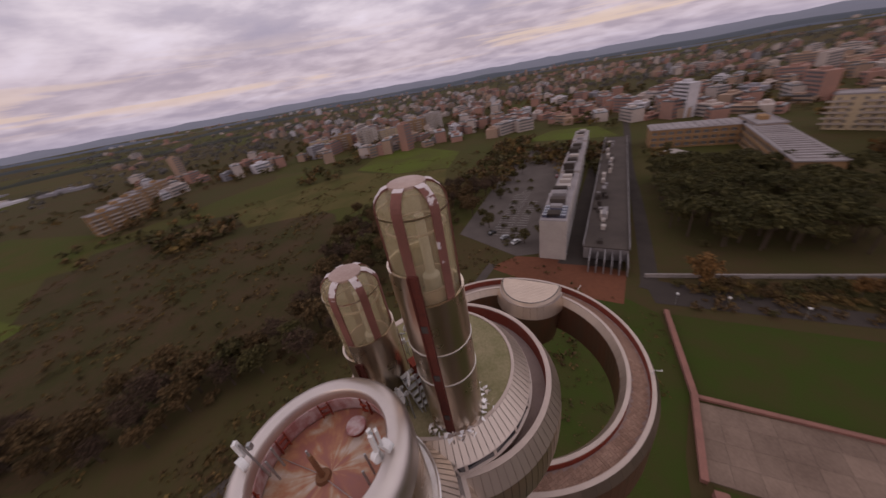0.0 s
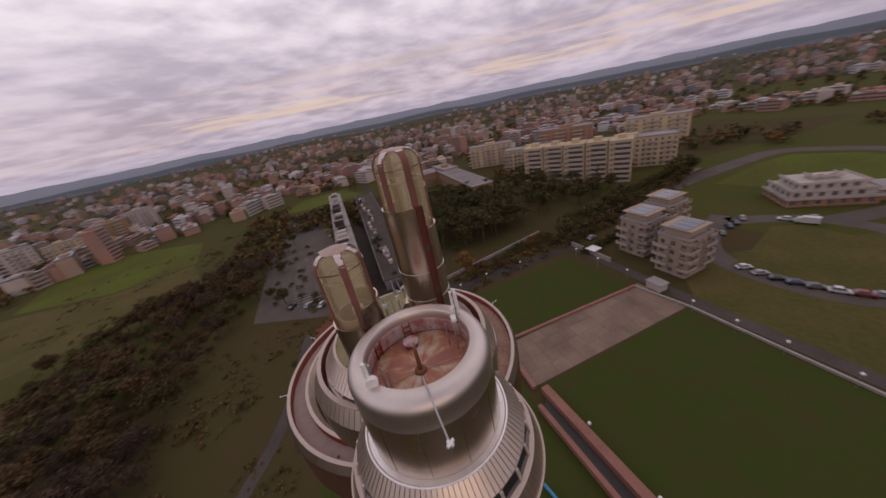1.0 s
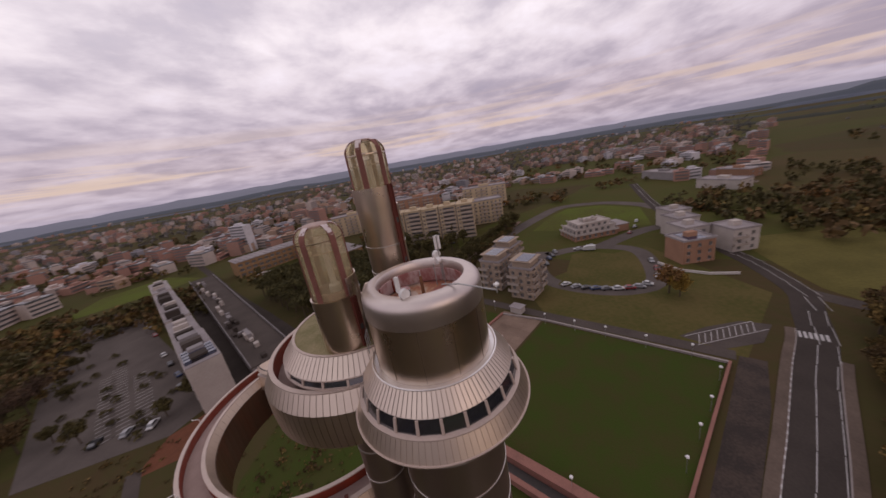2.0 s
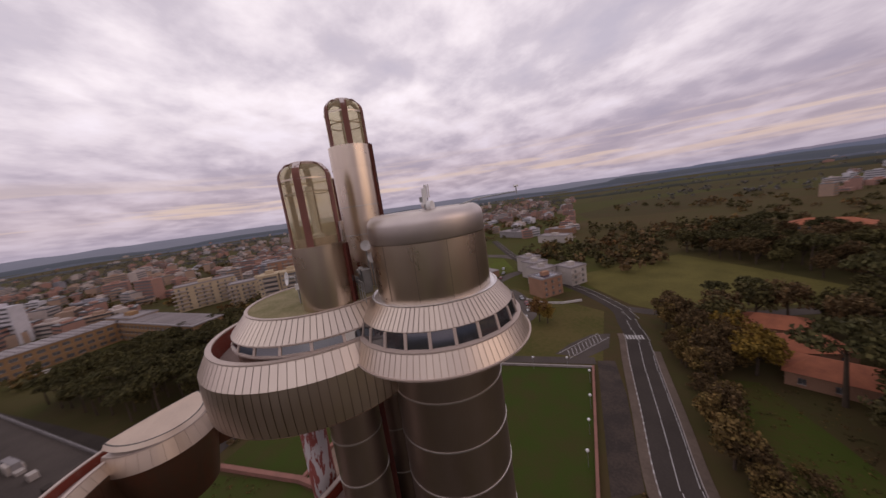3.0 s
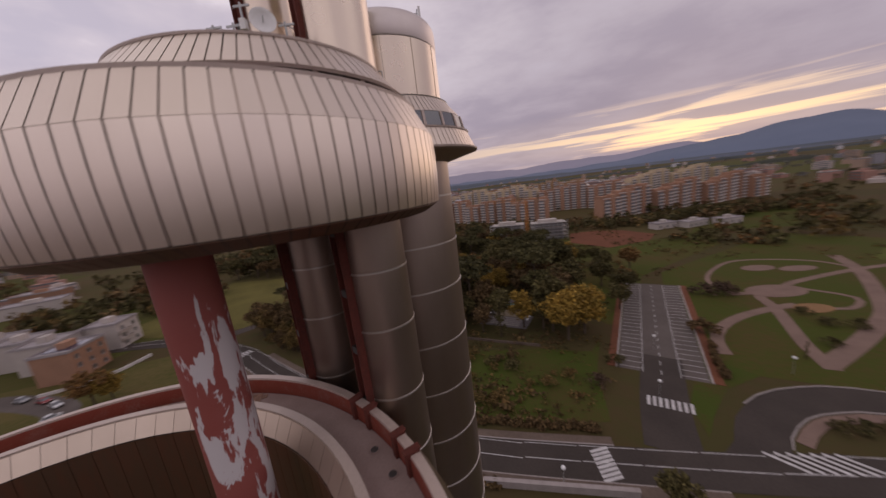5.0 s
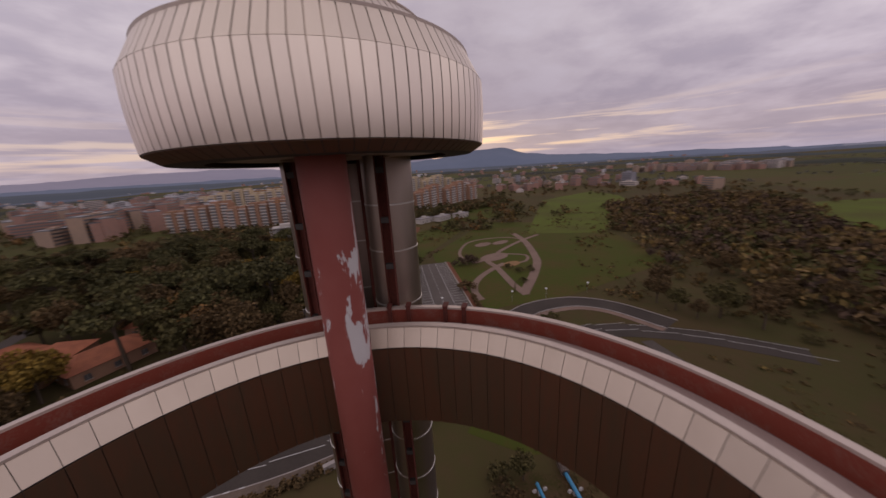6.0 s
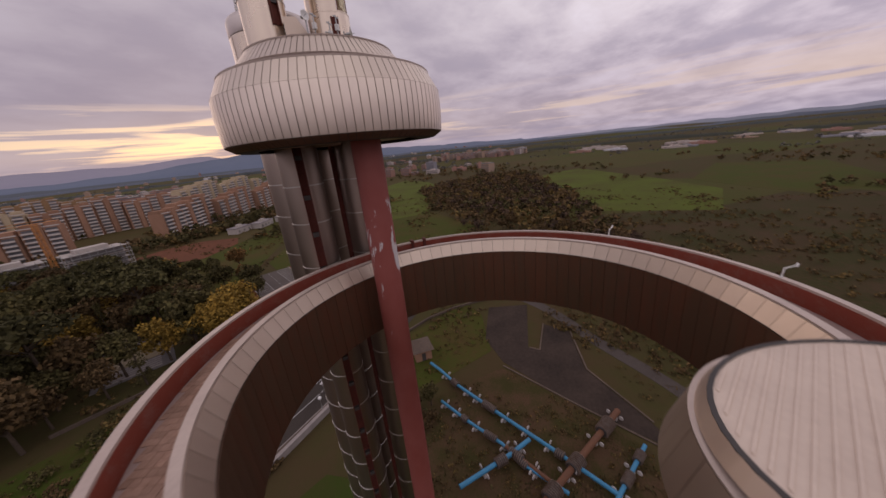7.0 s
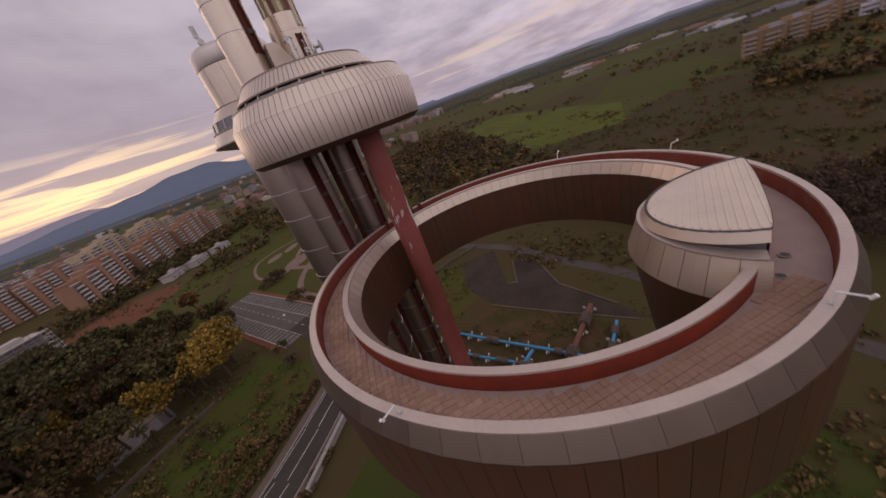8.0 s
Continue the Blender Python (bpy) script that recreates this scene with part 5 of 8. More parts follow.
def balcony_mesh(w, deep):
    key = ("b", round(w, 2), round(deep, 2))
    if key not in WINDOW:
        bm = boxes((-w / 2, -deep, -0.18, w / 2, 0.02, 0.0), (-w / 2, -deep, 0.004, w / 2, -deep + 0.12, 0.95), (-w / 2, -deep + 0.125, 0.004, -w / 2 + 0.1, -0.02, 0.95), (w / 2 - 0.1, -deep + 0.125, 0.004, w / 2, -0.02, 0.95))
        WINDOW[key] = mesh_from(bm, "balcony", M["balcony"])
    return WINDOW[key]


def building(name, label, x, y, turn, w, d, floors, wall, roof="flat_roof", fh=3.1, bay=3.4, balconies=(0,), sides=(0, 1, 2, 3), win=(1.3, 1.5), group="", pitched=False, z=0.0):
    """A block with storeys: walls, roof, single windows and balconies. Side 0 looks to local -y, then counter-clockwise."""
    top = thing(name, label, "building", (x, y, z), turn, group)
    h = floors * fh + 0.6
    body = part("wall", boxes((-w / 2, -d / 2, -0.5, w / 2, d / 2, h)), M[wall], top)
    bm = bmesh.new()
    if pitched:
        e = 0.6
        v = [bm.verts.new(p) for p in ((-w / 2 - e, -d / 2 - e, h + 0.01), (w / 2 + e, -d / 2 - e, h + 0.01), (w / 2 + e, d / 2 + e, h + 0.01), (-w / 2 - e, d / 2 + e, h + 0.01), (-w / 4, 0, h + d * 0.24), (w / 4, 0, h + d * 0.24))]
        for f in ((0, 1, 5, 4), (1, 2, 5), (2, 3, 4, 5), (3, 0, 4), (3, 2, 1, 0)):
            bm.faces.new([v[i] for i in f])
    else:
        box(bm, -w / 2 - 0.25, -d / 2 - 0.25, h + 0.005, w / 2 + 0.25, d / 2 + 0.25, h + 0.25)
        for q in ((-w / 2 - 0.25, -d / 2 - 0.25, w / 2 + 0.25, -d / 2), (-w / 2 - 0.25, d / 2, w / 2 + 0.25, d / 2 + 0.25), (-w / 2 - 0.25, -d / 2 + 0.005, -w / 2, d / 2 - 0.005), (w / 2, -d / 2 + 0.005, w / 2 + 0.25, d / 2 - 0.005)):
            box(bm, q[0], q[1], h + 0.255, q[2], q[3], h + 0.85)
    rf = part("roof", bm, M[roof], top)
    if not pitched:
        part("stair_head", boxes((-w * 0.12, -d * 0.16, h + 0.255, w * 0.12, d * 0.16, h + 2.4)), M[wall], rf)
    frames = ((w, d / 2, 0), (d, w / 2, 90), (w, d / 2, 180), (d, w / 2, 270))
    me = window_mesh(*win)
    far = math.hypot(x, y) > 175
    for s in sides:
        wide, off, ang = frames[s]
        n = max(1, int(wide / bay))
        base = pose(0, 0, 0, 0, 0, ang)
        spots = [(i + 0.5) / n * wide - wide / 2 for i in range(n)]
        if far:
            piece("glazing", window_row(win, tuple(spots), floors, fh), top, base @ pose(0, -off, 0.95))["kind"] = "stuff"
            if s in balconies and floors > 1:
                piece("balconies", balcony_rows(tuple(spots[::3]), floors, fh, min(bay * 1.9, wide / 2)), top, base @ pose(0, -off, 0))["kind"] = "stuff"
            continue
        for k in range(floors):
            for u in spots:
                piece("window", me, top, base @ pose(u, -off, 0.95 + k * fh))
            if s in balconies and k:
                for u in spots[::3]:
                    piece("balcony", balcony_mesh(min(bay * 1.9, wide / 2), 1.3), top, base @ pose(u, -off, k * fh + 0.02))
    return top


def slab_apartments():
    """Cream slab of stacked balconies in bays, with dark joints between the bays."""
    top = thing("slab_apartment_block", "cream apartment slab with stacked white balconies in bays", "building", (202, 62, 0), -90 + 7)
    fh, fl = 3.0, 8
    for i in range(5):
        x = -26 + i * 13
        sec = part("bay_wall", boxes((x - 6.0, -5.5 + (i % 2) * 1.2, -0.5, x + 6.0, 7, fl * fh + 0.8)), M["cream"], top)
        part("bay_roof", boxes((x - 6.2, -5.7 + (i % 2) * 1.2, fl * fh + 0.805, x + 6.2, 7.2, fl * fh + 1.4)), M["cream"], sec)
        part("roof_house", boxes((x - 2, -1, fl * fh + 1.405, x + 2.5, 3, fl * fh + 3.6)), M["cream"], sec)
        for k in range(fl):
            z = 0.6 + k * fh
            y = -5.5 + (i % 2) * 1.2
            piece("balcony", balcony_mesh(8.6, 1.5), sec, pose(x + 1.0, y, z))
            part("window_band", boxes((x - 3.2, y - 0.06, z + 1.0, x + 5.2, y + 0.04, z + 2.3)), M["pane_far"], sec)
            piece("window", window_mesh(1.1, 1.3), sec, pose(x - 4.6, y, z + 0.7))
    part("joint_wall", boxes((-31.5, -3.5, -0.5, 31.5, 6.5, fl * fh - 0.4)), M["grey_render"], top)
    return top


slab_apartments()
building("tan_block", "long tan apartment block behind the slab", 240, 40, -78, 58, 14, 6, "cream", balconies=(0,), sides=(0, 1))
building("tan_block", "long tan apartment block among trees", 250, 112, -70, 46, 14, 5, "cream", balconies=(0,), sides=(0, 1, 3))


def solar_block(x, y, turn, label):
    top = building("villa_block", label, x, y, turn, 10.4, 9.6, 4, "villa", bay=2.55, balconies=(0, 1, 3), win=(1.2, 1.5), group="villa blocks with solar roofs")
    h = 4 * 3.1 + 0.6
    pent = part("penthouse", boxes((-4.0, -3.7, h + 0.3, 4.0, 3.8, h + 2.9)), M["villa"], top)
    part("canopy", boxes((-5.0, -4.6, h + 2.905, 5.0, 4.7, h + 3.15)), M["villa"], pent, "pale flat canopy roof")
    for i in range(3):
        part("solar_panel", boxes((-4.4 + i * 2.9, -3.2, h + 3.2, -1.7 + i * 2.9, 2.5, h + 3.28)), M["solar"], pent, "blue-black solar panel")
    for k in range(1, 5):
        for s in (-1, 1):
            bm = bmesh.new()
            lathe(bm, [(0.01, 0), (2.1, 0), (2.1, 0.2), (2.12, 0.95), (2.0, 0.95), (1.98, 0.22), (0.01, 0.22)], seg=20, closed=False)
            ob = part("round_balcony", bm, M["villa"], top)
            ob.matrix_basis = pose(s * 4.8, -4.2, k * 3.1 - 0.1)
    return top


solar_block(102.8, -1.2, -28, "cream villa block with solar panels and curved balconies")
solar_block(113.5, 11.5, -28, "pale villa block with solar panels beside the hedge")
solar_block(131, 6.5, -28, "white villa block with solar roof and planted balconies")


def terraced_block():
    top = thing("terraced_block", "pink and white terraced apartment block with roof decks", "building", (176, -41, 0), -72)
    steps = ((26, 18, 0, 3.0, "brick"), (24, 16, 3.0, 5.8, "white_render"), (19, 13, 5.8, 8.4, "white_render"), (8, 5, 8.4, 9.8, "white_render"))
    for w, d, z0, z1, mt in steps:
        st = part("storey", boxes((-w / 2, -d / 2, z0 - (0.5 if z0 == 0 else -0.005), w / 2, d / 2, z1)), M[mt], top)
        part("terrace_rail", boxes((-w / 2 - 0.5, -d / 2 - 0.5, z1 + 0.005, w / 2 + 0.5, d / 2 + 0.5, z1 + 0.25), (-w / 2 - 0.5, -d / 2 - 0.5, z1 + 0.255, w / 2 + 0.5, -d / 2 - 0.3, z1 + 1.0), (-w / 2 - 0.5, -d / 2 - 0.295, z1 + 0.255, -w / 2 - 0.3, d / 2 + 0.5, z1 + 1.0), (w / 2 + 0.3, -d / 2 - 0.295, z1 + 0.255, w / 2 + 0.5, d / 2 + 0.5, z1 + 1.0)), M["white_render"], st)
        for i in range(int(w / 3.6)):
            piece("window", window_mesh(1.5, 1.7), st, pose(-w / 2 + 1.8 + i * 3.6, -d / 2, z0 + 0.9))
        for i in range(int(d / 3.6)):
            piece("window", window_mesh(1.5, 1.7), st, pose(-w / 2, -d / 2 + 1.8 + i * 3.6, z0 + 0.9, 0, 0, -90))
    part("wing", boxes((13.05, -6.0, -0.5, 22, 6.0, 4.0)), M["brick"], top)
    part("wing_roof", boxes((13.55, -6.2, 4.005, 22.2, 6.2, 4.4)), M["flat_roof"], top)
    return top


terraced_block()
brick = building("brick_block", "orange brick apartment block with a solar roof", 126.5, -70.5, 12, 11, 13, 3, "brick", balconies=(1,), sides=(0, 1, 3), bay=3.6)
for i in range(3):
    part("solar_panel", boxes((-4.8 + i * 3.3, -4.0, 10.2, -2.0 + i * 3.3, 3.6, 10.34)), M["solar"], brick, "blue-black solar panel")
for x, y in ((144, -78), (160, -82), (136, -92), (176, -86)):
    building("pale_block", "pale apartment block with grey flat roof", x, y, 12, 12, 11, 3, "white_render", balconies=(1, 3), sides=(0, 1, 3), bay=3.7)


def long_slab():
    """Long white office slab with stepped roof plant, beside a parking deck."""
    top = thing("office_slab", "long white office slab with stepped rooftop plant", "building", (41.5, 93.5, 0), 59)
    spans = ((0, 30, 15.5), (30.02, 62, 12.5), (62.02, 100, 13.5), (100.02, 132, 11.5), (132.02, 165, 12.5))
    for x0, x1, h in spans:
        sec = part("section", boxes((x0, -4.6, -0.5, x1, 4.6, h)), M["white_render"], top)
        part("roof", boxes((x0 + 0.1, -4.4, h + 0.005, x1 - 0.1, 4.4, h + 0.35)), M["flat_roof"], sec)
        for i in range(int((x1 - x0) / 6)):
            w = random.uniform(1.5, 4.2)
            u = x0 + 2 + i * 6
            part("roof_unit", boxes((u, -2.8 + random.random(), h + 0.355, u + w, 1.5 + random.random() * 2, h + random.uniform(1.4, 3.4))), M[random.choice(("white_render", "grey_render", "asphalt_pale", "asphalt"))], sec)
        for k in range(3):
            for s in (1, -1):
                spots = tuple(q * s for q in [x0 + 2.5 + i * 5 for i in range(int((x1 - x0) / 5))])
                piece("glazing", window_row((3.2, 1.4), spots), sec, pose(0, -4.6 * s, 1.6 + 3.4 * k, 0, 0, 0 if s == 1 else 180))["kind"] = "stuff"
    for i in range(4):
        part("roof_louvre", boxes((2 + i * 2.4, -4.0, 15.86, 3.6 + i * 2.4, 4.0, 16.9)), M["solar"], top, "dark rooftop louvre")
    deck = thing("parking_deck", "grey concrete parking deck with rooftop clutter", "building", (58, 86.5, 0), 57)
    part("deck_body", boxes((0, -6.5, -0.5, 168, 7.5, 4.6)), M["grey_render"], deck)
    part("deck_top", boxes((-0.3, -6.8, 4.605, 168.3, 7.8, 5.0)), M["asphalt_pale"], deck)
    part("parapet", boxes((-0.3, -6.8, 5.005, 168.3, -6.5, 5.9)), M["grey_render"], deck)
    part("parapet", boxes((-0.3, 7.5, 5.005, 168.3, 7.8, 5.9)), M["grey_render"], deck)
    for i in range(34):
        u, v = random.uniform(2, 160), random.uniform(2.5, 6.5)
        part("deck_hut", boxes((u, v - 1.6, 5.005, u + random.uniform(1, 5), v, 5.0 + random.uniform(0.8, 2.6))), M[random.choice(("white_render", "grey_render", "asphalt"))], deck)
    for i in range(6):
        part("frame_bay", boxes((-9, -6.5 + i * 2.3, -0.4, 0 - 0.02, -6.2 + i * 2.3, 3.6 + (i % 2))), M["grey_render"], deck)
    return top


long_slab()


def school():
    top = thing("school", "tan school building with a pale ribbed flat roof", "building", (0, 0, 0))
    for (x0, y0), (x1, y1), w in (((160, 208), (212, 178), 18), ((206, 178), (158, 107), 15)):
        d = math.hypot(x1 - x0, y1 - y0)
        m = pose(x0, y0, 0, 0, 0, math.degrees(math.atan2(y1 - y0, x1 - x0)))
        wing = part("wing", box(bmesh.new(), 0, -w / 2, -0.5, d, w / 2, 11.6, m), M["ochre"], top)
        part("roof", box(bmesh.new(), -0.5, -w / 2 - 0.5, 11.61, d + 0.5, w / 2 + 0.5, 12.2, m), M["flat_roof"], wing)
        for i in range(int(d / 4)):
            part("roof_rib", box(bmesh.new(), 1 + i * 4, -w / 2 + 1, 12.205, 2.6 + i * 4, w / 2 - 1, 12.7, m), M["flat_roof"], wing)
        for k in range(3):
            for s in (1, -1):
                for i in range(int(d / 4.5)):
                    piece("window", window_mesh(2.8, 1.7), wing, m @ pose(2.4 + i * 4.5, -s * w / 2, 1.3 + k * 3.6, 0, 0, 0 if s == 1 else 180))
    part("court", boxes((150, 176, -0.2, 166, 190, 0.3)), M["white_render"], top)
    return top


school()


def front_balcony():
    """A deep balcony with a white front, as the apartment rows have it."""
    if "front" not in WINDOW:
        WINDOW["front"] = mesh_from(boxes((-2.9, -1.5, 0.0, 2.9, -1.36, 1.15), (-2.9, -1.355, 0.0, 2.9, 0.02, 0.2)), "balcony", M["balcony_white"])
    return WINDOW["front"]


def apartment_row(name, label, x, y, turn, n, floors, wall, group):
    """A stepped row of apartment sections, each with two stacks of white balconies and a plain stair tower."""
    a = radians(turn)
    for i in range(n):
        u, back = (i - (n - 1) / 2) * 19.0, (i % 3) * 3.2
        fl = floors + (i * 7) % 3 - 1
        h = fl * 3.0 + 0.8
        top = thing(name, label, "building", (x + u * math.cos(a) - back * math.sin(a), y + u * math.sin(a) + back * math.cos(a), 0), turn, group)
        body = part("wall", boxes((-9.2, -6, -0.5, 9.2, 7, h)), M[wall], top)
        part("stair_tower", boxes((-1.7, -7.6, -0.5, 1.7, -6.005, h + 2.2)), M[wall], body)
        for v in (-5.4, 5.4):
            for k in range(fl):
                piece("balcony", front_balcony(), top, pose(v, -6.0, 0.4 + 3.0 * k))
        piece("glazing", window_row((5.4, 2.3), (-5.4, 5.4), fl, 3.0), top, pose(0, -6.0, 0.7))["kind"] = "stuff"
        for k, (x0, x1) in enumerate(((-8.6, -2.2), (2.2, 8.0))):
            part("penthouse", boxes((x0, -3.6, h + 0.005, x1, 6, h + 2.4 + 0.5 * k)), M[wall], body)
        part("roof_edge", boxes((-9.5, -6.3, h + 0.005, 9.5, -5.9, h + 0.7)), M["balcony_white"], body)


M["balcony_white"] = material("white_balcony_front", (0.60, 0.55, 0.51), 0.85, 0, (0.46, 0.41, 0.38), 0.3, 0.7, 10, 0.05)
apartment_row("brick_apartment", "orange brick apartment section with white balconies", -45, -338, 146, 8, 7, "brick", "brick apartment row")
apartment_row("brick_apartment", "orange brick apartment section with white balconies", -238, -282, 192, 10, 7, "brick", "brick apartment row")
apartment_row("cream_apartment", "cream apartment section with white balconies", -70, -420, 150, 7, 10, "cream", "cream apartment row")
apartment_row("cream_apartment", "cream apartment section with white balconies", -300, -380, 188, 7, 10, "cream", "cream apartment row")
apartment_row("brick_apartment", "orange brick apartment section with white balconies", -170, -365, 160, 5, 9, "brick", "brick apartment row")
apartment_row("ochre_apartment", "ochre apartment section far off", -150, -490, 165, 8, 10, "ochre", "ochre apartment row")
for x, y, t, w in ((-158, -196, 8, 15), (-176, -192, 14, 17), (-196, -188, 4, 14)):
    building("low_shed", "low white shed along the meadow's edge", x, y, t, w, 8, 1, "white_render", balconies=(), sides=(0, 2), bay=4, group="low sheds")


def site_block(x, y, turn):
    """An unfinished frame with slabs and scaffolding."""
    top = thing("unfinished_block", "unfinished white concrete block with scaffolding", "building", (x, y, 0), turn, "blocks under construction")
    for k in range(5):
        part("floor_slab", boxes((-12, -6.5, k * 3.1 - 0.3, 12, 6.5, k * 3.1)), M["white_render"], top)
    for i in range(7):
        for j in (-6, 0, 6):
            part("column", boxes((-11.8 + i * 3.9, j - 0.25, 0.005, -11.3 + i * 3.9, j + 0.25, 12.09)), M["grey_render"], top)
    for k in range(4):
        part("infill_wall", boxes((-9.5, -5.4, k * 3.1 + 0.005, 10, 5.4, k * 3.1 + 2.79)), M["grey_render"], top)
    part("roof_house", boxes((-7, -3, 12.405, 6, 3, 14.6)), M["white_render"], top)
    bm = bmesh.new()
    for i in range(9):
        for z in (0, 1):
            rod(bm, (-13 + i * 3.2, -8.0 + z * 1.1, 0), (-13 + i * 3.2, -8.0 + z * 1.1, 14), 0.09, 5)
    for k in range(6):
        box(bm, -13, -8.0, 1.8 + k * 2.2, 13, -6.95, 1.95 + k * 2.2)
    part("scaffold", bm, M["galv"], top, "steel scaffold along the front")


site_block(-52, -216, 165)
site_block(-80, -207, 170)


def crane(x, y):
    top = thing("tower_crane", "orange tower crane over the building site", "crane", (x, y, 0))
    bm = bmesh.new()
    for sx in (-0.8, 0.8):
        for sy in (-0.8, 0.8):
            rod(bm, (sx, sy, 0), (sx, sy, 31), 0.14, 5)
    for k in range(15):
        s = 1 if k % 2 else -1
        for q in ((-0.8 * s, -0.8, 0.8 * s, -0.8), (-0.8 * s, 0.8, 0.8 * s, 0.8), (-0.8, -0.8 * s, -0.8, 0.8 * s), (0.8, -0.8 * s, 0.8, 0.8 * s)):
            rod(bm, (q[0], q[1], k * 2.05), (q[2], q[3], k * 2.05 + 2.05), 0.09, 4)
    part("mast", bm, M["crane"], top)
    bm = bmesh.new()
    for yy, zz in ((-0.5, 31), (0.5, 31), (0, 32.2)):
        rod(bm, (-8, yy, zz), (24, yy, zz), 0.12, 5)
    part("jib", bm, M["crane"], top)


M["crane"] = material("orange_crane_paint", (0.50, 0.20, 0.04), 0.6, 0, (0.35, 0.14, 0.04), 0.6, 0.6)
crane(-64, -205)
for x, y, t in ((41, -99, 62), (29, -91, 28), (52, -108, 35), (18, -112, 60)):
    building("tiled_house", "low house with a terracotta hipped roof among trees", x, y, t, 17, 11, 1, "brick", "tile_roof", balconies=(), sides=(0, 1, 2, 3), bay=4.5, pitched=True, group="tiled houses in the wood")
building("villa", "ochre villa among dark trees", 120, -258, 20, 34, 14, 3, "ochre", "tile_roof", balconies=(), pitched=True, bay=4)
for i, (x, y) in enumerate(((-252, 252), (-262, 276), (-272, 300), (-280, 328), (-286, 356))):
    building("hillside_block", "tan apartment block on the valley edge", x, y, 62 + i * 4, 20, 12, 5, "ochre", balconies=(0, 2), sides=(0, 1, 2, 3), bay=4, group="hillside blocks")
for i, (x, y) in enumerate(((-130, 455), (-98, 448), (-62, 438), (-34, 446), (4, 470), (30, 482))):
    building("hillside_block", "tan apartment block beyond the green field", x, y, 8 + i * 3, 26, 12, 5 + i % 3, ("cream", "ochre", "white_render")[i % 3], balconies=(0,), sides=(0, 1, 3), bay=4, group="hillside blocks")
for x, y, t, w, d, f, mt in ((262, -158, 30, 30, 14, 2, "white_render"), (300, -190, 25, 26, 14, 2, "brick"), (340, -150, 20, 40, 16, 2, "grey_render"), (205, 175, 60, 30, 13, 4, "ochre"), (262, 160, -60, 40, 14, 6, "cream"), (300, 100, -75, 46, 14, 7, "brick"), (310, 30, -85, 44, 14, 7, "cream")):
    building("distant_block", "low-rise block among trees", x, y, t, w, d, f, mt, balconies=(0,), sides=(0, 1, 3), bay=5, group="low-rise blocks")


# wall colours lifted and cooled to stand for distance haze
M["dull_ochre"] = material("hazed_ochre_render", (0.390, 0.270, 0.200), 0.95, 0, (0.293, 0.221, 0.178), 0.05, 0.8, 8, 0.0)
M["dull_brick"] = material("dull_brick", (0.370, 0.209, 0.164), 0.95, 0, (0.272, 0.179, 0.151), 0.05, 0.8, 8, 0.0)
M["dull_cream"] = material("hazed_cream_render", (0.508, 0.430, 0.388), 0.95, 0, (0.370, 0.319, 0.304), 0.05, 0.8, 8, 0.0)
M["dull_white"] = material("hazed_white_render", (0.586, 0.558, 0.588), 0.95, 0, (0.430, 0.420, 0.442), 0.05, 0.8, 8, 0.0)
M["dull_grey"] = material("hazed_grey_render", (0.293, 0.280, 0.304), 0.95, 0, (0.215, 0.209, 0.232), 0.05, 0.8, 8, 0.0)


def inside_box(x, y):
    """Open fields and the school grounds, kept free of small houses."""
    return (60 < x < 230 and 90 < y < 330) or (-100 < x < 40 and 200 < y < 420)


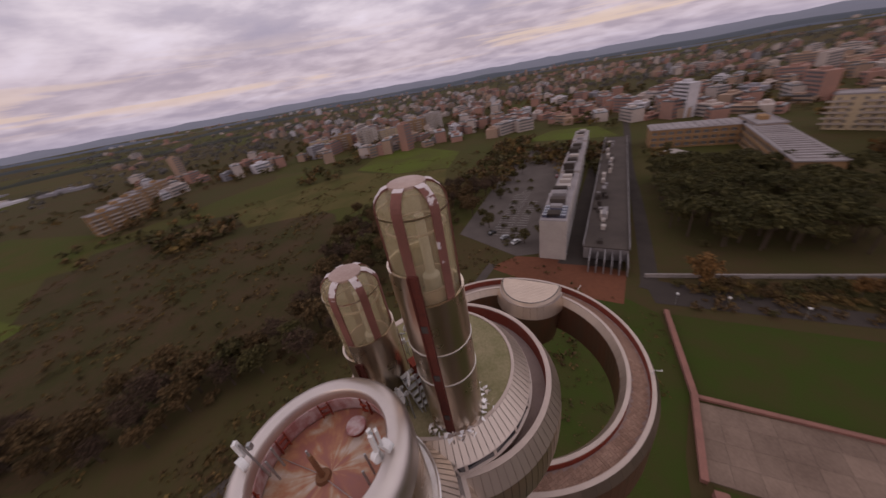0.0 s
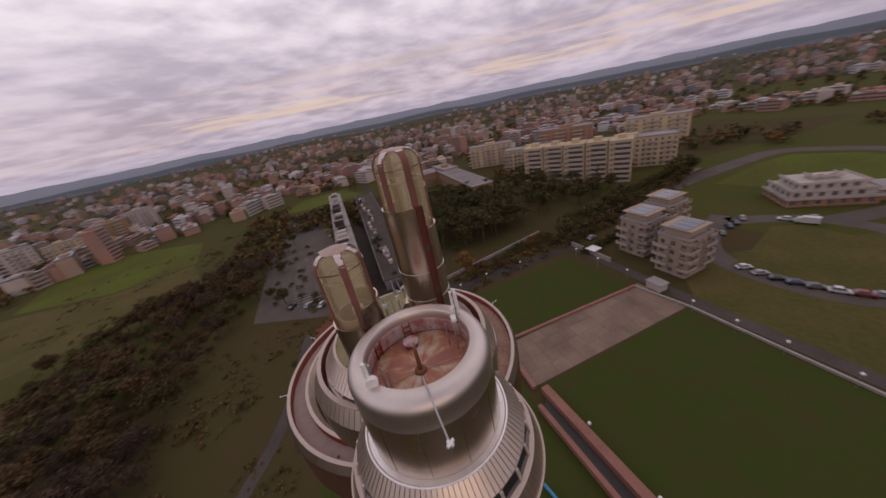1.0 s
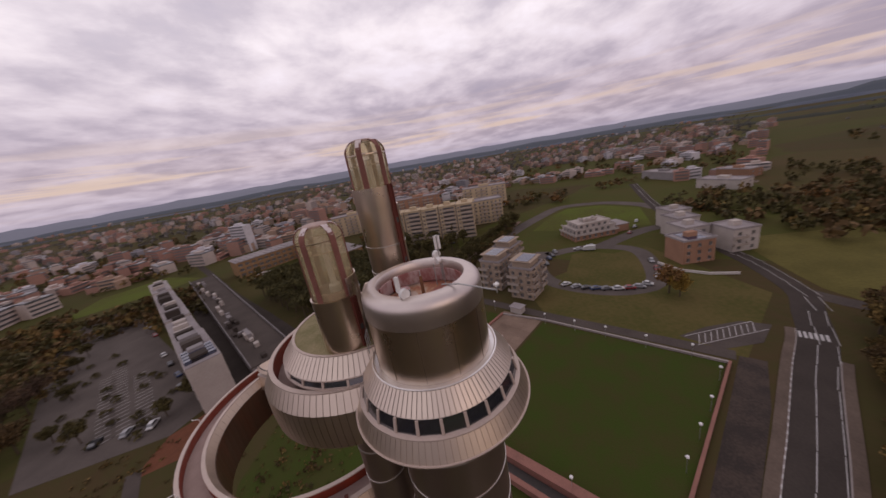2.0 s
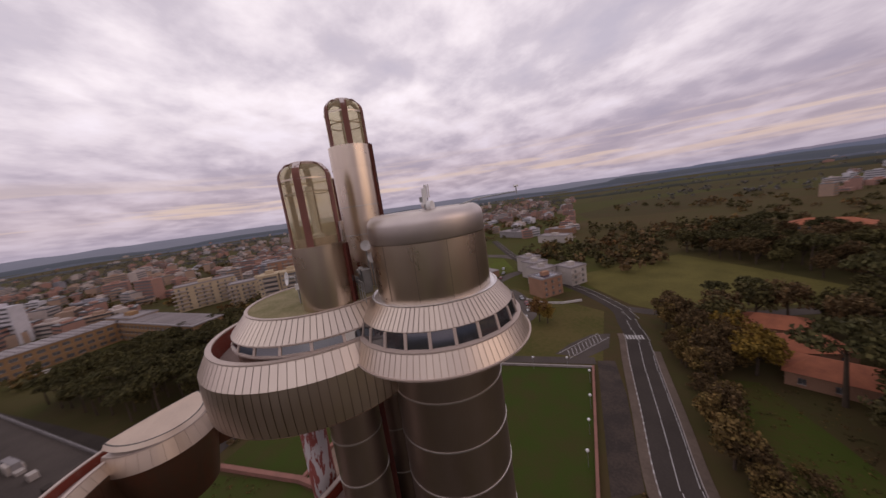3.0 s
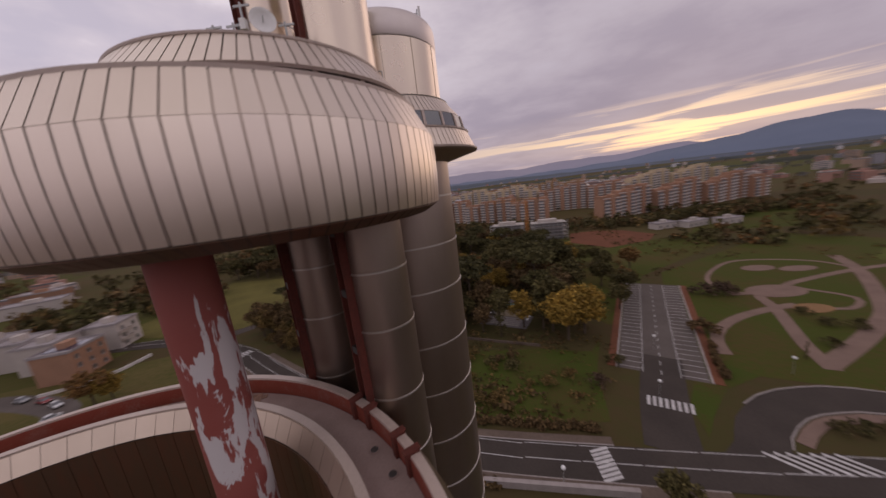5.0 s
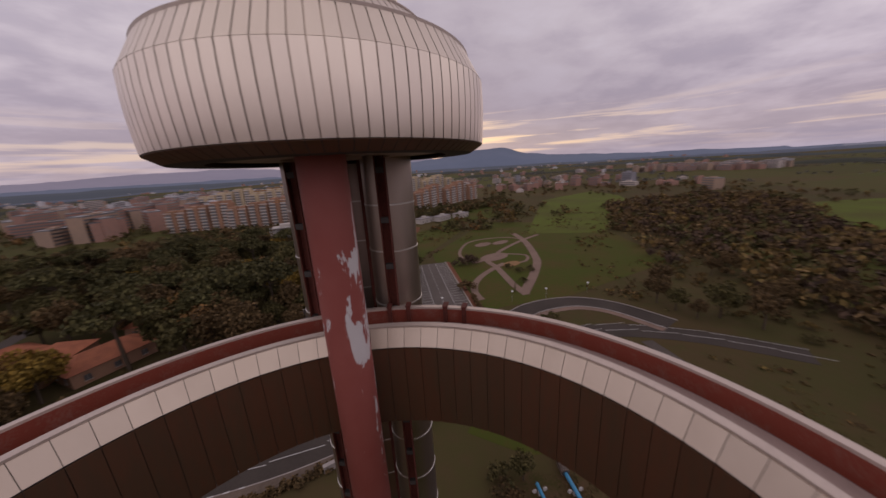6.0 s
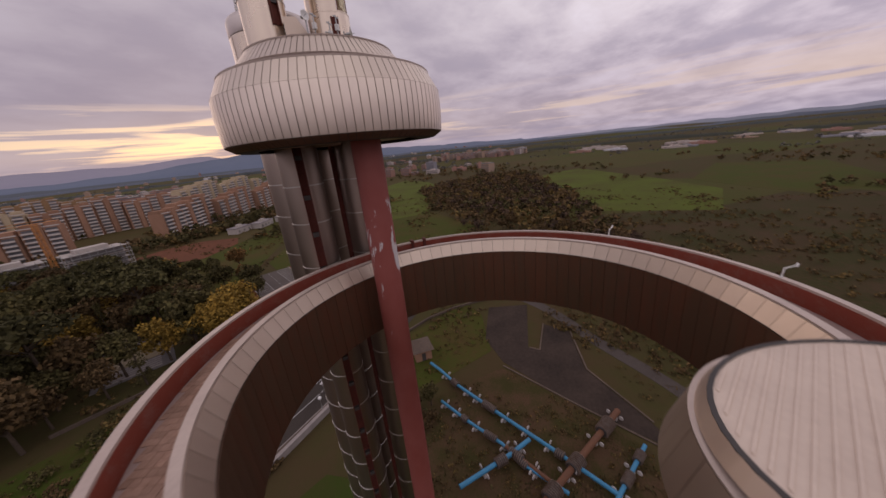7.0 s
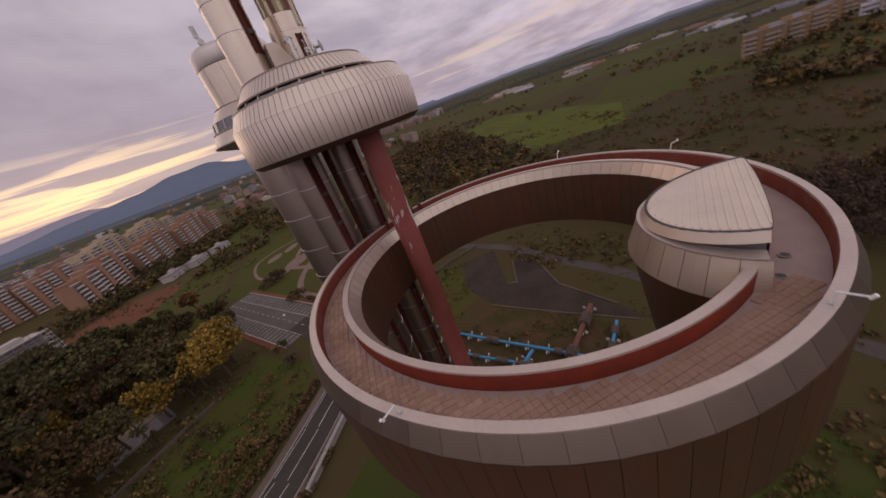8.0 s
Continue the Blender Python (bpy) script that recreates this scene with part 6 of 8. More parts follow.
def far_city():
    """Hundreds of small blocks that melt into the distance by hazed wall colours, with darker window strips, as one
    mesh a colour.
    """
    rng = random.Random(11)
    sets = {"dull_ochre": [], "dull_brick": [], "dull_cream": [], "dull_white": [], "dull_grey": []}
    strips = []
    for n in range(3116):
        az = rng.uniform(-30, 132) if n < 1350 else rng.uniform(-175, -62)
        a = radians(az)
        lo = 360 if 20 < az < 100 else 440
        if az < -60:
            lo = 520
        d = lo + (rng.random() ** 1.7) * 3000
        x, y = d * math.cos(a), d * math.sin(a)
        if n >= 1900:
            # the dense southern quarter behind the brick rows
            a, d = radians(rng.uniform(-126, -74)), rng.uniform(400, 980)
            x, y = d * math.cos(a), d * math.sin(a)
        if n >= 2130:
            # low brick and ochre houses in the near north-eastern quarters
            a, d = radians(rng.uniform(-34, 108)), 340 + 1000 * rng.random() ** 1.2
            x, y = d * math.cos(a), d * math.sin(a)
            if inside_box(x, y) or (x < 420 and -130 < y < 10) or noise.noise(Vector((x / 150, y / 150, 7))) < -0.2:
                continue
        if n >= 3000:
            # the town on the western rise and the long pale sheds beside it
            a, d = (radians(rng.uniform(181, 197)), rng.uniform(1020, 1190)) if n < 3090 else (radians(rng.uniform(136, 172)), rng.uniform(760, 1150))
            x, y = d * math.cos(a), d * math.sin(a)
        elif n < 1900 and noise.noise(Vector((x / 260, y / 260, 5))) < -0.12:
            continue
        w, dp, h = rng.uniform(9, 26), rng.uniform(8, 13), rng.choice((5, 6, 8, 9, 11, 12, 15)) * (1.9 if rng.random() < 0.04 else 1)
        if 1900 <= n < 2130:
            w, h = rng.uniform(22, 46), rng.choice((15, 18, 21, 24))
        elif 2130 <= n < 3000:
            w, h = rng.uniform(8, 20), rng.choice((6, 7, 9, 10, 12))
        elif 3000 <= n < 3090:
            w, h = rng.uniform(18, 34), rng.choice((12, 15, 18))
        elif n >= 3090:
            w, dp, h = rng.uniform(30, 75), rng.uniform(14, 24), rng.uniform(3.5, 6)
        z = gz(x, y) - 1
        m = pose(x, y, z, 0, 0, rng.choice((20, 58, 75, 110)) + rng.uniform(-14, 14))
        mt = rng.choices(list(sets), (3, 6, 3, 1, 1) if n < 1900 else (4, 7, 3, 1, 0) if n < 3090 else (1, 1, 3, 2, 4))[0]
        sets[mt].append((m, w, dp, h))
        if d < 1300 and n < 3090:
            for k in range(int(h / 3)):
                strips.append((m, w, dp, 1.6 + k * 3 + 1))
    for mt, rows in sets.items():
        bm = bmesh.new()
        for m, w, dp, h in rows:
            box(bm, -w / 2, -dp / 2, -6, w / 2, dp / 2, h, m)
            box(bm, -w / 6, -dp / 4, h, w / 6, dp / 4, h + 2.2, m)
        tagged(part("far_city_blocks", bm, M[mt]), "distant city apartment blocks with haze painted in", "buildings", kind="stuff")
    bm = bmesh.new()
    for m, w, dp, z in strips:
        box(bm, -w / 2 + 0.8, -dp / 2 - 0.12, z, w / 2 - 0.8, dp / 2 + 0.12, z + 1.3, m)
    tagged(part("far_city_windows", bm, M["pane_far"]), "dark window rows of the distant city", "windows", kind="stuff")


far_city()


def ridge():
    """Mountains on the skyline towards the sunset, and low hills round the rest, all with blue haze put into their
    colours.
    """
    M["mountain"] = material("hazed_hillside", (0.150, 0.178, 0.240), 1.0, 0, (0.130, 0.158, 0.215), 0.002, 0.6, 6, 0.0)
    M["hill"] = material("hazed_woodland", (0.080, 0.096, 0.116), 1.0, 0, (0.090, 0.102, 0.116), 0.004, 0.8, 8, 0.0)
    M["pale_mountain"] = material("hazed_pale_mountain", (0.30, 0.285, 0.345), 1.0, 0, (0.27, 0.26, 0.32), 0.002, 0.6, 6, 0.0)
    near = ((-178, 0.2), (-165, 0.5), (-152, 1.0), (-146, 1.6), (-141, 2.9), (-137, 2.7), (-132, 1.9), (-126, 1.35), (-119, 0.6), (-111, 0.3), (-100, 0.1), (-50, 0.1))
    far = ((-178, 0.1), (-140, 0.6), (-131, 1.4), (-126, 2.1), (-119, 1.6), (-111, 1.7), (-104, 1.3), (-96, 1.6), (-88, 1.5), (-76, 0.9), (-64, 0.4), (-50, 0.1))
    # low ridge added in the north as the pale band of horizon haze
    M["haze_blue"] = material("haze_blue_grey", (0.225, 0.240, 0.285), 1.0, 0, (0.20, 0.215, 0.26), 0.002, 0.6, 6, 0.0)
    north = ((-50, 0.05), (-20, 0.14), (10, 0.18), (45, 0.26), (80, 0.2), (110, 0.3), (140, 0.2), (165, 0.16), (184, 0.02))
    for name, dist, mat, scale, knots, label in (("northern_hills", 4500, "haze_blue", 1.0, north, "low blue-grey band standing for haze on the northern skyline"), ("mountain_ridge", 4150, "mountain", 1.0, near, "mountains on the skyline, hazed blue-grey"), ("far_mountain_ridge", 4550, "pale_mountain", 1.0, far, "mountains far behind the ridge, hazed pale lilac"), ("wooded_hills", 3300, "hill", 0.0, near, "dark wooded hills before the mountains")):
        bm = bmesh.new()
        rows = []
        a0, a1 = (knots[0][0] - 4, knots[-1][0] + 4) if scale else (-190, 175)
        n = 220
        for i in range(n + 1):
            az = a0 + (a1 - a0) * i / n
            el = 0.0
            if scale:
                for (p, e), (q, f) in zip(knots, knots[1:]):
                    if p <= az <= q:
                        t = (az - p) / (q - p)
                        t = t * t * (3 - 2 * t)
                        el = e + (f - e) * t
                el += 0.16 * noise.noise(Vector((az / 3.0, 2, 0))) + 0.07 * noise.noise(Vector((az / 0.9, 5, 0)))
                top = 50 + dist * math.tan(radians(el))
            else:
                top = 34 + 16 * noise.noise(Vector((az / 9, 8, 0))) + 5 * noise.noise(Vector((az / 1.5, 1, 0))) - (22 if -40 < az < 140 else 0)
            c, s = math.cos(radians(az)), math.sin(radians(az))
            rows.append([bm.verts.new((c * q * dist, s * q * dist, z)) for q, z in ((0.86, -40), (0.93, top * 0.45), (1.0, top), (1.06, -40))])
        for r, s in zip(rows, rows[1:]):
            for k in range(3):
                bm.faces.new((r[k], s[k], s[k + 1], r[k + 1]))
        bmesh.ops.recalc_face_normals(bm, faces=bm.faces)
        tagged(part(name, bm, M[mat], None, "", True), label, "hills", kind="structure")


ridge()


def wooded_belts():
    """Low wooded rises that close the plain; haze is painted into their tones, bluer the farther they stand."""
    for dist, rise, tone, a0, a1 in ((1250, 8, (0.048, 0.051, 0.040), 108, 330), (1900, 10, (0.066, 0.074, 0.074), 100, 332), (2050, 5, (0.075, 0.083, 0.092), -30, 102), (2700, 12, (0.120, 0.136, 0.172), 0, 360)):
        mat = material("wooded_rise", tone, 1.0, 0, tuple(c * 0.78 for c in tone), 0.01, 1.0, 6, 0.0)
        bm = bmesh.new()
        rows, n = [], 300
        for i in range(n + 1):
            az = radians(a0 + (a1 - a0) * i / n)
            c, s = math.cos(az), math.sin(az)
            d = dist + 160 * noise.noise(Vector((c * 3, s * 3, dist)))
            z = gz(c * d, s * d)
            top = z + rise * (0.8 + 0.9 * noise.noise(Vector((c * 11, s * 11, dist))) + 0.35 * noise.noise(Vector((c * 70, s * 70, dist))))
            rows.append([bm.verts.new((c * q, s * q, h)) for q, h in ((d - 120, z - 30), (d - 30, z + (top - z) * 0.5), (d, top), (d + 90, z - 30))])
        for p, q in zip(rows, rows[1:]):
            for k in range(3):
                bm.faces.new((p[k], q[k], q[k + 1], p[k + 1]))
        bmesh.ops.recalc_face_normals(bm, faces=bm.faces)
        tagged(part("wooded_rise", bm, mat, None, "", True), "low wooded rise with blue haze in its colour", "hills", kind="structure")


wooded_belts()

# ---------------------------------------------------------------- trees and scrub
def foliage(name, base, other, vary=0.18):
    m = material(name, base, 0.9, 0, other, 0.35, 1.0, 6, 0.0, vary=vary, spec=0.2)
    nd, ln = m.node_tree.nodes, m.node_tree.links
    geo = nd.new("ShaderNodeNewGeometry")
    hs = nd.new("ShaderNodeHueSaturation")
    mr = nd.new("ShaderNodeMapRange")
    mr.inputs["To Min"].default_value, mr.inputs["To Max"].default_value = 0.5, 1.6
    ln.new(geo.outputs["Random Per Island"], mr.inputs["Value"])
    bs = nd["Principled BSDF"]
    src = bs.inputs["Base Color"].links[0].from_socket
    ln.new(mr.outputs[0], hs.inputs["Value"])
    ln.new(src, hs.inputs["Color"])
    ln.new(hs.outputs[0], bs.inputs["Base Color"])
    return m


M["bark"] = material("grey_brown_bark", (0.10, 0.075, 0.055), 0.95, 0, (0.06, 0.045, 0.035), 2, 0.8, 6, 0.4)
M["leaf_green"] = foliage("dark_green_leaves", (0.058, 0.053, 0.0185), (0.084, 0.066, 0.025))
M["leaf_pine"] = foliage("pine_needles", (0.047, 0.046, 0.018), (0.074, 0.062, 0.023))
M["leaf_brown"] = foliage("brown_autumn_leaves", (0.1, 0.06, 0.026), (0.074, 0.05, 0.022))
M["leaf_gold"] = foliage("golden_autumn_leaves", (0.235, 0.138, 0.024), (0.165, 0.112, 0.024))
M["leaf_rust"] = foliage("rust_autumn_leaves", (0.17, 0.085, 0.028), (0.13, 0.075, 0.028))
M["leaf_olive"] = foliage("olive_scrub_leaves", (0.112, 0.082, 0.024), (0.132, 0.078, 0.03))
# leaf colour with distance haze mixed in, for the farthest clumps
M["leaf_hazed"] = foliage("haze_greyed_leaves", (0.128, 0.128, 0.118), (0.152, 0.136, 0.128))
M["twig"] = foliage("bare_twigs", (0.078, 0.048, 0.031), (0.056, 0.036, 0.024))


def leaf_cloud(rng, centres, per, spread, size, flat=1.0):
    """Leaf tufts: small tilted quads about each centre. Returns vertices and faces."""
    C = np.repeat(np.array(centres, float), per, 0)
    n = len(C)
    off = rng.normal(size=(n, 3))
    off /= np.linalg.norm(off, axis=1)[:, None] + 1e-9
    off *= (rng.random(n) ** 0.4)[:, None] * spread
    off[:, 2] *= flat
    P0 = C + off
    d = rng.normal(size=(n, 3)) + off * 0.6 / max(spread, 0.1)
    d[:, 2] += 0.5
    d /= np.linalg.norm(d, axis=1)[:, None]
    t = np.cross(d, rng.normal(size=(n, 3)))
    t /= np.linalg.norm(t, axis=1)[:, None] + 1e-9
    b = np.cross(d, t)
    s = (size * (0.6 + 0.8 * rng.random(n)))[:, None]
    w = s * (0.55 + 0.4 * rng.random(n))[:, None]
    V = np.stack([P0 - t * s, P0 + b * w - d * s * 0.12, P0 + t * s, P0 - b * w + d * s * 0.1], 1).reshape(-1, 3)
    return V, np.arange(4 * n).reshape(-1, 4)


def leaf_mesh(name, V, Fc, mat):
    me = bpy.data.meshes.new(name)
    me.from_pydata([tuple(v) for v in V.round(3).tolist()], [], Fc.tolist())
    me.materials.append(mat)
    return me


def crown_centres(rng, kind):
    out = []
    if kind == "pine":
        for i in range(34):
            a, r = rng.random() * 6.283, math.sqrt(rng.random())
            out.append((4.3 * r * math.cos(a), 4.3 * r * math.sin(a), 8.6 + 1.5 * (1 - r * r) + 0.5 * rng.normal() * 0.6))
    elif kind == "bush":
        for i in range(12):
            a, r = rng.random() * 6.283, math.sqrt(rng.random())
            out.append((1.7 * r * math.cos(a), 1.7 * r * math.sin(a), 0.7 + 0.9 * (1 - r) + 0.3 * rng.random()))
    elif kind == "cypress":
        for i in range(26):
            z = 0.8 + 10 * rng.random()
            r = (1 - z / 12.5) * 1.0
            a = rng.random() * 6.283
            out.append((r * math.cos(a), r * math.sin(a), z))
    else:
        for i in range(30):
            v = rng.normal(size=3)
            v /= np.linalg.norm(v)
            r = rng.random() ** 0.35
            out.append((2.9 * r * v[0], 2.9 * r * v[1], 5.4 + 2.7 * r * v[2] * (1.0 if v[2] > 0 else 0.75)))
    return out


def trunk_bm(kind, rng):
    bm = bmesh.new()
    if kind == "pine":
        rod(bm, (0, 0, -0.3), (0.2, 0.1, 4.2), 0.30, 7, 0.23)
        rod(bm, (0.2, 0.1, 4.15), (0.1, 0.2, 8.0), 0.23, 7, 0.14)
        for i in range(6):
            a = i * 1.05 + rng.random()
            rod(bm, (0.15, 0.15, 6.0 + 0.25 * i), (2.9 * math.cos(a), 2.9 * math.sin(a), 8.6), 0.10, 5, 0.04)
    elif kind == "bush":
        for i in range(4):
            a = i * 1.57
            rod(bm, (0, 0, -0.2), (0.9 * math.cos(a), 0.9 * math.sin(a), 1.1), 0.05, 4, 0.02)
    elif kind == "cypress":
        rod(bm, (0, 0, -0.3), (0, 0, 9), 0.18, 6, 0.05)
    else:
        rod(bm, (0, 0, -0.3), (0.1, 0, 2.6), 0.24, 7, 0.18)
        rod(bm, (0.1, 0, 2.55), (0.0, 0.2, 6.0), 0.18, 6, 0.06)
        for i in range(6):
            a = i * 1.05 + rng.random()
            rod(bm, (0.1, 0.02, 2.5 + 0.3 * i), (2.0 * math.cos(a), 2.0 * math.sin(a), 5.0 + 0.5 * rng.random()), 0.09, 5, 0.03)
    return bm


TREES = {}
KINDS = {"umbrella_pine": ("pine", "leaf_pine", 44, 1.25, 0.30, 0.55), "green_tree": ("broad", "leaf_green", 44, 1.15, 0.29, 0.9), "brown_tree": ("broad", "leaf_brown", 44, 1.15, 0.26, 0.9), "golden_tree": ("broad", "leaf_gold", 80, 1.3, 0.25, 0.9), "rust_tree": ("broad", "leaf_rust", 44, 1.15, 0.27, 0.9), "bare_tree": ("broad", "twig", 46, 1.15, 0.19, 1.0), "shrub": ("bush", "leaf_olive", 26, 0.75, 0.20, 0.8), "bare_shrub": ("bush", "twig", 30, 0.75, 0.17, 0.8), "brown_shrub": ("bush", "leaf_brown", 26, 0.75, 0.20, 0.8), "dark_shrub": ("bush", "leaf_green", 26, 0.75, 0.20, 0.8), "cypress": ("cypress", "leaf_green", 26, 0.6, 0.18, 1.2), "yellow_green_tree": ("broad", "leaf_olive", 44, 1.15, 0.27, 0.9)}
LABELS = {"umbrella_pine": "umbrella pine with a broad dark flat crown", "green_tree": "dark green broadleaf tree with dense crown", "brown_tree": "brown autumn tree thinning its leaves", "golden_tree": "golden autumn tree in full leaf", "rust_tree": "rust-coloured autumn tree with round crown", "bare_tree": "almost bare grey-brown autumn tree", "shrub": "olive green scrub bush in grass", "bare_shrub": "broad bare grey-brown bush", "brown_shrub": "low brown scrub bush in autumn", "dark_shrub": "dark green rounded evergreen bush", "cypress": "slim dark green upright cypress", "yellow_green_tree": "olive-yellow young tree in a roadside thicket"}
PLANTED = []


def tree_meshes(kind):
    if kind not in TREES:
        shape, mat, per, spread, size, flat = KINDS[kind]
        TREES[kind] = []
        for v in range(3):
            rng = np.random.default_rng(100 * v + len(kind) * 7)
            V0, F0 = leaf_cloud(rng, crown_centres(rng, shape), per, spread, size, flat)
            TREES[kind].append((mesh_from(trunk_bm(shape, rng), "trunk", M["bark"]), leaf_mesh("crown", V0, F0, M[mat])))
    return TREES[kind]


def plant(kind, x, y, s=1.0, turn=0.0, v=0):
    trunk, crown = tree_meshes(kind)[v % 3]
    ob = new(kind)
    ob.empty_display_size = 0.3
    ob.matrix_basis = pose(x, y, gz(x, y), 0, 0, turn) @ Matrix.Diagonal((s, s, s, 1))
    tagged(ob, LABELS[kind], "bush" if "shrub" in kind else "tree", kind.replace("_", " ") + " group")
    piece("trunk", trunk, ob)
    piece("crown", crown, ob)
    PLANTED.append((x, y))


def inside(p, poly):
    hit = False
    for (x0, y0), (x1, y1) in zip(poly, poly[1:] + poly[:1]):
        if (y0 > p[1]) != (y1 > p[1]) and p[0] < (x1 - x0) * (p[1] - y0) / (y1 - y0) + x0:
            hit = not hit
    return hit


def near_road(x, y, d=6.5):
    return any(abs(x - p[0]) < d and abs(y - p[1]) < d for line in (SOUTH, STREET, LOOP, NROAD, EASTLOOP, JUNCTION) for p in line)


CLEARINGS = ([(-16, -92), (-26, -97), (-36, -86), (-31, -69), (-21, -71)], [(36, -82), (56, -96), (60, -116), (44, -116), (24, -102), (20, -90), (28, -80)], [(150, -96), (150, -180), (100, -176), (55, -170), (60, -140), (70, -110), (84, -92)])


def scatter(seed, poly, n, kinds, s0, s1, apart=3.0):
    rng = random.Random(seed)
    xs, ys = [p[0] for p in poly], [p[1] for p in poly]
    done, put = 0, []
    for _ in range(n * 12):
        if done >= n:
            break
        p = (rng.uniform(min(xs), max(xs)), rng.uniform(min(ys), max(ys)))
        if not inside(p, poly) or any(inside(p, c) for c in CLEARINGS) or near_road(*p) or any((p[0] - q[0]) ** 2 + (p[1] - q[1]) ** 2 < apart * apart for q in put):
            continue
        put.append(p)
        plant(rng.choices([k for k, _ in kinds], [w for _, w in kinds])[0], p[0], p[1], rng.uniform(s0, s1), rng.uniform(0, 360), rng.randrange(3))
        done += 1


scatter(1, [(84, 92), (122, 152), (150, 130), (150, 98), (128, 74), (100, 76)], 90, [("umbrella_pine", 8), ("green_tree", 1)], 1.0, 1.45, 5.6)
scatter(19, [(84, 88), (100, 74), (122, 62), (150, 80), (170, 96), (176, 112), (152, 132), (152, 98), (128, 76), (104, 78)], 42, [("umbrella_pine", 6), ("green_tree", 2), ("dark_shrub", 2)], 0.9, 1.3, 5.0)
scatter(2, [(14, -74), (0, -68), (-30, -60), (-46, -72), (-60, -112), (-52, -180), (0, -200), (30, -130), (20, -95)], 150, [("umbrella_pine", 4), ("green_tree", 5), ("brown_tree", 4), ("golden_tree", 1), ("rust_tree", 0.5), ("cypress", 0.5)], 1.1, 1.9, 5.4)
scatter(3, [(14, -76), (40, -80), (60, -92), (62, -120), (54, -170), (100, -178), (152, -184), (150, -230), (60, -250), (0, -210), (16, -130)], 135, [("umbrella_pine", 3), ("green_tree", 5), ("brown_tree", 6), ("rust_tree", 0.6), ("golden_tree", 0.6)], 1.2, 2.0, 7.0)
scatter(4, [(46, -72), (62, -84), (76, -90), (64, -104), (44, -82), (36, -80)], 34, [("brown_tree", 4), ("shrub", 3), ("golden_tree", 1.4), ("rust_tree", 1), ("green_tree", 3)], 1.0, 1.6, 3.2)
scatter(5, [(12, -46), (22, -56), (2, -60), (-24, -53), (-36, -44), (-8, -34)], 34, [("shrub", 4), ("brown_shrub", 3), ("dark_shrub", 1.5)], 0.5, 1.3, 2.2)
scatter(6, [(-115, 46), (-78, 47), (-52, 64), (-30, 68), (-20, 100), (0, 130), (14, 136), (44, 175), (20, 190), (-10, 188), (-45, 180), (-52, 130), (-46, 95), (-60, 76), (-93, 70), (-122, 62)], 180, [("brown_tree", 6), ("bare_tree", 4), ("green_tree", 1.2), ("brown_shrub", 3)], 0.8, 1.4, 4.2)
scatter(18, [(74, -84), (52, -69), (35, -58), (22, -49), (6, -39), (12, -47), (24, -57), (42, -72), (60, -85)], 74, [("shrub", 3), ("brown_shrub", 3), ("yellow_green_tree", 3.4), ("golden_tree", 0.3), ("brown_tree", 1.5)], 0.75, 1.3, 2.0)
scatter(7, [(64, 70), (118, 50), (112, 42), (60, 66)], 60, [("shrub", 3), ("brown_shrub", 3), ("dark_shrub", 2), ("rust_tree", 0.3)], 0.7, 1.4, 2.2)
scatter(8, [(110, 34), (222, -2), (222, 6), (112, 44)], 80, [("dark_shrub", 5), ("green_tree", 2), ("brown_shrub", 1.5), ("shrub", 2)], 0.9, 1.5, 2.8)
scatter(9, [(176, 96), (192, 92), (192, 36), (176, 34), (150, 46), (140, 66)], 24, [("green_tree", 4), ("cypress", 2), ("golden_tree", 0.8), ("umbrella_pine", 1)], 0.9, 1.5, 5)
scatter(12, [(16, 130), (32, 104), (44, 102), (62, 140), (70, 200), (56, 196)], 34, [("dark_shrub", 3), ("green_tree", 1)], 0.7, 1.0, 5)
scatter(13, [(-60, -62), (-94, -112), (-88, -124), (-60, -150), (-46, -112)], 16, [("green_tree", 2), ("rust_tree", 1), ("shrub", 2)], 1.0, 1.5, 6)
scatter(15, [(-72, -12), (-150, -6), (-170, 40), (-110, 40), (-80, 8)], 40, [("shrub", 3), ("dark_shrub", 2), ("brown_tree", 1.5), ("green_tree", 1)], 0.7, 1.3, 5)
scatter(16, [(-66, -24), (-78, -25), (-74, -17), (-60, -18)], 9, [("dark_shrub", 2), ("green_tree", 1)], 0.7, 1.2, 3)
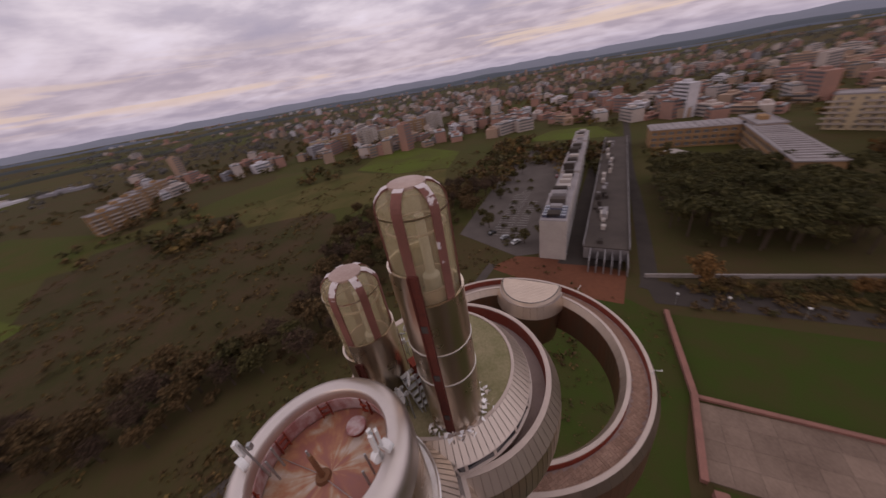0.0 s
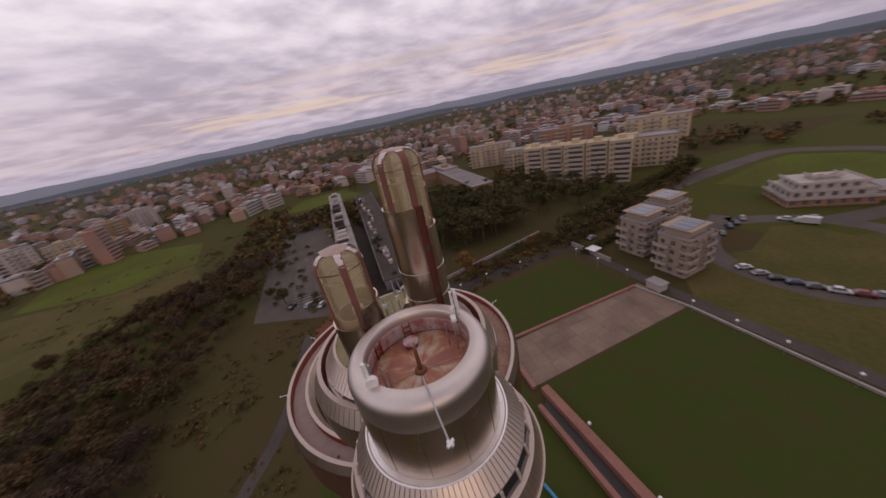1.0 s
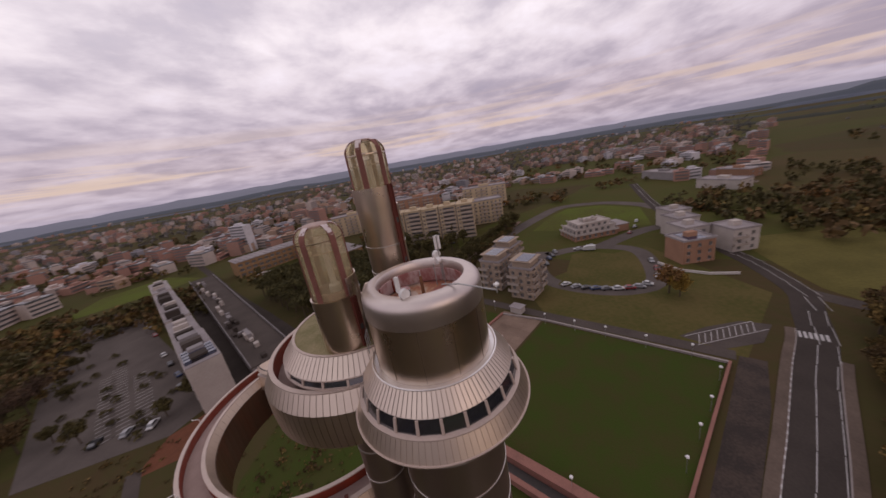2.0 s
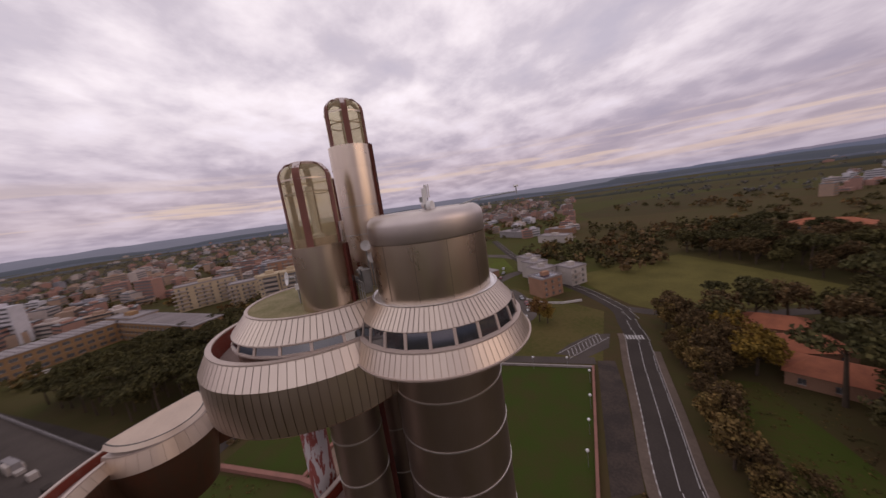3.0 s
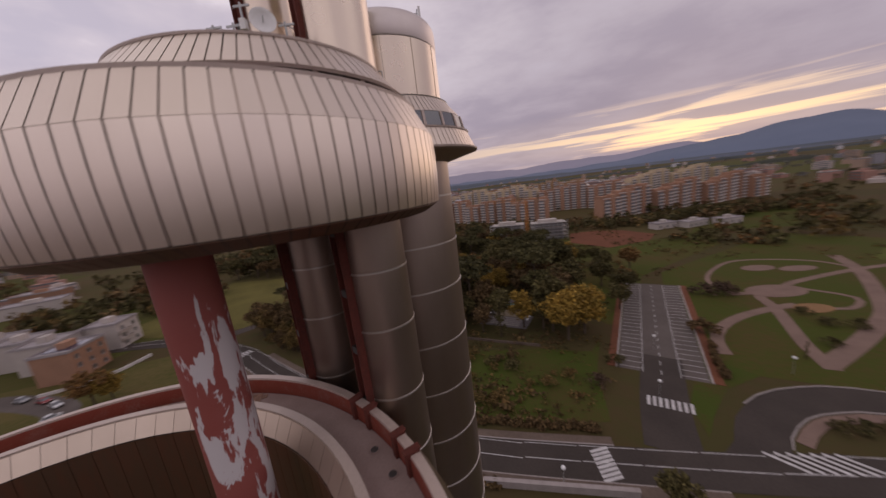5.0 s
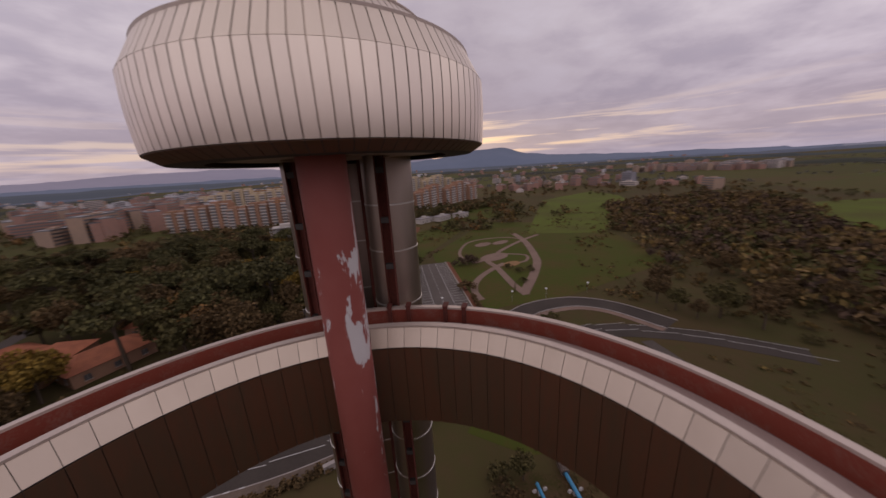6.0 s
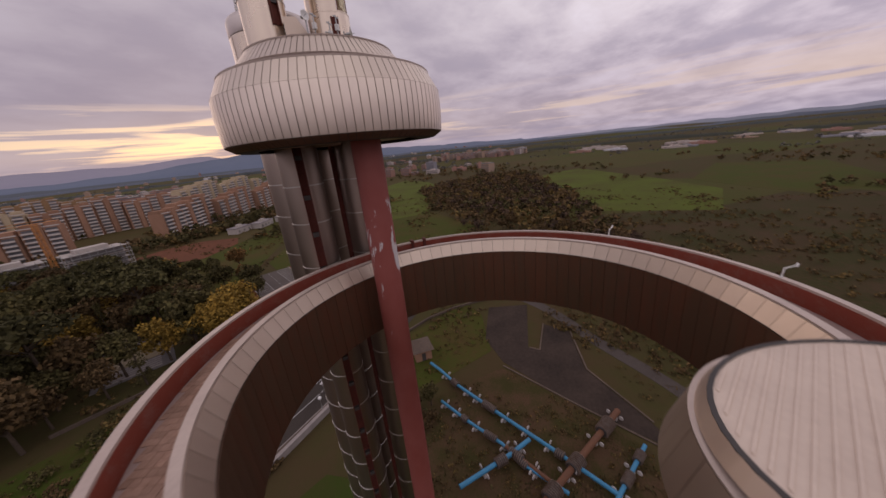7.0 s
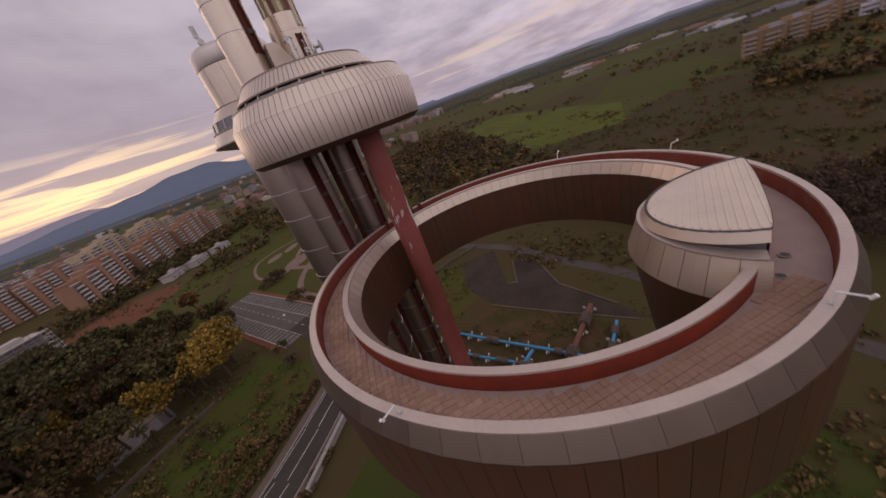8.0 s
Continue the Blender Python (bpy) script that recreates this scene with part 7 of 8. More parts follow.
for k, x, y, s in (("umbrella_pine", 74, -113, 1.0), ("umbrella_pine", 70.5, -124.5, 1.05), ("dark_shrub", 66, -100, 1.8), ("dark_shrub", 63, -98, 1.5), ("golden_tree", -37.5, -59, 1.75), ("golden_tree", -43.5, -62, 1.75), ("golden_tree", -35, -65, 1.4), ("umbrella_pine", -55, -118, 1.5), ("rust_tree", -44, -104, 1.5), ("golden_tree", -36, -108, 1.4), ("rust_tree", 96, -50, 1.3), ("golden_tree", 93, -52, 1.0), ("umbrella_pine", -4, -84, 1.4), ("umbrella_pine", 6, -92, 1.5), ("green_tree", -34, -11, 0.8), ("dark_shrub", -44, -46, 1.2), ("bare_shrub", -92.5, -80, 2.0), ("bare_shrub", -96, -78.5, 2.2), ("bare_shrub", -99.5, -79, 1.9), ("brown_shrub", -72.5, -55, 2.0), ("dark_shrub", -104.7, -60, 1.1), ("dark_shrub", -103.5, -53, 1.1), ("dark_shrub", -108, -50.5, 1.2), ("dark_shrub", -93.5, -44, 1.1), ("cypress", -83.7, -40.5, 0.4), ("bare_shrub", -36, -38.5, 1.3), ("green_tree", -26, 4, 0.6), ("dark_shrub", -24, 2, 1.3), ("brown_shrub", -22, 4, 1.2)):
    plant(k, x, y, s, x * 7.0, int(abs(x)))


def far_woods():
    """Woods, hedges and town trees too far off to count: clumps of leaf tufts, one mesh a colour."""
    rng = np.random.default_rng(5)
    sets = {"leaf_green": [], "leaf_brown": [], "leaf_olive": [], "leaf_rust": [], "twig": [], "leaf_hazed": []}
    mats = list(sets)

    def add(x, y, s, wts):
        kind = mats[rng.choice(len(wts), p=wts)]
        # past 650 m every clump takes the haze-greyed leaf colour
        sets["leaf_hazed" if math.hypot(x, y) > 650 else kind].append((x, y, gz(x, y), s))

    for _ in range(6500):
        az = rng.uniform(-32, 134)
        d = 230 + 2300 * rng.random() ** 1.6
        x, y = d * math.cos(radians(az)), d * math.sin(radians(az))
        if d < 420 and noise.noise(Vector((x / 90, y / 90, 2))) < 0.12:
            continue
        if inside((x, y), [(98, 292), (140, 318), (176, 300), (166, 250), (140, 262)]) or inside((x, y), [(44, 306), (24, 200), (-120, 190), (-61, 304), (-33, 400), (10, 355)]) or inside((x, y), [(146, 14), (250, -34), (330, -60), (300, -120), (185, -80)]) or near_road(x, y, 9):
            continue
        add(x, y, rng.uniform(3.2, 6.0), (0.55, 0.22, 0.13, 0.10))
    for _ in range(2600):
        az = rng.uniform(-170, -40)
        d = 210 + 1900 * rng.random() ** 1.7
        x, y = d * math.cos(radians(az)), d * math.sin(radians(az))
        if noise.noise(Vector((x / 120, y / 120, 9))) < -0.05 or inside((x, y), [(-170, -95), (-200, -60), (-480, -60), (-480, -250)]) or inside((x, y), [(-84, -190), (-112, -150), (-240, -190), (-150, -205), (-100, -218)]):
            continue
        add(x, y, rng.uniform(3.0, 6.0), (0.55, 0.25, 0.12, 0.08))
    for _ in range(4200):
        az = rng.uniform(128, 215)
        d = 260 + 2200 * rng.random() ** 1.3
        x, y = d * math.cos(radians(az)), d * math.sin(radians(az))
        if noise.noise(Vector((x / 210, y / 210, 4))) + 0.5 * noise.noise(Vector((x / 60, y / 60, 1))) < 0.14:
            continue
        add(x, y, rng.uniform(1.6, 4.6), (0.34, 0.40, 0.25, 0.01))
    # nearer woods that close into one canopy
    for seed, poly, n, s0, s1, wts in ((1, [(-112, 50), (-128, 30), (-160, -15), (-210, -55), (-330, -110), (-460, -50), (-460, 10), (-260, 48), (-165, 62)], 1700, 2.2, 5.0, (0.14, 0.42, 0.12, 0.0, 0.32)), (2, [(-80, 62), (-104, 48), (-140, 48), (-178, 64), (-186, 116), (-146, 190), (-92, 160), (-64, 100)], 420, 0.7, 1.7, (0.1, 0.5, 0.4, 0.0)), (3, [(14, -205), (-36, -232), (-95, -226), (-108, -256), (-62, -296), (10, -330), (46, -260)], 330, 3.2, 5.6, (0.5, 0.35, 0.1, 0.05)), (11, [(-100, -224), (-140, -214), (-190, -204), (-310, -214), (-345, -262), (-150, -242), (-112, -262)], 420, 2.6, 5.0, (0.6, 0.28, 0.1, 0.02)), (4, [(160, 214), (110, 250), (84, 180), (120, 160), (150, 200)], 160, 3.0, 5.5, (0.6, 0.25, 0.15, 0.0)), (5, [(44, 170), (110, 296), (80, 300), (20, 200)], 330, 2.5, 4.5, (0.25, 0.5, 0.25, 0.0)), (6, [(-150, 45), (-112, 46), (-122, 62), (-165, 62)], 90, 2.0, 4.0, (0.2, 0.5, 0.3, 0.0)), (9, [(60, 72), (118, 54), (110, 36), (58, 60)], 420, 0.6, 1.4, (0.15, 0.45, 0.4, 0.0)), (10, [(110, 38), (130, 44), (226, 6), (190, 2), (144, 20)], 420, 0.7, 1.6, (0.3, 0.35, 0.35, 0.0)), (7, [(176, 100), (250, 150), (330, 120), (330, 0), (250, 20), (196, 40)], 300, 3.0, 5.5, (0.55, 0.25, 0.15, 0.05)), (8, [(150, -200), (130, -125), (180, -110), (240, -130), (300, -230), (200, -300), (60, -300), (60, -240)], 420, 3.5, 6.5, (0.5, 0.35, 0.1, 0.05))):
        xs, ys = [p[0] for p in poly], [p[1] for p in poly]
        for _ in range(n):
            x, y = rng.uniform(min(xs), max(xs)), rng.uniform(min(ys), max(ys))
            if inside((x, y), poly) and not near_road(x, y, 9) and not any(abs(x - q[0]) < q[2] and abs(y - q[1]) < q[2] for q in ((202, 62, 34), (236, 40, 36), (250, 112, 26), (262, 160, 24), (300, 100, 26), (310, 30, 26), (205, 175, 18), (262, -158, 34), (300, -190, 32), (124, -276, 20))):
                add(x, y, rng.uniform(s0, s1), wts)
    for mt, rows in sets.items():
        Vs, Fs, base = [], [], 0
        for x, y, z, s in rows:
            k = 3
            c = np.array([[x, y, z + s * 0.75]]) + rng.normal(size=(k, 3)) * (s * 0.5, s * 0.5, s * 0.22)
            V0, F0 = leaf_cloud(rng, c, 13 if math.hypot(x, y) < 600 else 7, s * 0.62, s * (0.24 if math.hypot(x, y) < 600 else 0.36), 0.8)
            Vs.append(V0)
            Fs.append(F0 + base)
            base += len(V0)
        tagged(new("far_trees", leaf_mesh("far_trees", np.concatenate(Vs), np.concatenate(Fs), M[mt])), "distant trees and hedges in autumn colours, the farthest hazed", "trees", kind="stuff")


far_woods()


def tussocks():
    """Rough grass, bramble and dead stalks over the open land west and north of the tower."""
    rng = np.random.default_rng(8)
    sets = {"leaf_brown": [], "leaf_olive": [], "leaf_green": []}
    names = list(sets)
    for _ in range(17000):
        az, d = rng.uniform(60, 262), 34 + 260 * rng.random() ** 0.9
        x, y = d * math.cos(radians(az)), d * math.sin(radians(az))
        k = noise.noise(Vector((x / 22, y / 22, 6))) + 0.5 * noise.noise(Vector((x / 7, y / 7, 2)))
        if k < 0.05 or near_road(x, y, 7.5) or inside((x, y), [(-64, 9.5), (-66, 21), (-44, 36), (-24, 44), (-10, 40), (-10, 8), (-39.5, 0)]) or inside((x, y), [(-50, -36), (-96, -106), (-160, -120), (-170, -60), (-95, -24)]) or inside((x, y), [(10, 128), (30, 98), (60, 70), (118, 250), (100, 262)]):
            continue
        sets[names[rng.choice(3, p=(0.5, 0.38, 0.12))]].append((x, y, rng.uniform(0.35, 1.0) * (0.7 + k)))
    for mt, rows in sets.items():
        Vs, Fs, base = [], [], 0
        for x, y, s in rows:
            V0, F0 = leaf_cloud(rng, [[x, y, s * 0.5]], 9, s * 1.25, s * 0.45, 0.45)
            Vs.append(V0)
            Fs.append(F0 + base)
            base += len(V0)
        tagged(new("tussocks", leaf_mesh("tussocks", np.concatenate(Vs), np.concatenate(Fs), M[mt])), "rough tussocks of grass and bramble", "scrub", kind="stuff")


tussocks()


def hedge(line, tall, deep, mat, label):
    """A dense hedge along a line."""
    rng = np.random.default_rng(12)
    centres = []
    for x, y in smooth_line(line, 1.1):
        for k in range(3):
            centres.append((x + rng.normal() * deep * 0.3, y + rng.normal() * deep * 0.3, tall * (0.25 + 0.25 * k)))
    V0, F0 = leaf_cloud(rng, centres, 46, deep * 0.62, 0.26, 0.8)
    ob = new("hedge", leaf_mesh("hedge", V0, F0, M[mat]))
    tagged(ob, label, "hedge")


hedge([(130, 47), (160, 35), (195, 20), (230, 6)], 4.2, 2.6, "leaf_green", "tall dark green boundary hedge")
hedge([(104, 29), (116, 24), (128, 19), (140, 15)], 2.6, 2.0, "leaf_green", "dark clipped hedge behind the villas")
hedge([(-63, -37), (-66, -43), (-70, -49)], 1.2, 1.2, "leaf_brown", "low brown hedge beside the slip road")
hedge([(-30, -26.5), (-12, -30.5), (2, -35)], 1.3, 1.3, "leaf_brown", "low brown hedge along the pavement")
hedge([(-10, -17.5), (8, -22), (20, -29)], 1.0, 1.1, "leaf_brown", "low brown weeds along the road wall")


def yard_weeds():
    """Low weeds and moss tufts over the yards and lawns by the tower."""
    rng = np.random.default_rng(31)
    areas = (([(-10, 8), (-27, 3), (-38.5, 16), (-31, 30), (-24, 40), (-8, 40)], 1500), ([(-40, -14), (-66, 2), (-60, 8), (-44, 13), (-30, 2), (-26, -8)], 700), ([(46, 36), (56, 58), (50, 70), (20, 66), (-6, 48), (-12, 20), (20, 30)], 1100), ([(30, -55), (46, -68), (28, -86), (5, -66), (-14, -60), (-40, -62), (-36, -30), (-6, -33), (10, -40)], 2200), ([(-86, 30), (-52, 60), (-30, 64), (-10, 48), (-24, 44), (-46, 36), (-66, 24)], 1600))
    sets = {"leaf_olive": [], "leaf_brown": [], "leaf_green": []}
    names = list(sets)
    for poly, n in areas:
        xs, ys = [p[0] for p in poly], [p[1] for p in poly]
        for _ in range(n):
            x, y = rng.uniform(min(xs), max(xs)), rng.uniform(min(ys), max(ys))
            if inside((x, y), poly) and not near_road(x, y, 5.5) and noise.noise(Vector((x / 6, y / 6, 3))) > -0.12:
                sets[names[rng.choice(3, p=(0.45, 0.3, 0.25))]].append((x, y, rng.uniform(0.12, 0.42)))
    for mt, rows in sets.items():
        Vs, Fs, base = [], [], 0
        for x, y, s in rows:
            V0, F0 = leaf_cloud(rng, [[x, y, s * 0.5]], 10, s * 1.7, s * 0.42, 0.4)
            Vs.append(V0)
            Fs.append(F0 + base)
            base += len(V0)
        tagged(new("weeds", leaf_mesh("weeds", np.concatenate(Vs), np.concatenate(Fs), M[mt])), "low weeds and moss tufts", "weeds", kind="stuff")


yard_weeds()

# ---------------------------------------------------------------- pavilion bulging from the ring
M["cap_roof"] = material("pale_ribbed_roof_sheet", (0.66, 0.54, 0.44), 0.5, 0.2, (0.54, 0.43, 0.35), 0.6, 0.7, 9, 0.03, stretch=(1, 1, 1))
PAV, PAV_AZ = (10.72, 30.45), 57.7


def build_pavilion():
    top = thing("pavilion", "half-round steel pavilion with a ribbed sloping roof", "pavilion", (PAV[0], PAV[1], 0), PAV_AZ)

    def at(r, deg, z, tilt=0):
        """Round towards the ring's middle, flattened along the terrace; tilted rows follow the roof's slope."""
        x, y = r * math.cos(radians(deg)), r * math.sin(radians(deg))
        x *= 0.07 if x > 0 else 1.0
        return (x, y, z + tilt * 0.15 * x)

    def band(name, rows, mat, a0, a1, label="", n=48):
        bm = bmesh.new()
        ring = [[bm.verts.new(at(r, a0 + (a1 - a0) * k / n, z, t)) for r, z, t in rows] for k in range(n + 1)]
        m = len(rows)
        for p, q in zip(ring, ring[1:]):
            for i in range(m):
                bm.faces.new((p[i], q[i], q[(i + 1) % m], p[(i + 1) % m]))
        bm.faces.new(ring[0]), bm.faces.new(ring[-1][::-1])
        bmesh.ops.recalc_face_normals(bm, faces=bm.faces)
        return part(name, bm, mat, top, label)

    bm = bmesh.new()
    hi = [bm.verts.new(at(3.42, 6 * i, 40.95, 1)) for i in range(60)]
    lo = [bm.verts.new(at(3.42, 6 * i, 40.87, 1)) for i in range(60)]
    bm.faces.new(hi), bm.faces.new(lo[::-1])
    for i in range(60):
        j = (i + 1) % 60
        bm.faces.new((lo[i], lo[j], hi[j], hi[i]))
    bmesh.ops.recalc_face_normals(bm, faces=bm.faces)
    roof = part("roof", bm, M["cap_roof"], top, "pale ribbed sheet roof")
    for i in range(15):
        x = 0.08 - i * 0.24
        half = 3.30 * math.sqrt(max(1 - (x / (3.26 if x < 0 else 0.24)) ** 2, 0.02))
        z = 40.95 + 0.15 * x
        part("roof_rib", boxes((x - 0.03, -half, z - 0.02, x + 0.03, half, z + 0.03)), M["cap_roof"], roof)
    band("upstand", [(3.42, 40.97, 1), (3.50, 40.97, 1), (3.70, 40.62, 1), (3.62, 40.60, 1)], M["pale_panel"], 60, 300, "pale steel upstand round the roof")
    band("roof_trim", [(3.40, 40.985, 1), (3.51, 40.985, 1), (3.51, 40.95, 1), (3.40, 40.95, 1)], M["dark"], 0, 359.9)
    band("window_strip", [(3.18, 39.9, 0), (3.30, 39.9, 0), (3.30, 40.70, 1), (3.18, 40.70, 1)], M["glass_dark"], 85, 275, "dark window slot")
    band("skirt_rim", [(3.28, 40.02, 0), (3.80, 40.00, 0), (3.82, 40.08, 0), (3.28, 40.10, 0)], M["coping"], 84, 276)
    body = band("body", [(2.5, 33.2, 0), (3.2, 33.2, 0), (4.12, 38.55, 0), (3.72, 39.98, 0), (2.9, 39.98, 0)], M["brown_panel"], 88, 272, "dark brown tapered body")
    cladding(body, "skirt_panel", 4.22, 38.52, 3.78, 39.98, 16, (0, 0), M["pale_panel"], a0=88, a1=272, sub=2)
    wall = band("back_wall", [(3.30, 39.02, 0), (3.42, 39.02, 0), (3.42, 40.86, 1), (3.30, 40.86, 1)], M["pale_panel"], -70, 70, "pale wall along the terrace")
    part("door", boxes((0.232, -0.45, 39.03, 0.27, 0.45, 40.72)), M["red"], wall, "red steel door")
    return top


build_pavilion()


# ---------------------------------------------------------------- fittings on the tower's roofs
M["rust_pole"] = material("rusty_pole", (0.24, 0.11, 0.05), 0.8, 0.2, (0.15, 0.06, 0.03), 2, 0.8)


def dish(name, label, at, aim, r, foot=None, mat="white"):
    """A dish with its feed on an upright post."""
    top = thing(name, label, "antenna", at)
    w = Vector(aim).normalized()
    reflector = part("reflector", bowl(bmesh.new(), (0, 0, 0), w, r, r * 0.28), M[mat], top, "", True, 40)
    part("feed_arm", rod(bmesh.new(), -w * r * 0.25, w * r * 0.55, 0.015, 6), M["galv"], reflector)
    part("housing", rod(bmesh.new(), -w * r * 0.3, -w * (r * 0.3 + 0.22), 0.09, 10), M["galv"], reflector)
    if foot is not None:
        f = Vector(foot) - Vector(at)
        part("post", rod(rod(bmesh.new(), f, (f[0], f[1], 0.15), 0.04, 8), (f[0], f[1], 0.0), -w * (r * 0.3 + 0.1), 0.03, 6), M["galv"], top)
    return top


def tank_fittings():
    pole = thing("lightning_pole", "rusty short pole on the tank roof", "pole", (-4.84, 5.40, 54.74))
    part("shaft", rod(bmesh.new(), (0, 0, 0), (0, 0, 1.25), 0.09, 12, 0.07), M["rust_pole"], pole)
    part("base", solid([(0.01, 0), (0.26, 0), (0.22, 0.12), (0.01, 0.12)], seg=20), M["rust_pole"], pole)
    part("tip", rod(bmesh.new(), (0, 0, 1.25), (0, 0, 1.5), 0.03, 8), M["galv"], pole)
    hatch = thing("round_hatch", "rust-streaked round hatch on the tank roof", "hatch", (-3.95, 6.75, 54.70))
    part("lid", solid([(0.01, 0.20), (0.33, 0.20), (0.36, 0.24), (0.33, 0.29), (0.01, 0.32)], seg=28), M["pink_wall"], hatch, "rust-streaked domed lid", True, 40)
    part("neck", solid([(0.01, 0.0), (0.29, 0.0), (0.29, 0.20), (0.01, 0.20)], seg=24), M["red"], hatch)
    # west rim: white panel aerial with a small drum dish
    west = thing("panel_antenna", "white panel antenna with drum dish on a pole", "antenna", (-6.70, 5.70, 55.86))
    part("pole", rod(bmesh.new(), (0.12, 0, -1.0), (0.0, 0, 0.85), 0.035, 8), M["galv"], west)
    part("panel", box(bmesh.new(), -0.16, -0.08, 0.30, -0.05, 0.08, 0.95), M["white"], west, "white upright aerial panel")
    part("drum", rod(bmesh.new(), (-0.05, -0.12, 0.22), (-0.17, -0.28, 0.22), 0.21, 18), M["white"], west, "white drum dish")
    part("radio_unit", box(bmesh.new(), 0.05, 0.05, 0.4, 0.16, 0.18, 0.62), M["galv"], west)
    part("bracket", box(box(bmesh.new(), 0.5, -0.22, -0.95, 0.55, -0.17, 0.1), 0.5, 0.17, -0.95, 0.55, 0.22, 0.1), M["galv"], west)
    east = thing("panel_antenna", "white panel antennas clustered on a pole", "antenna", (-2.62, 4.95, 55.90))
    part("pole", rod(bmesh.new(), (-0.05, 0, -1.1), (0.0, 0, 1.25), 0.035, 8), M["galv"], east)
    for a in (20, 140, 260):
        part("panel", box(bmesh.new(), 0.07, -0.06, 0.6, 0.15, 0.06, 1.3, pose(0, 0, 0, 0, 0, a)), M["white"], east, "white upright aerial panel")
    part("drum", rod(bmesh.new(), (0.08, 0.1, 0.25), (0.2, 0.28, 0.27), 0.2, 18), M["white"], east, "white drum dish")
    part("drum", rod(bmesh.new(), (-0.1, 0.0, 0.05), (-0.25, 0.14, 0.02), 0.17, 18), M["white"], east, "white drum dish")
    part("bracket", box(box(bmesh.new(), -0.6, -0.25, -1.15, -0.55, -0.2, 0.0), -0.6, 0.2, -1.15, -0.55, 0.25, 0.0), M["galv"], east)
    boom = thing("wind_gauge", "wind gauge on a long boom over the rim", "instrument", (-6.04, 3.68, 55.97))
    part("boom", rod(rod(bmesh.new(), (0.35, 0.55, -0.1), (-0.2, -0.3, 0.12), 0.035, 8), (-0.2, -0.3, 0.12), (-1.14, -1.84, 0.2), 0.03, 8), M["galv"], boom)
    part("mast", rod(bmesh.new(), (-1.14, -1.84, 0.1), (-1.14, -1.84, 0.42), 0.025, 8), M["galv"], boom)
    part("cups", rod(rod(bmesh.new(), (-1.26, -1.84, 0.42), (-1.02, -1.84, 0.42), 0.05, 8), (-1.14, -1.94, 0.42), (-1.14, -1.74, 0.42), 0.05, 8), M["white"], boom)
    for az in (60, 105, 150, 200):
        m = pose(A[0], A[1], 0, 0, 0, az)
        rung = thing("wall_bracket", "rusted bracket on the tank's inner wall", "bracket", (0, 0, 0))
        bm = bmesh.new()
        box(bm, 1.98, -0.18, 54.75, 2.05, -0.14, 55.5, m)
        box(bm, 1.98, 0.14, 54.75, 2.05, 0.18, 55.5, m)
        part("rail", bm, M["red"], rung)
        part("tread", box(box(bmesh.new(), 1.9, -0.13, 55.0, 1.97, 0.13, 55.04, m), 1.9, -0.13, 55.3, 1.97, 0.13, 55.34, m), M["red"], rung)
    cable = thing("roof_cable", "thin cable across the tank roof", "cable", (0, 0, 0))
    part("wire", rod(rod(bmesh.new(), (-4.8, 5.4, 54.80), (-6.55, 6.3, 54.74), 0.011, 5), (-4.8, 5.35, 54.80), (-3.2, 4.2, 54.74), 0.011, 5), M["galv"], cable)


tank_fittings()


def storey_fittings():
    dish("satellite_dish", "white satellite dish on a tripod post", (-2.35, 12.95, 53.35), (-0.5, 0.85, 0.12), 0.36, (-2.2, 12.55, 52.02))
    dish("satellite_dish", "white drum dish on a post", (-2.19, 8.67, 54.40), (-0.9, -0.2, 0.2), 0.30, (-1.9, 8.7, 52.02))
    dish("satellite_dish", "white drum dish on a low post", (-2.62, 8.40, 53.75), (-0.8, -0.5, 0.2), 0.30, (-2.4, 8.5, 52.02))
    dish("satellite_dish", "small white dish on a low post", (-2.9, 9.1, 53.2), (-0.6, -0.7, 0.1), 0.22, (-2.75, 9.2, 52.02))
    dish("satellite_dish", "white drum dish beside the slim cylinder", (0.45, 12.0, 53.6), (0.3, 0.9, 0.1), 0.24, (0.3, 11.9, 52.02))
    for x, y, h in ((-1.55, 12.55, 2.1), (-0.23, 12.0, 1.9), (-1.1, 12.35, 1.7), (-2.75, 12.4, 1.5)):
        mast = thing("antenna_mast", "thin mast with small aerials", "antenna", (x, y, 52.01))
        part("pole", rod(bmesh.new(), (0, 0, 0), (0, 0, h), 0.035, 7), M["galv"], mast)
        part("aerial", boxes((-0.28, -0.02, h - 0.12, 0.22, 0.02, h - 0.06)), M["galv"], mast)
        part("aerial_box", boxes((-0.09, -0.09, h - 0.75, 0.09, 0.09, h - 0.45)), M["white"], mast)
    rail = thing("guard_rail", "galvanised guard rail on the storey roof", "railing", (0, 0, 52.0))
    for (x0, y0), (x1, y1) in (((-2.6, 12.2), (-1.3, 12.75)), ((-1.3, 12.75), (-0.4, 12.5)), ((-5.0, 8.9), (-4.2, 9.2))):
        part("handrail", rod(rod(bmesh.new(), (x0, y0, 1.0), (x1, y1, 1.0), 0.025, 6), (x0, y0, 0.55), (x1, y1, 0.55), 0.02, 6), M["galv"], rail)
        n = 3
        for i in range(n):
            t = i / (n - 1)
            x, y = x0 + (x1 - x0) * t, y0 + (y1 - y0) * t
            part("baluster", rod(bmesh.new(), (x, y, 0.0), (x, y, 1.0), 0.025, 6), M["galv"], rail)
    hood = thing("equipment_housing", "beige steel housing with a sloping front on the roof", "housing", (-0.55, 10.55, 52.01), 128)
    bm = bmesh.new()
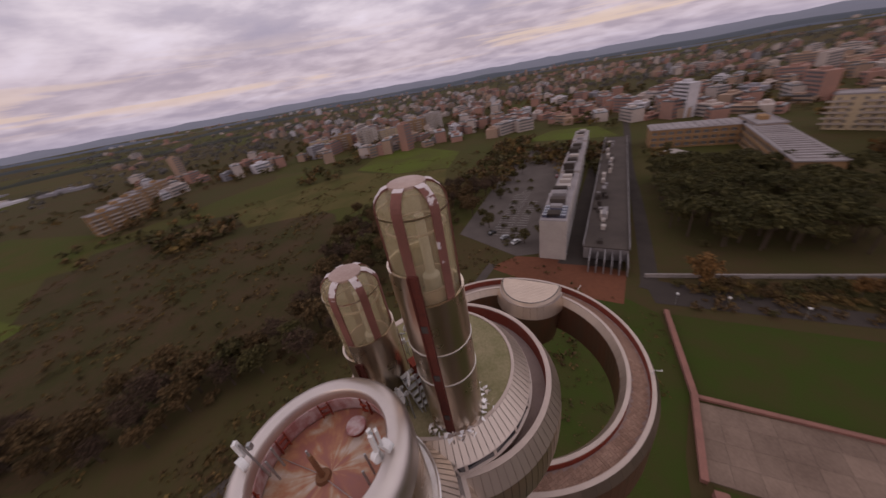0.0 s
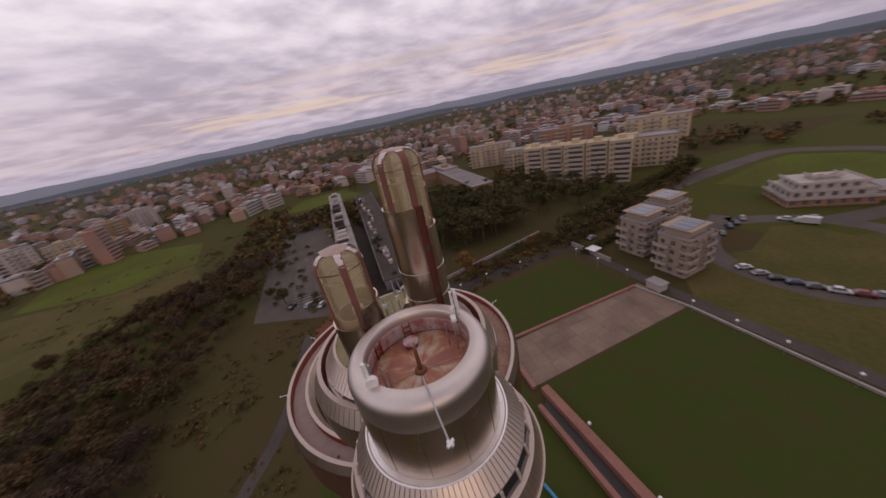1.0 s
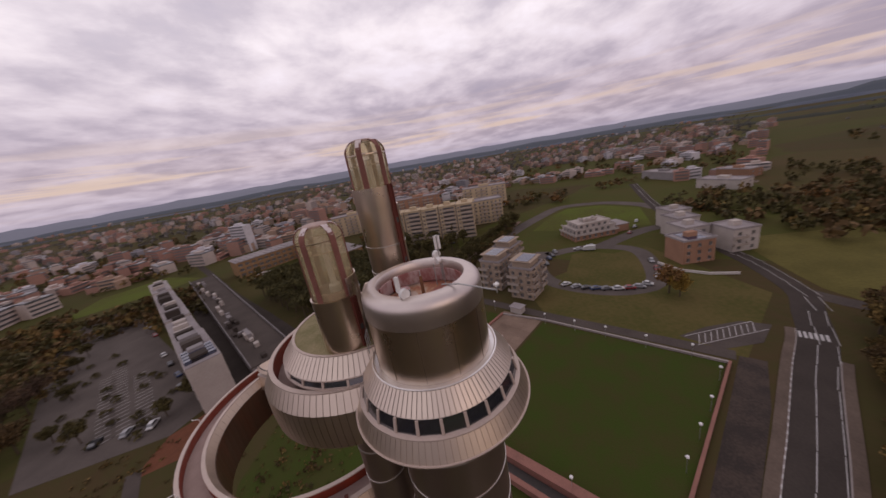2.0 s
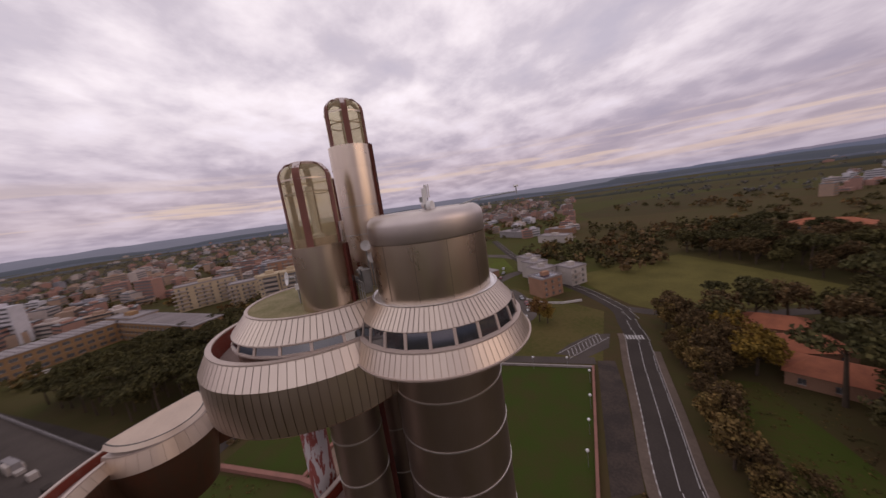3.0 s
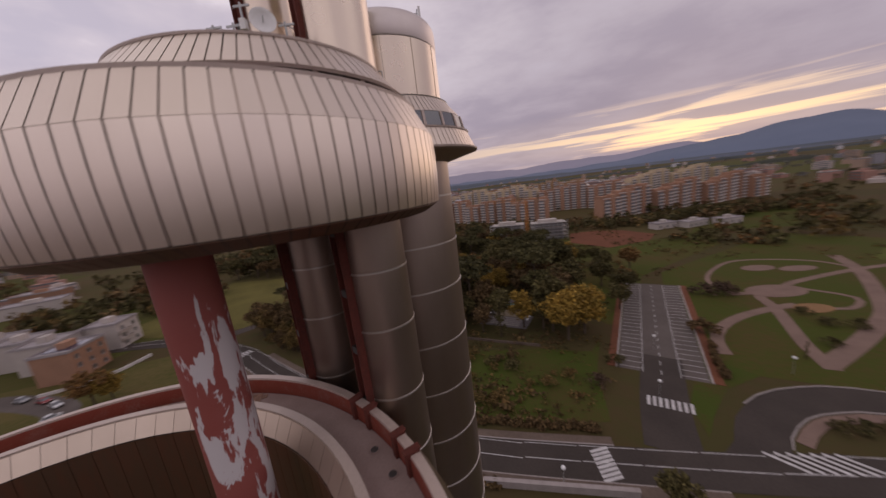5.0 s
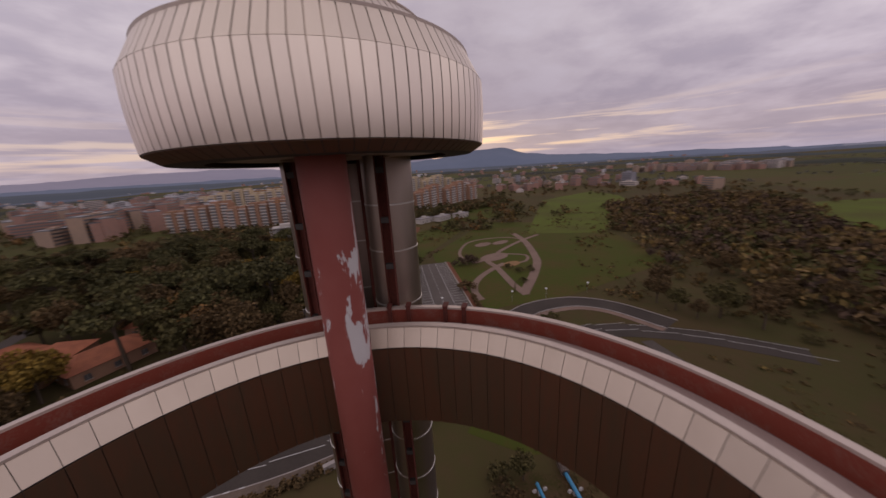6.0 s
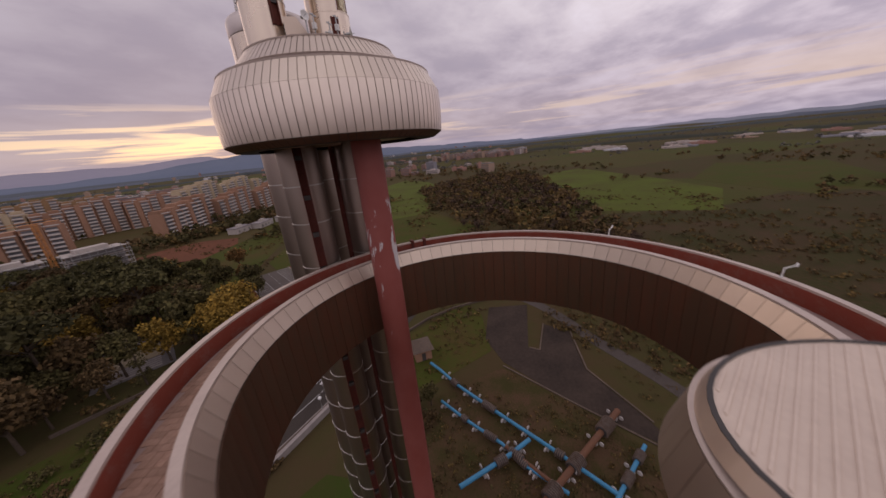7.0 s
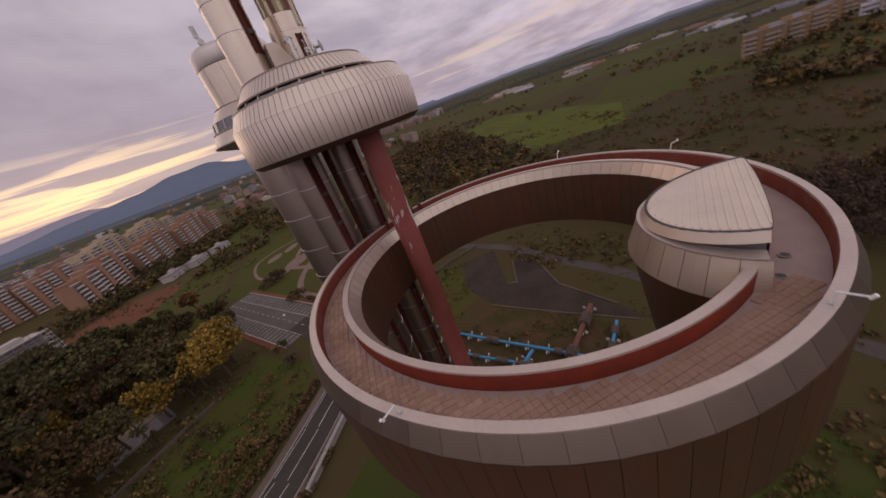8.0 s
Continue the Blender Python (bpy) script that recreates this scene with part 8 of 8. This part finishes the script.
    v = [bm.verts.new((x, y, z)) for y in (-0.55, 0.55) for x, z in ((-0.55, 0.25), (0.75, 0.25), (0.75, 0.85), (0.1, 1.9), (-0.55, 1.9))]
    bm.faces.new(v[:5][::-1]), bm.faces.new(v[5:])
    for i in range(5):
        j = (i + 1) % 5
        bm.faces.new((v[i], v[j], v[5 + j], v[5 + i]))
    bmesh.ops.recalc_face_normals(bm, faces=bm.faces)
    part("case", bm, M["pale_panel"], hood)
    part("plinth", boxes((-0.5, -0.5, 0.0, 0.7, 0.5, 0.248)), M["dark"], hood)
    for i in range(5):
        part("louvre", boxes((-0.58, -0.4, 0.6 + i * 0.2, -0.552, 0.4, 0.7 + i * 0.2)), M["galv"], hood)
    stair = thing("roof_stair", "short steel stair between the slim cylinders", "stair", (-2.25, 9.75, 52.0), 35)
    for i in range(6):
        part("tread", boxes((-0.4, -0.9 + i * 0.22, 0.18 + i * 0.2, 0.4, -0.68 + i * 0.22, 0.22 + i * 0.2)), M["galv"], stair)
    for s in (-0.44, 0.42):
        bm = bmesh.new()
        v = [bm.verts.new(p) for p in ((s, -1.0, 0.0), (s, -0.8, 0.0), (s, 0.5, 1.25), (s, 0.3, 1.25), (s + 0.03, -1.0, 0.0), (s + 0.03, -0.8, 0.0), (s + 0.03, 0.5, 1.25), (s + 0.03, 0.3, 1.25))]
        for f in ((0, 1, 2, 3), (7, 6, 5, 4), (0, 4, 5, 1), (1, 5, 6, 2), (2, 6, 7, 3), (3, 7, 4, 0)):
            bm.faces.new([v[i] for i in f])
        part("stringer", bm, M["galv"], stair)
    for x, y, w, d, h, mt, t, lb in ((-3.0, 8.9, 0.5, 0.4, 1.2, "galv", 20, "grey steel equipment cabinet"), (-1.95, 10.4, 0.7, 0.5, 1.5, "red", 30, "red steel equipment cabinet"), (0.6, 10.5, 0.35, 0.3, 0.45, "white", 10, "small white meter box")):
        cab = thing("equipment_cabinet", lb + " on the roof", "cabinet", (x, y, 52.01), t)
        part("case", boxes((-w / 2, -d / 2, 0, w / 2, d / 2, h)), M[mt], cab)
        part("lid", boxes((-w / 2 - 0.03, -d / 2 - 0.03, h + 0.002, w / 2 + 0.03, d / 2 + 0.03, h + 0.05)), M[mt], cab)
        part("handle", boxes((w / 2 - 0.14, -d / 2 - 0.05, h * 0.5, w / 2 - 0.1, -d / 2 - 0.002, h * 0.5 + 0.14)), M["dark"], cab)
    # crumpled flashing round the foot of the tall cylinder
    rng = random.Random(4)
    bm = bmesh.new()
    for i in range(70):
        a = rng.uniform(-2.6, 0.9)
        r = 1.22 + 0.42 * rng.random() ** 1.5
        p = Vector((C[0] + r * math.cos(a), C[1] + r * math.sin(a), 52.02 + 0.22 * max(0, 1.6 - r)))
        vs = [bm.verts.new(p + Vector((rng.uniform(-0.16, 0.16), rng.uniform(-0.16, 0.16), rng.uniform(0.0, 0.16)))) for _ in range(4)]
        bm.faces.new(vs[:3]), bm.faces.new((vs[1], vs[3], vs[2])), bm.faces.new((vs[0], vs[3], vs[1])), bm.faces.new((vs[0], vs[2], vs[3]))
    part("flashing", bm, M["foil"], tower, "crumpled pale flashing at the cylinder foot")


storey_fittings()


# ---------------------------------------------------------------- terrace lamps, manholes, pavers
def terrace_lamp(x, y):
    az = math.degrees(math.atan2(y - L[1], x - L[0]))
    lamp = thing("terrace_lamp", "white bent-arm lamp on the ring parapet", "lamp", (x, y, 39.76), az, "terrace lamps")
    part("stem", rod(rod(bmesh.new(), (0, 0, 0), (0.05, 0, 0.42), 0.03, 8), (0.05, 0, 0.42), (0.62, 0, 0.50), 0.028, 8), M["white"], lamp)
    part("head", rod(bmesh.new(), (0.56, 0, 0.44), (0.64, 0, 0.58), 0.05, 10), M["white"], lamp)
    part("foot", boxes((-0.07, -0.07, 0.0, 0.07, 0.07, 0.03)), M["galv"], lamp)


for x, y in ((16.85, 15.92), (-4.75, 27.53), (15.9, 28.4), (0.95, 33.4)):
    terrace_lamp(L[0] + (x - L[0]) / math.hypot(x - L[0], y - L[1]) * 12.47, L[1] + (y - L[1]) / math.hypot(x - L[0], y - L[1]) * 12.47)
for i, (x, y) in enumerate(((-4.45, 14.75), (-3.55, 13.75), (12.55, 29.9), (13.4, 28.9), (-6.2, 18.5))):
    d = math.hypot(x - L[0], y - L[1])
    r = min(max(d, 11.2), 11.8)
    x, y = L[0] + (x - L[0]) / d * r, L[1] + (y - L[1]) / d * r
    hole = thing("drain_cover", "dark iron drain cover in the terrace paving", "drain cover", (x, y, 39.025), 0, "terrace drain covers")
    part("plate", solid([(0.01, 0), (0.14, 0), (0.14, 0.012), (0.01, 0.015)], seg=22), M["dark"], hole, "", True, 30)
    part("ring", solid([(0.14, 0), (0.18, 0), (0.175, 0.018), (0.14, 0.018)], seg=22), M["joint"], hole, "", True, 30)


def parapet_posts():
    """Red steel posts where the columns' channels pass the ring parapet."""
    for az in (-141.5, -146.0, -128.0, -132.5):
        m = pose(L[0], L[1], 0, 0, 0, az)
        post = thing("parapet_post", "dark red steel post in the ring parapet", "post", (0, 0, 0), 0, "parapet posts")
        part("upright", box(bmesh.new(), 12.16, -0.10, 39.02, 12.64, 0.10, 39.89, m), M["red_dark"], post)
        part("cap", box(bmesh.new(), 12.12, -0.13, 39.892, 12.68, 0.13, 39.93, m), M["red_dark"], post)


parapet_posts()


# ---------------------------------------------------------------- lamps on the lawns and along the road
M["globe"] = material("opal_lamp_globe", (0.80, 0.79, 0.78), 0.35, 0.0, (0.68, 0.66, 0.64), 3, 0.4)


def globe_lamp(x, y, h=3.6):
    lamp = thing("globe_lamp", "white globe lamp on a slim grey post", "lamp", (x, y, 0.05), 0, "globe lamps")
    part("post", rod(bmesh.new(), (0, 0, 0), (0, 0, h), 0.06, 8, 0.045), M["galv"], lamp)
    bm = bmesh.new()
    bmesh.ops.create_uvsphere(bm, u_segments=14, v_segments=9, radius=0.34)
    bmesh.ops.translate(bm, verts=bm.verts, vec=(0, 0, h + 0.3))
    part("globe", bm, M["globe"], lamp, "opal white globe", True)
    part("collar", rod(bmesh.new(), (0, 0, h - 0.1), (0, 0, h + 0.02), 0.12, 10), M["dark"], lamp)


for x, y in ((31, 8), (24, -4), (29, -24), (43, -35), (36, -29.5), (70, -22), (74, -14), (65, -31), (60.5, -40), (79, -5.5), (52, -41.5), (90, 12), (95, 22), (100, 31), (84, 47), (72, 55), (62, 60), (17, -17), (-86, -29), (-100, -21), (-76, -36), (-46, -33), (-56, -50), (-20, -16)):
    globe_lamp(x, y)


# ---------------------------------------------------------------- the pipe yard
M["blue_pipe"] = material("sky_blue_pipe_paint", (0.035, 0.235, 0.42), 0.55, 0, (0.03, 0.14, 0.24), 1.2, 0.6, 8, 0.05)
M["brown_pipe"] = material("rust_brown_pipe", (0.155, 0.062, 0.026), 0.75, 0.1, (0.11, 0.05, 0.03), 1.2, 0.8, 8, 0.15)
M["dark_pipe"] = material("dark_grey_joint", (0.09, 0.08, 0.075), 0.6, 0.3, (0.05, 0.045, 0.045), 1.5, 0.7)
M["flange"] = material("weathered_grey_flange", (0.24, 0.19, 0.16), 0.7, 0.2, (0.13, 0.075, 0.05), 1.8, 0.9, 8, 0.1)
M["block"] = material("pale_concrete_block", (0.52, 0.48, 0.46), 0.9, 0, (0.36, 0.32, 0.30), 1.5, 0.7)


def pipeline(label, pts, z, r, mat, joints, feet):
    """A pipe run with ribbed expansion joints and round-ended concrete supports."""
    top = thing("pipeline", label, "pipe", (0, 0, 0), 0, "yard pipelines")
    for p, q in zip(pts, pts[1:]):
        part("pipe", rod(bmesh.new(), (*p, z), (*q, z), r, 16), M[mat], top, "", True, 40)
    for p in pts[1:-1]:
        bm = bmesh.new()
        bmesh.ops.create_uvsphere(bm, u_segments=14, v_segments=8, radius=r * 1.06)
        bmesh.ops.translate(bm, verts=bm.verts, vec=(*p, z))
        part("elbow", bm, M[mat], top, "", True)

    def along(d):
        for p, q in zip(pts, pts[1:]):
            n = math.hypot(q[0] - p[0], q[1] - p[1])
            if d <= n:
                return Vector((p[0] + (q[0] - p[0]) * d / n, p[1] + (q[1] - p[1]) * d / n, z)), Vector(((q[0] - p[0]) / n, (q[1] - p[1]) / n, 0))
            d -= n
        return Vector((*pts[-1], z)), Vector(((pts[-1][0] - pts[-2][0]) / n, (pts[-1][1] - pts[-2][1]) / n, 0))
    for d, n in joints:
        c, w = along(d)
        joint = part("expansion_joint", rod(bmesh.new(), c - w * 0.24 * n, c + w * 0.24 * n, r * 1.75, 18), M["dark_pipe"], top, "dark ribbed expansion joint", True, 40)
        for i in range(n + n // 2):
            e = c + w * (0.32 * (i - (n + n // 2 - 1) / 2))
            part("rib_ring", rod(bmesh.new(), e - w * 0.035, e + w * 0.035, r * 2.3, 18), M["flange"], joint, "", True, 40)
    for d in feet:
        c, w = along(d)
        s = Vector((-w[1], w[0], 0))
        for k in (-1, 1):
            part("support_disc", rod(bmesh.new(), c + s * k * (r + 0.55) - w * 0.06, c + s * k * (r + 0.55) + w * 0.06, 0.34, 14), M["block"], top, "pale round support disc", True, 40)
        part("saddle", boxes((-0.2, -r * 0.9, 0.0, 0.2, r * 0.9, z - r * 0.55)), M["block"], top).matrix_basis = pose(c[0], c[1], 0, 0, 0, math.degrees(math.atan2(w[1], w[0])))


pipeline("sky-blue water main with ribbed joints", [(-36.5, 0.5), (-34.5, 3.5), (-31, 8), (-25, 18), (-21, 25), (-15.5, 34)], 0.95, 0.30, "blue_pipe", ((8.5, 4), (17.5, 6), (31, 3)), (5.5, 12, 14.5, 21, 25, 29, 34))
pipeline("sky-blue branch main with ribbed joints", [(-26.5, 6), (-23, 12), (-20, 18), (-17, 22), (-14.5, 27.5)], 0.9, 0.26, "blue_pipe", ((6.0, 3), (11.5, 5), (17.5, 5)), (1.0, 4.0, 8.5, 14.2, 20))
pipeline("sky-blue link pipe across the yard", [(-21.4, 22.2), (-18.2, 19.4), (-12, 13)], 1.15, 0.34, "blue_pipe", ((6.0, 4),), (2.2, 9))
pipeline("rust-brown main with ribbed joints", [(-30, 36.6), (-22, 31), (-15, 26), (-9, 22)], 1.0, 0.48, "brown_pipe", ((4.5, 6), (13.5, 5), (19.5, 5)), (1.2, 8, 16))
pipeline("rust-brown branch pipe with ribbed joint", [(-19.5, 18.6), (-15, 26)], 1.05, 0.3, "brown_pipe", ((2.0, 5),), (5,))
pipeline("grey pipe with ribbed joints", [(-24, 39), (-16, 34), (-11, 31)], 0.95, 0.30, "blue_pipe", ((2.5, 4), (7, 5)), (5, 9.5))
pipeline("sky-blue pipe beside the ramp wall", [(8, -12), (14, 2), (18, 12)], 0.8, 0.32, "blue_pipe", ((12, 3),), (4, 9, 19))


def pump_hut():
    hut = thing("pump_hut", "small brown brick pump hut with a hipped roof", "hut", (-40.0, -3.0, 0), 35)
    wall = part("wall", boxes((-2.3, -1.9, -0.2, 2.3, 1.9, 2.7)), M["brick"], hut)
    bm = bmesh.new()
    v = [bm.verts.new(p) for p in ((-2.9, -2.5, 2.71), (2.9, -2.5, 2.71), (2.9, 2.5, 2.71), (-2.9, 2.5, 2.71), (0, 0, 4.2))]
    for f in ((0, 1, 4), (1, 2, 4), (2, 3, 4), (3, 0, 4), (3, 2, 1, 0)):
        bm.faces.new([v[i] for i in f])
    part("roof", bm, M["concrete"], hut, "brown hipped roof")
    part("door", boxes((2.302, -0.45, 0.0, 2.35, 0.45, 2.0)), M["dark"], wall)
    part("window", boxes((-0.5, -1.96, 1.1, 0.5, -1.902, 1.9)), M["pane_far"], wall)


pump_hut()
low_wall("yard_edge", [(-46.5, 21.8), (-46.0, 24.0), (-57, 24.9)], 0.10, -0.1, 0.10, M["concrete"], "low edging of the grass island in the yard")
low_wall("yard_edge", [(-54.3, 31.3), (-41, 33.3), (-29.6, 41.8)], 0.10, -0.1, 0.10, M["concrete"], "low edging of the asphalt yard")
low_wall("yard_edge", [(-39.2, 16.4), (-31, 30.5), (-24.2, 43)], 0.10, -0.1, 0.08, M["concrete"], "low edging of the pipe yard")


# ---------------------------------------------------------------- vehicles and small structures
for n, c in (("white", (0.55, 0.55, 0.55)), ("silver", (0.30, 0.30, 0.31)), ("black", (0.02, 0.02, 0.022)), ("blue", (0.03, 0.05, 0.12)), ("red", (0.25, 0.03, 0.03)), ("grey", (0.12, 0.12, 0.125))):
    M["car_" + n] = material(n + "_car_paint", c, 0.3, 0.2, tuple(v * 0.85 for v in c), 1.0, 0.4, 6, 0.0)
M["tyre"] = material("tyre_rubber", (0.02, 0.02, 0.02), 0.9, 0, (0.03, 0.03, 0.03), 5, 0.5)
CAR = {}


def car_meshes():
    side = [(-2.1, 0.35), (2.05, 0.35), (2.12, 0.72), (1.25, 0.92), (-1.85, 0.95), (-2.12, 0.75)]
    cabin = [(1.15, 0.93), (0.45, 1.42), (-1.15, 1.45), (-1.75, 0.955)]
    def prism(outline, half, shrink=1.0):
        bm = bmesh.new()
        l = [bm.verts.new((x, -half * (shrink if z > 1.2 else 1), z)) for x, z in outline]
        r = [bm.verts.new((x, half * (shrink if z > 1.2 else 1), z)) for x, z in outline]
        bm.faces.new(l), bm.faces.new(r[::-1])
        for i in range(len(outline)):
            j = (i + 1) % len(outline)
            bm.faces.new((l[i], r[i], r[j], l[j]))
        bmesh.ops.recalc_face_normals(bm, faces=bm.faces)
        return bm
    CAR["glass"] = mesh_from(prism(cabin, 0.80, 0.82), "cabin_glass", M["pane_far"])
    CAR["wheel"] = mesh_from(rod(bmesh.new(), (0, -0.11, 0), (0, 0.11, 0), 0.32, 14), "wheel", M["tyre"])
    CAR["lamp"] = mesh_from(boxes((-0.03, -0.2, -0.06, 0.03, 0.2, 0.06)), "headlight", M["white"])
    for n in ("white", "silver", "black", "blue", "red", "grey"):
        bm = prism(side, 0.88)
        bmesh.ops.bevel(bm, geom=[e for e in bm.edges], offset=0.06, segments=1, affect="EDGES")
        CAR[n] = mesh_from(bm, "body", M["car_" + n])
        CAR["roof_" + n] = mesh_from(boxes((-1.1, -0.64, 1.452, 0.42, 0.64, 1.49)), "car_roof", M["car_" + n])


car_meshes()


def car(x, y, turn, colour, long=1.0, tall=1.0):
    top = thing("car", colour + " parked car beside the street", "car", (x, y, 0.055), turn, "parked cars")
    k = Matrix.Diagonal((long, 1, tall, 1))
    piece("body", CAR[colour], top, k)
    piece("cabin_glass", CAR["glass"], top, k)
    piece("car_roof", CAR["roof_" + colour], top, k)
    for sx in (-1.3, 1.3):
        for sy in (-0.82, 0.82):
            piece("wheel", CAR["wheel"], top, pose(sx * long, sy, 0.32))
    for sy in (-0.6, 0.6):
        piece("headlight", CAR["lamp"], top, pose(2.1 * long, sy, 0.66 * tall))


def park_cars():
    rng = random.Random(3)
    tones = ("white", "silver", "black", "blue", "grey", "white", "red", "silver")
    for i, (x, y, t) in enumerate(((108, -17, -60), (105.5, -20.5, -65), (103.6, -24, -72), (102.4, -27.5, -80), (101.6, -31, -84), (101, -35, -88), (101, -39, -92), (101.6, -42.5, -100), (103.4, -46, -115), (149, -18, 10), (144, -16, 12), (140, -14, 14), (133, -12, 8), (110, -52, 160), (117, -54.5, 168), (126, -56, 172), (150, -30, 80), (152.5, -37, 85), (60, 140, 60), (54, 128, 62), (48, 119, 60), (66, 152, 64), (82, 180, 64), (90, 196, 64), (33, 110, 30), (30, 116, 30), (26, 122, 30), (186, 46, 90), (186, 52, 92), (187, 58, 88), (170, -62, -35), (180, -68, -35), (192, -73, -28), (118, 30, -20))):
        car(x, y, t + rng.uniform(-4, 4), tones[i % 8], rng.uniform(0.88, 1.06), rng.uniform(0.95, 1.15))
    van = thing("delivery_van", "white box van parked on the street", "van", (148, -35, 0.055), 82)
    part("box_body", boxes((-3.2, -1.05, 0.5, 1.2, 1.05, 2.7)), M["car_white"], van)
    part("cab", boxes((1.21, -1.0, 0.5, 2.9, 1.0, 1.5), (1.21, -0.95, 1.505, 2.4, 0.95, 2.2)), M["car_white"], van)
    part("windscreen", boxes((2.402, -0.9, 1.55, 2.43, 0.9, 2.1)), M["pane_far"], van)
    for sx in (-2.2, 2.0):
        for sy in (-0.95, 0.95):
            piece("wheel", CAR["wheel"], van, pose(sx, sy, 0.32) @ Matrix.Diagonal((1.15, 1, 1.15, 1)))


park_cars()


def sheds():
    gate = thing("gate_house", "small white gate house on the forecourt", "hut", (88.2, 3.5, 0), 58)
    part("wall", boxes((-2.2, -1.6, -0.1, 2.2, 1.6, 2.4)), M["white_render"], gate)
    part("roof", boxes((-2.5, -1.9, 2.405, 2.5, 1.9, 2.6)), M["flat_roof"], gate)
    part("door", boxes((-0.45, -1.66, 0, 0.45, -1.602, 2.0)), M["dark"], gate)
    tent = thing("white_canopy", "white square canopy beside the hedge", "canopy", (105, 26, 0), 20)
    part("cover", solid([(0.01, 3.2), (3.0, 2.5), (3.0, 2.42), (0.01, 3.1)], seg=4), M["white"], tent)
    for sx in (-1.9, 1.9):
        for sy in (-1.9, 1.9):
            part("pole", rod(bmesh.new(), (sx * 0.75, sy * 0.75, 0), (sx * 0.75, sy * 0.75, 2.55), 0.05, 6), M["galv"], tent)
    court = tagged(part("pool_terrace", boxes((-8, -11.5, -0.1, 8, 11.5, 0.09)), M["court"]), "grey tiled pool terrace among the trees", "terrace", kind="structure")
    court.matrix_basis = pose(-26, -82, 0, 0, 0, -29)
    pool = thing("swimming_pool", "covered pool with a teal edge", "pool", (-26, -82, 0.09), -29)
    part("cover", boxes((-5.2, -5.5, 0.0, 5.2, 4.0, 0.12)), M["cover"], pool, "tan pool cover")
    part("edge", boxes((-6.2, -7.6, 0.0, 6.2, -5.52, 0.16)), M["teal"], pool, "teal pool edge")
    for i in range(5):
        part("paving_strip", boxes((-5.2, 4.6 + i * 1.25, 0.0, 5.2, 5.4 + i * 1.25, 0.07)), M["kerb"], pool)
    for x, y in ((-6.8, 2), (-6.8, 5), (6.8, -1), (6.9, 3.5)):
        lounger = thing("pool_bench", "pale bench beside the covered pool", "bench", tuple(pose(-26, -82, 0.09, 0, 0, -29) @ Vector((x, y, 0))), -29, "pool benches")
        part("seat", boxes((-0.35, -0.9, 0.32, 0.35, 0.9, 0.4)), M["white"], lounger)
        for e in (-0.75, 0.75):
            part("leg", boxes((-0.3, e - 0.05, 0.0, 0.3, e + 0.05, 0.318)), M["galv"], lounger)


M["court"] = material("grey_tile_paving", (0.15, 0.13, 0.125), 0.8, 0, (0.10, 0.088, 0.085), 0.5, 0.7)
M["cover"] = material("pool_cover_sheet", (0.26, 0.20, 0.12), 0.7, 0, (0.18, 0.14, 0.09), 0.5, 0.7)
M["teal"] = material("teal_pool_edge", (0.10, 0.38, 0.38), 0.5, 0, (0.07, 0.28, 0.29), 0.8, 0.6)
sheds()


# ---------------------------------------------------------------- paving pieces
def pave_terrace():
    """Square terracotta pavers laid slantwise on the ring: single pieces by the pavilion and the lamps, the rest joined."""
    size = 0.25
    bm = boxes((-size / 2 + 0.005, -size / 2 + 0.005, 38.981, size / 2 - 0.005, size / 2 - 0.005, 39.016))
    me = mesh_from(bm, "paver", M["paver"])
    rest = bmesh.new()
    rng = random.Random(21)
    singles = 0
    for i in range(-50, 51):
        for j in range(-50, 51):
            x, y = i * size, j * size
            r, az = math.hypot(x, y), math.degrees(math.atan2(y, x))
            az = (az + 20 + 180) % 360 - 180
            if not 10.99 < r < 12.10 or not -102 < az < 42:
                continue
            m = pose(0, 0, 0, 0, 0, 20) @ Matrix.Translation((x, y, rng.uniform(-0.005, 0.004)))
            if singles < 300 and -100 < az:
                piece("paver", me, ring_body, m)
                singles += 1
            else:
                n0 = len(rest.verts)
                rest.from_mesh(me)
                rest.verts.ensure_lookup_table()
                for v in rest.verts[n0:]:
                    v.co = m @ v.co
    ob = part("paving", rest, M["paver"], ring_body)
    ob["kind"] = "stuff"


pave_terrace()


def forecourt_slabs():
    """Concrete slabs with open joints on the forecourt."""
    o, u, v = Vector((36.6, 21.5, 0)), Vector((44.2, -25.7, 0)), Vector((8.6, 12.7, 0))
    ang = math.degrees(math.atan2(u[1], u[0]))
    nu, nv = 13, 4
    lu, lv = u.length / nu, v.length / nv
    me = mesh_from(boxes((0.03, 0.03, -0.03, lu - 0.03, lv - 0.03, 0.02)), "slab", M["slab"])
    rng = random.Random(2)
    for i in range(nu):
        for j in range(nv):
            p = o + u * (i / nu) + v * (j / nv)
            piece("slab", me, forecourt, pose(p[0], p[1], 0.062 + rng.uniform(-0.004, 0.006), 0, 0, ang))


M["slab"] = material("stained_concrete_slab", (0.24, 0.172, 0.132), 0.9, 0, (0.15, 0.105, 0.08), 0.16, 0.9, 14, 0.2, vary=0.10)
forecourt_slabs()
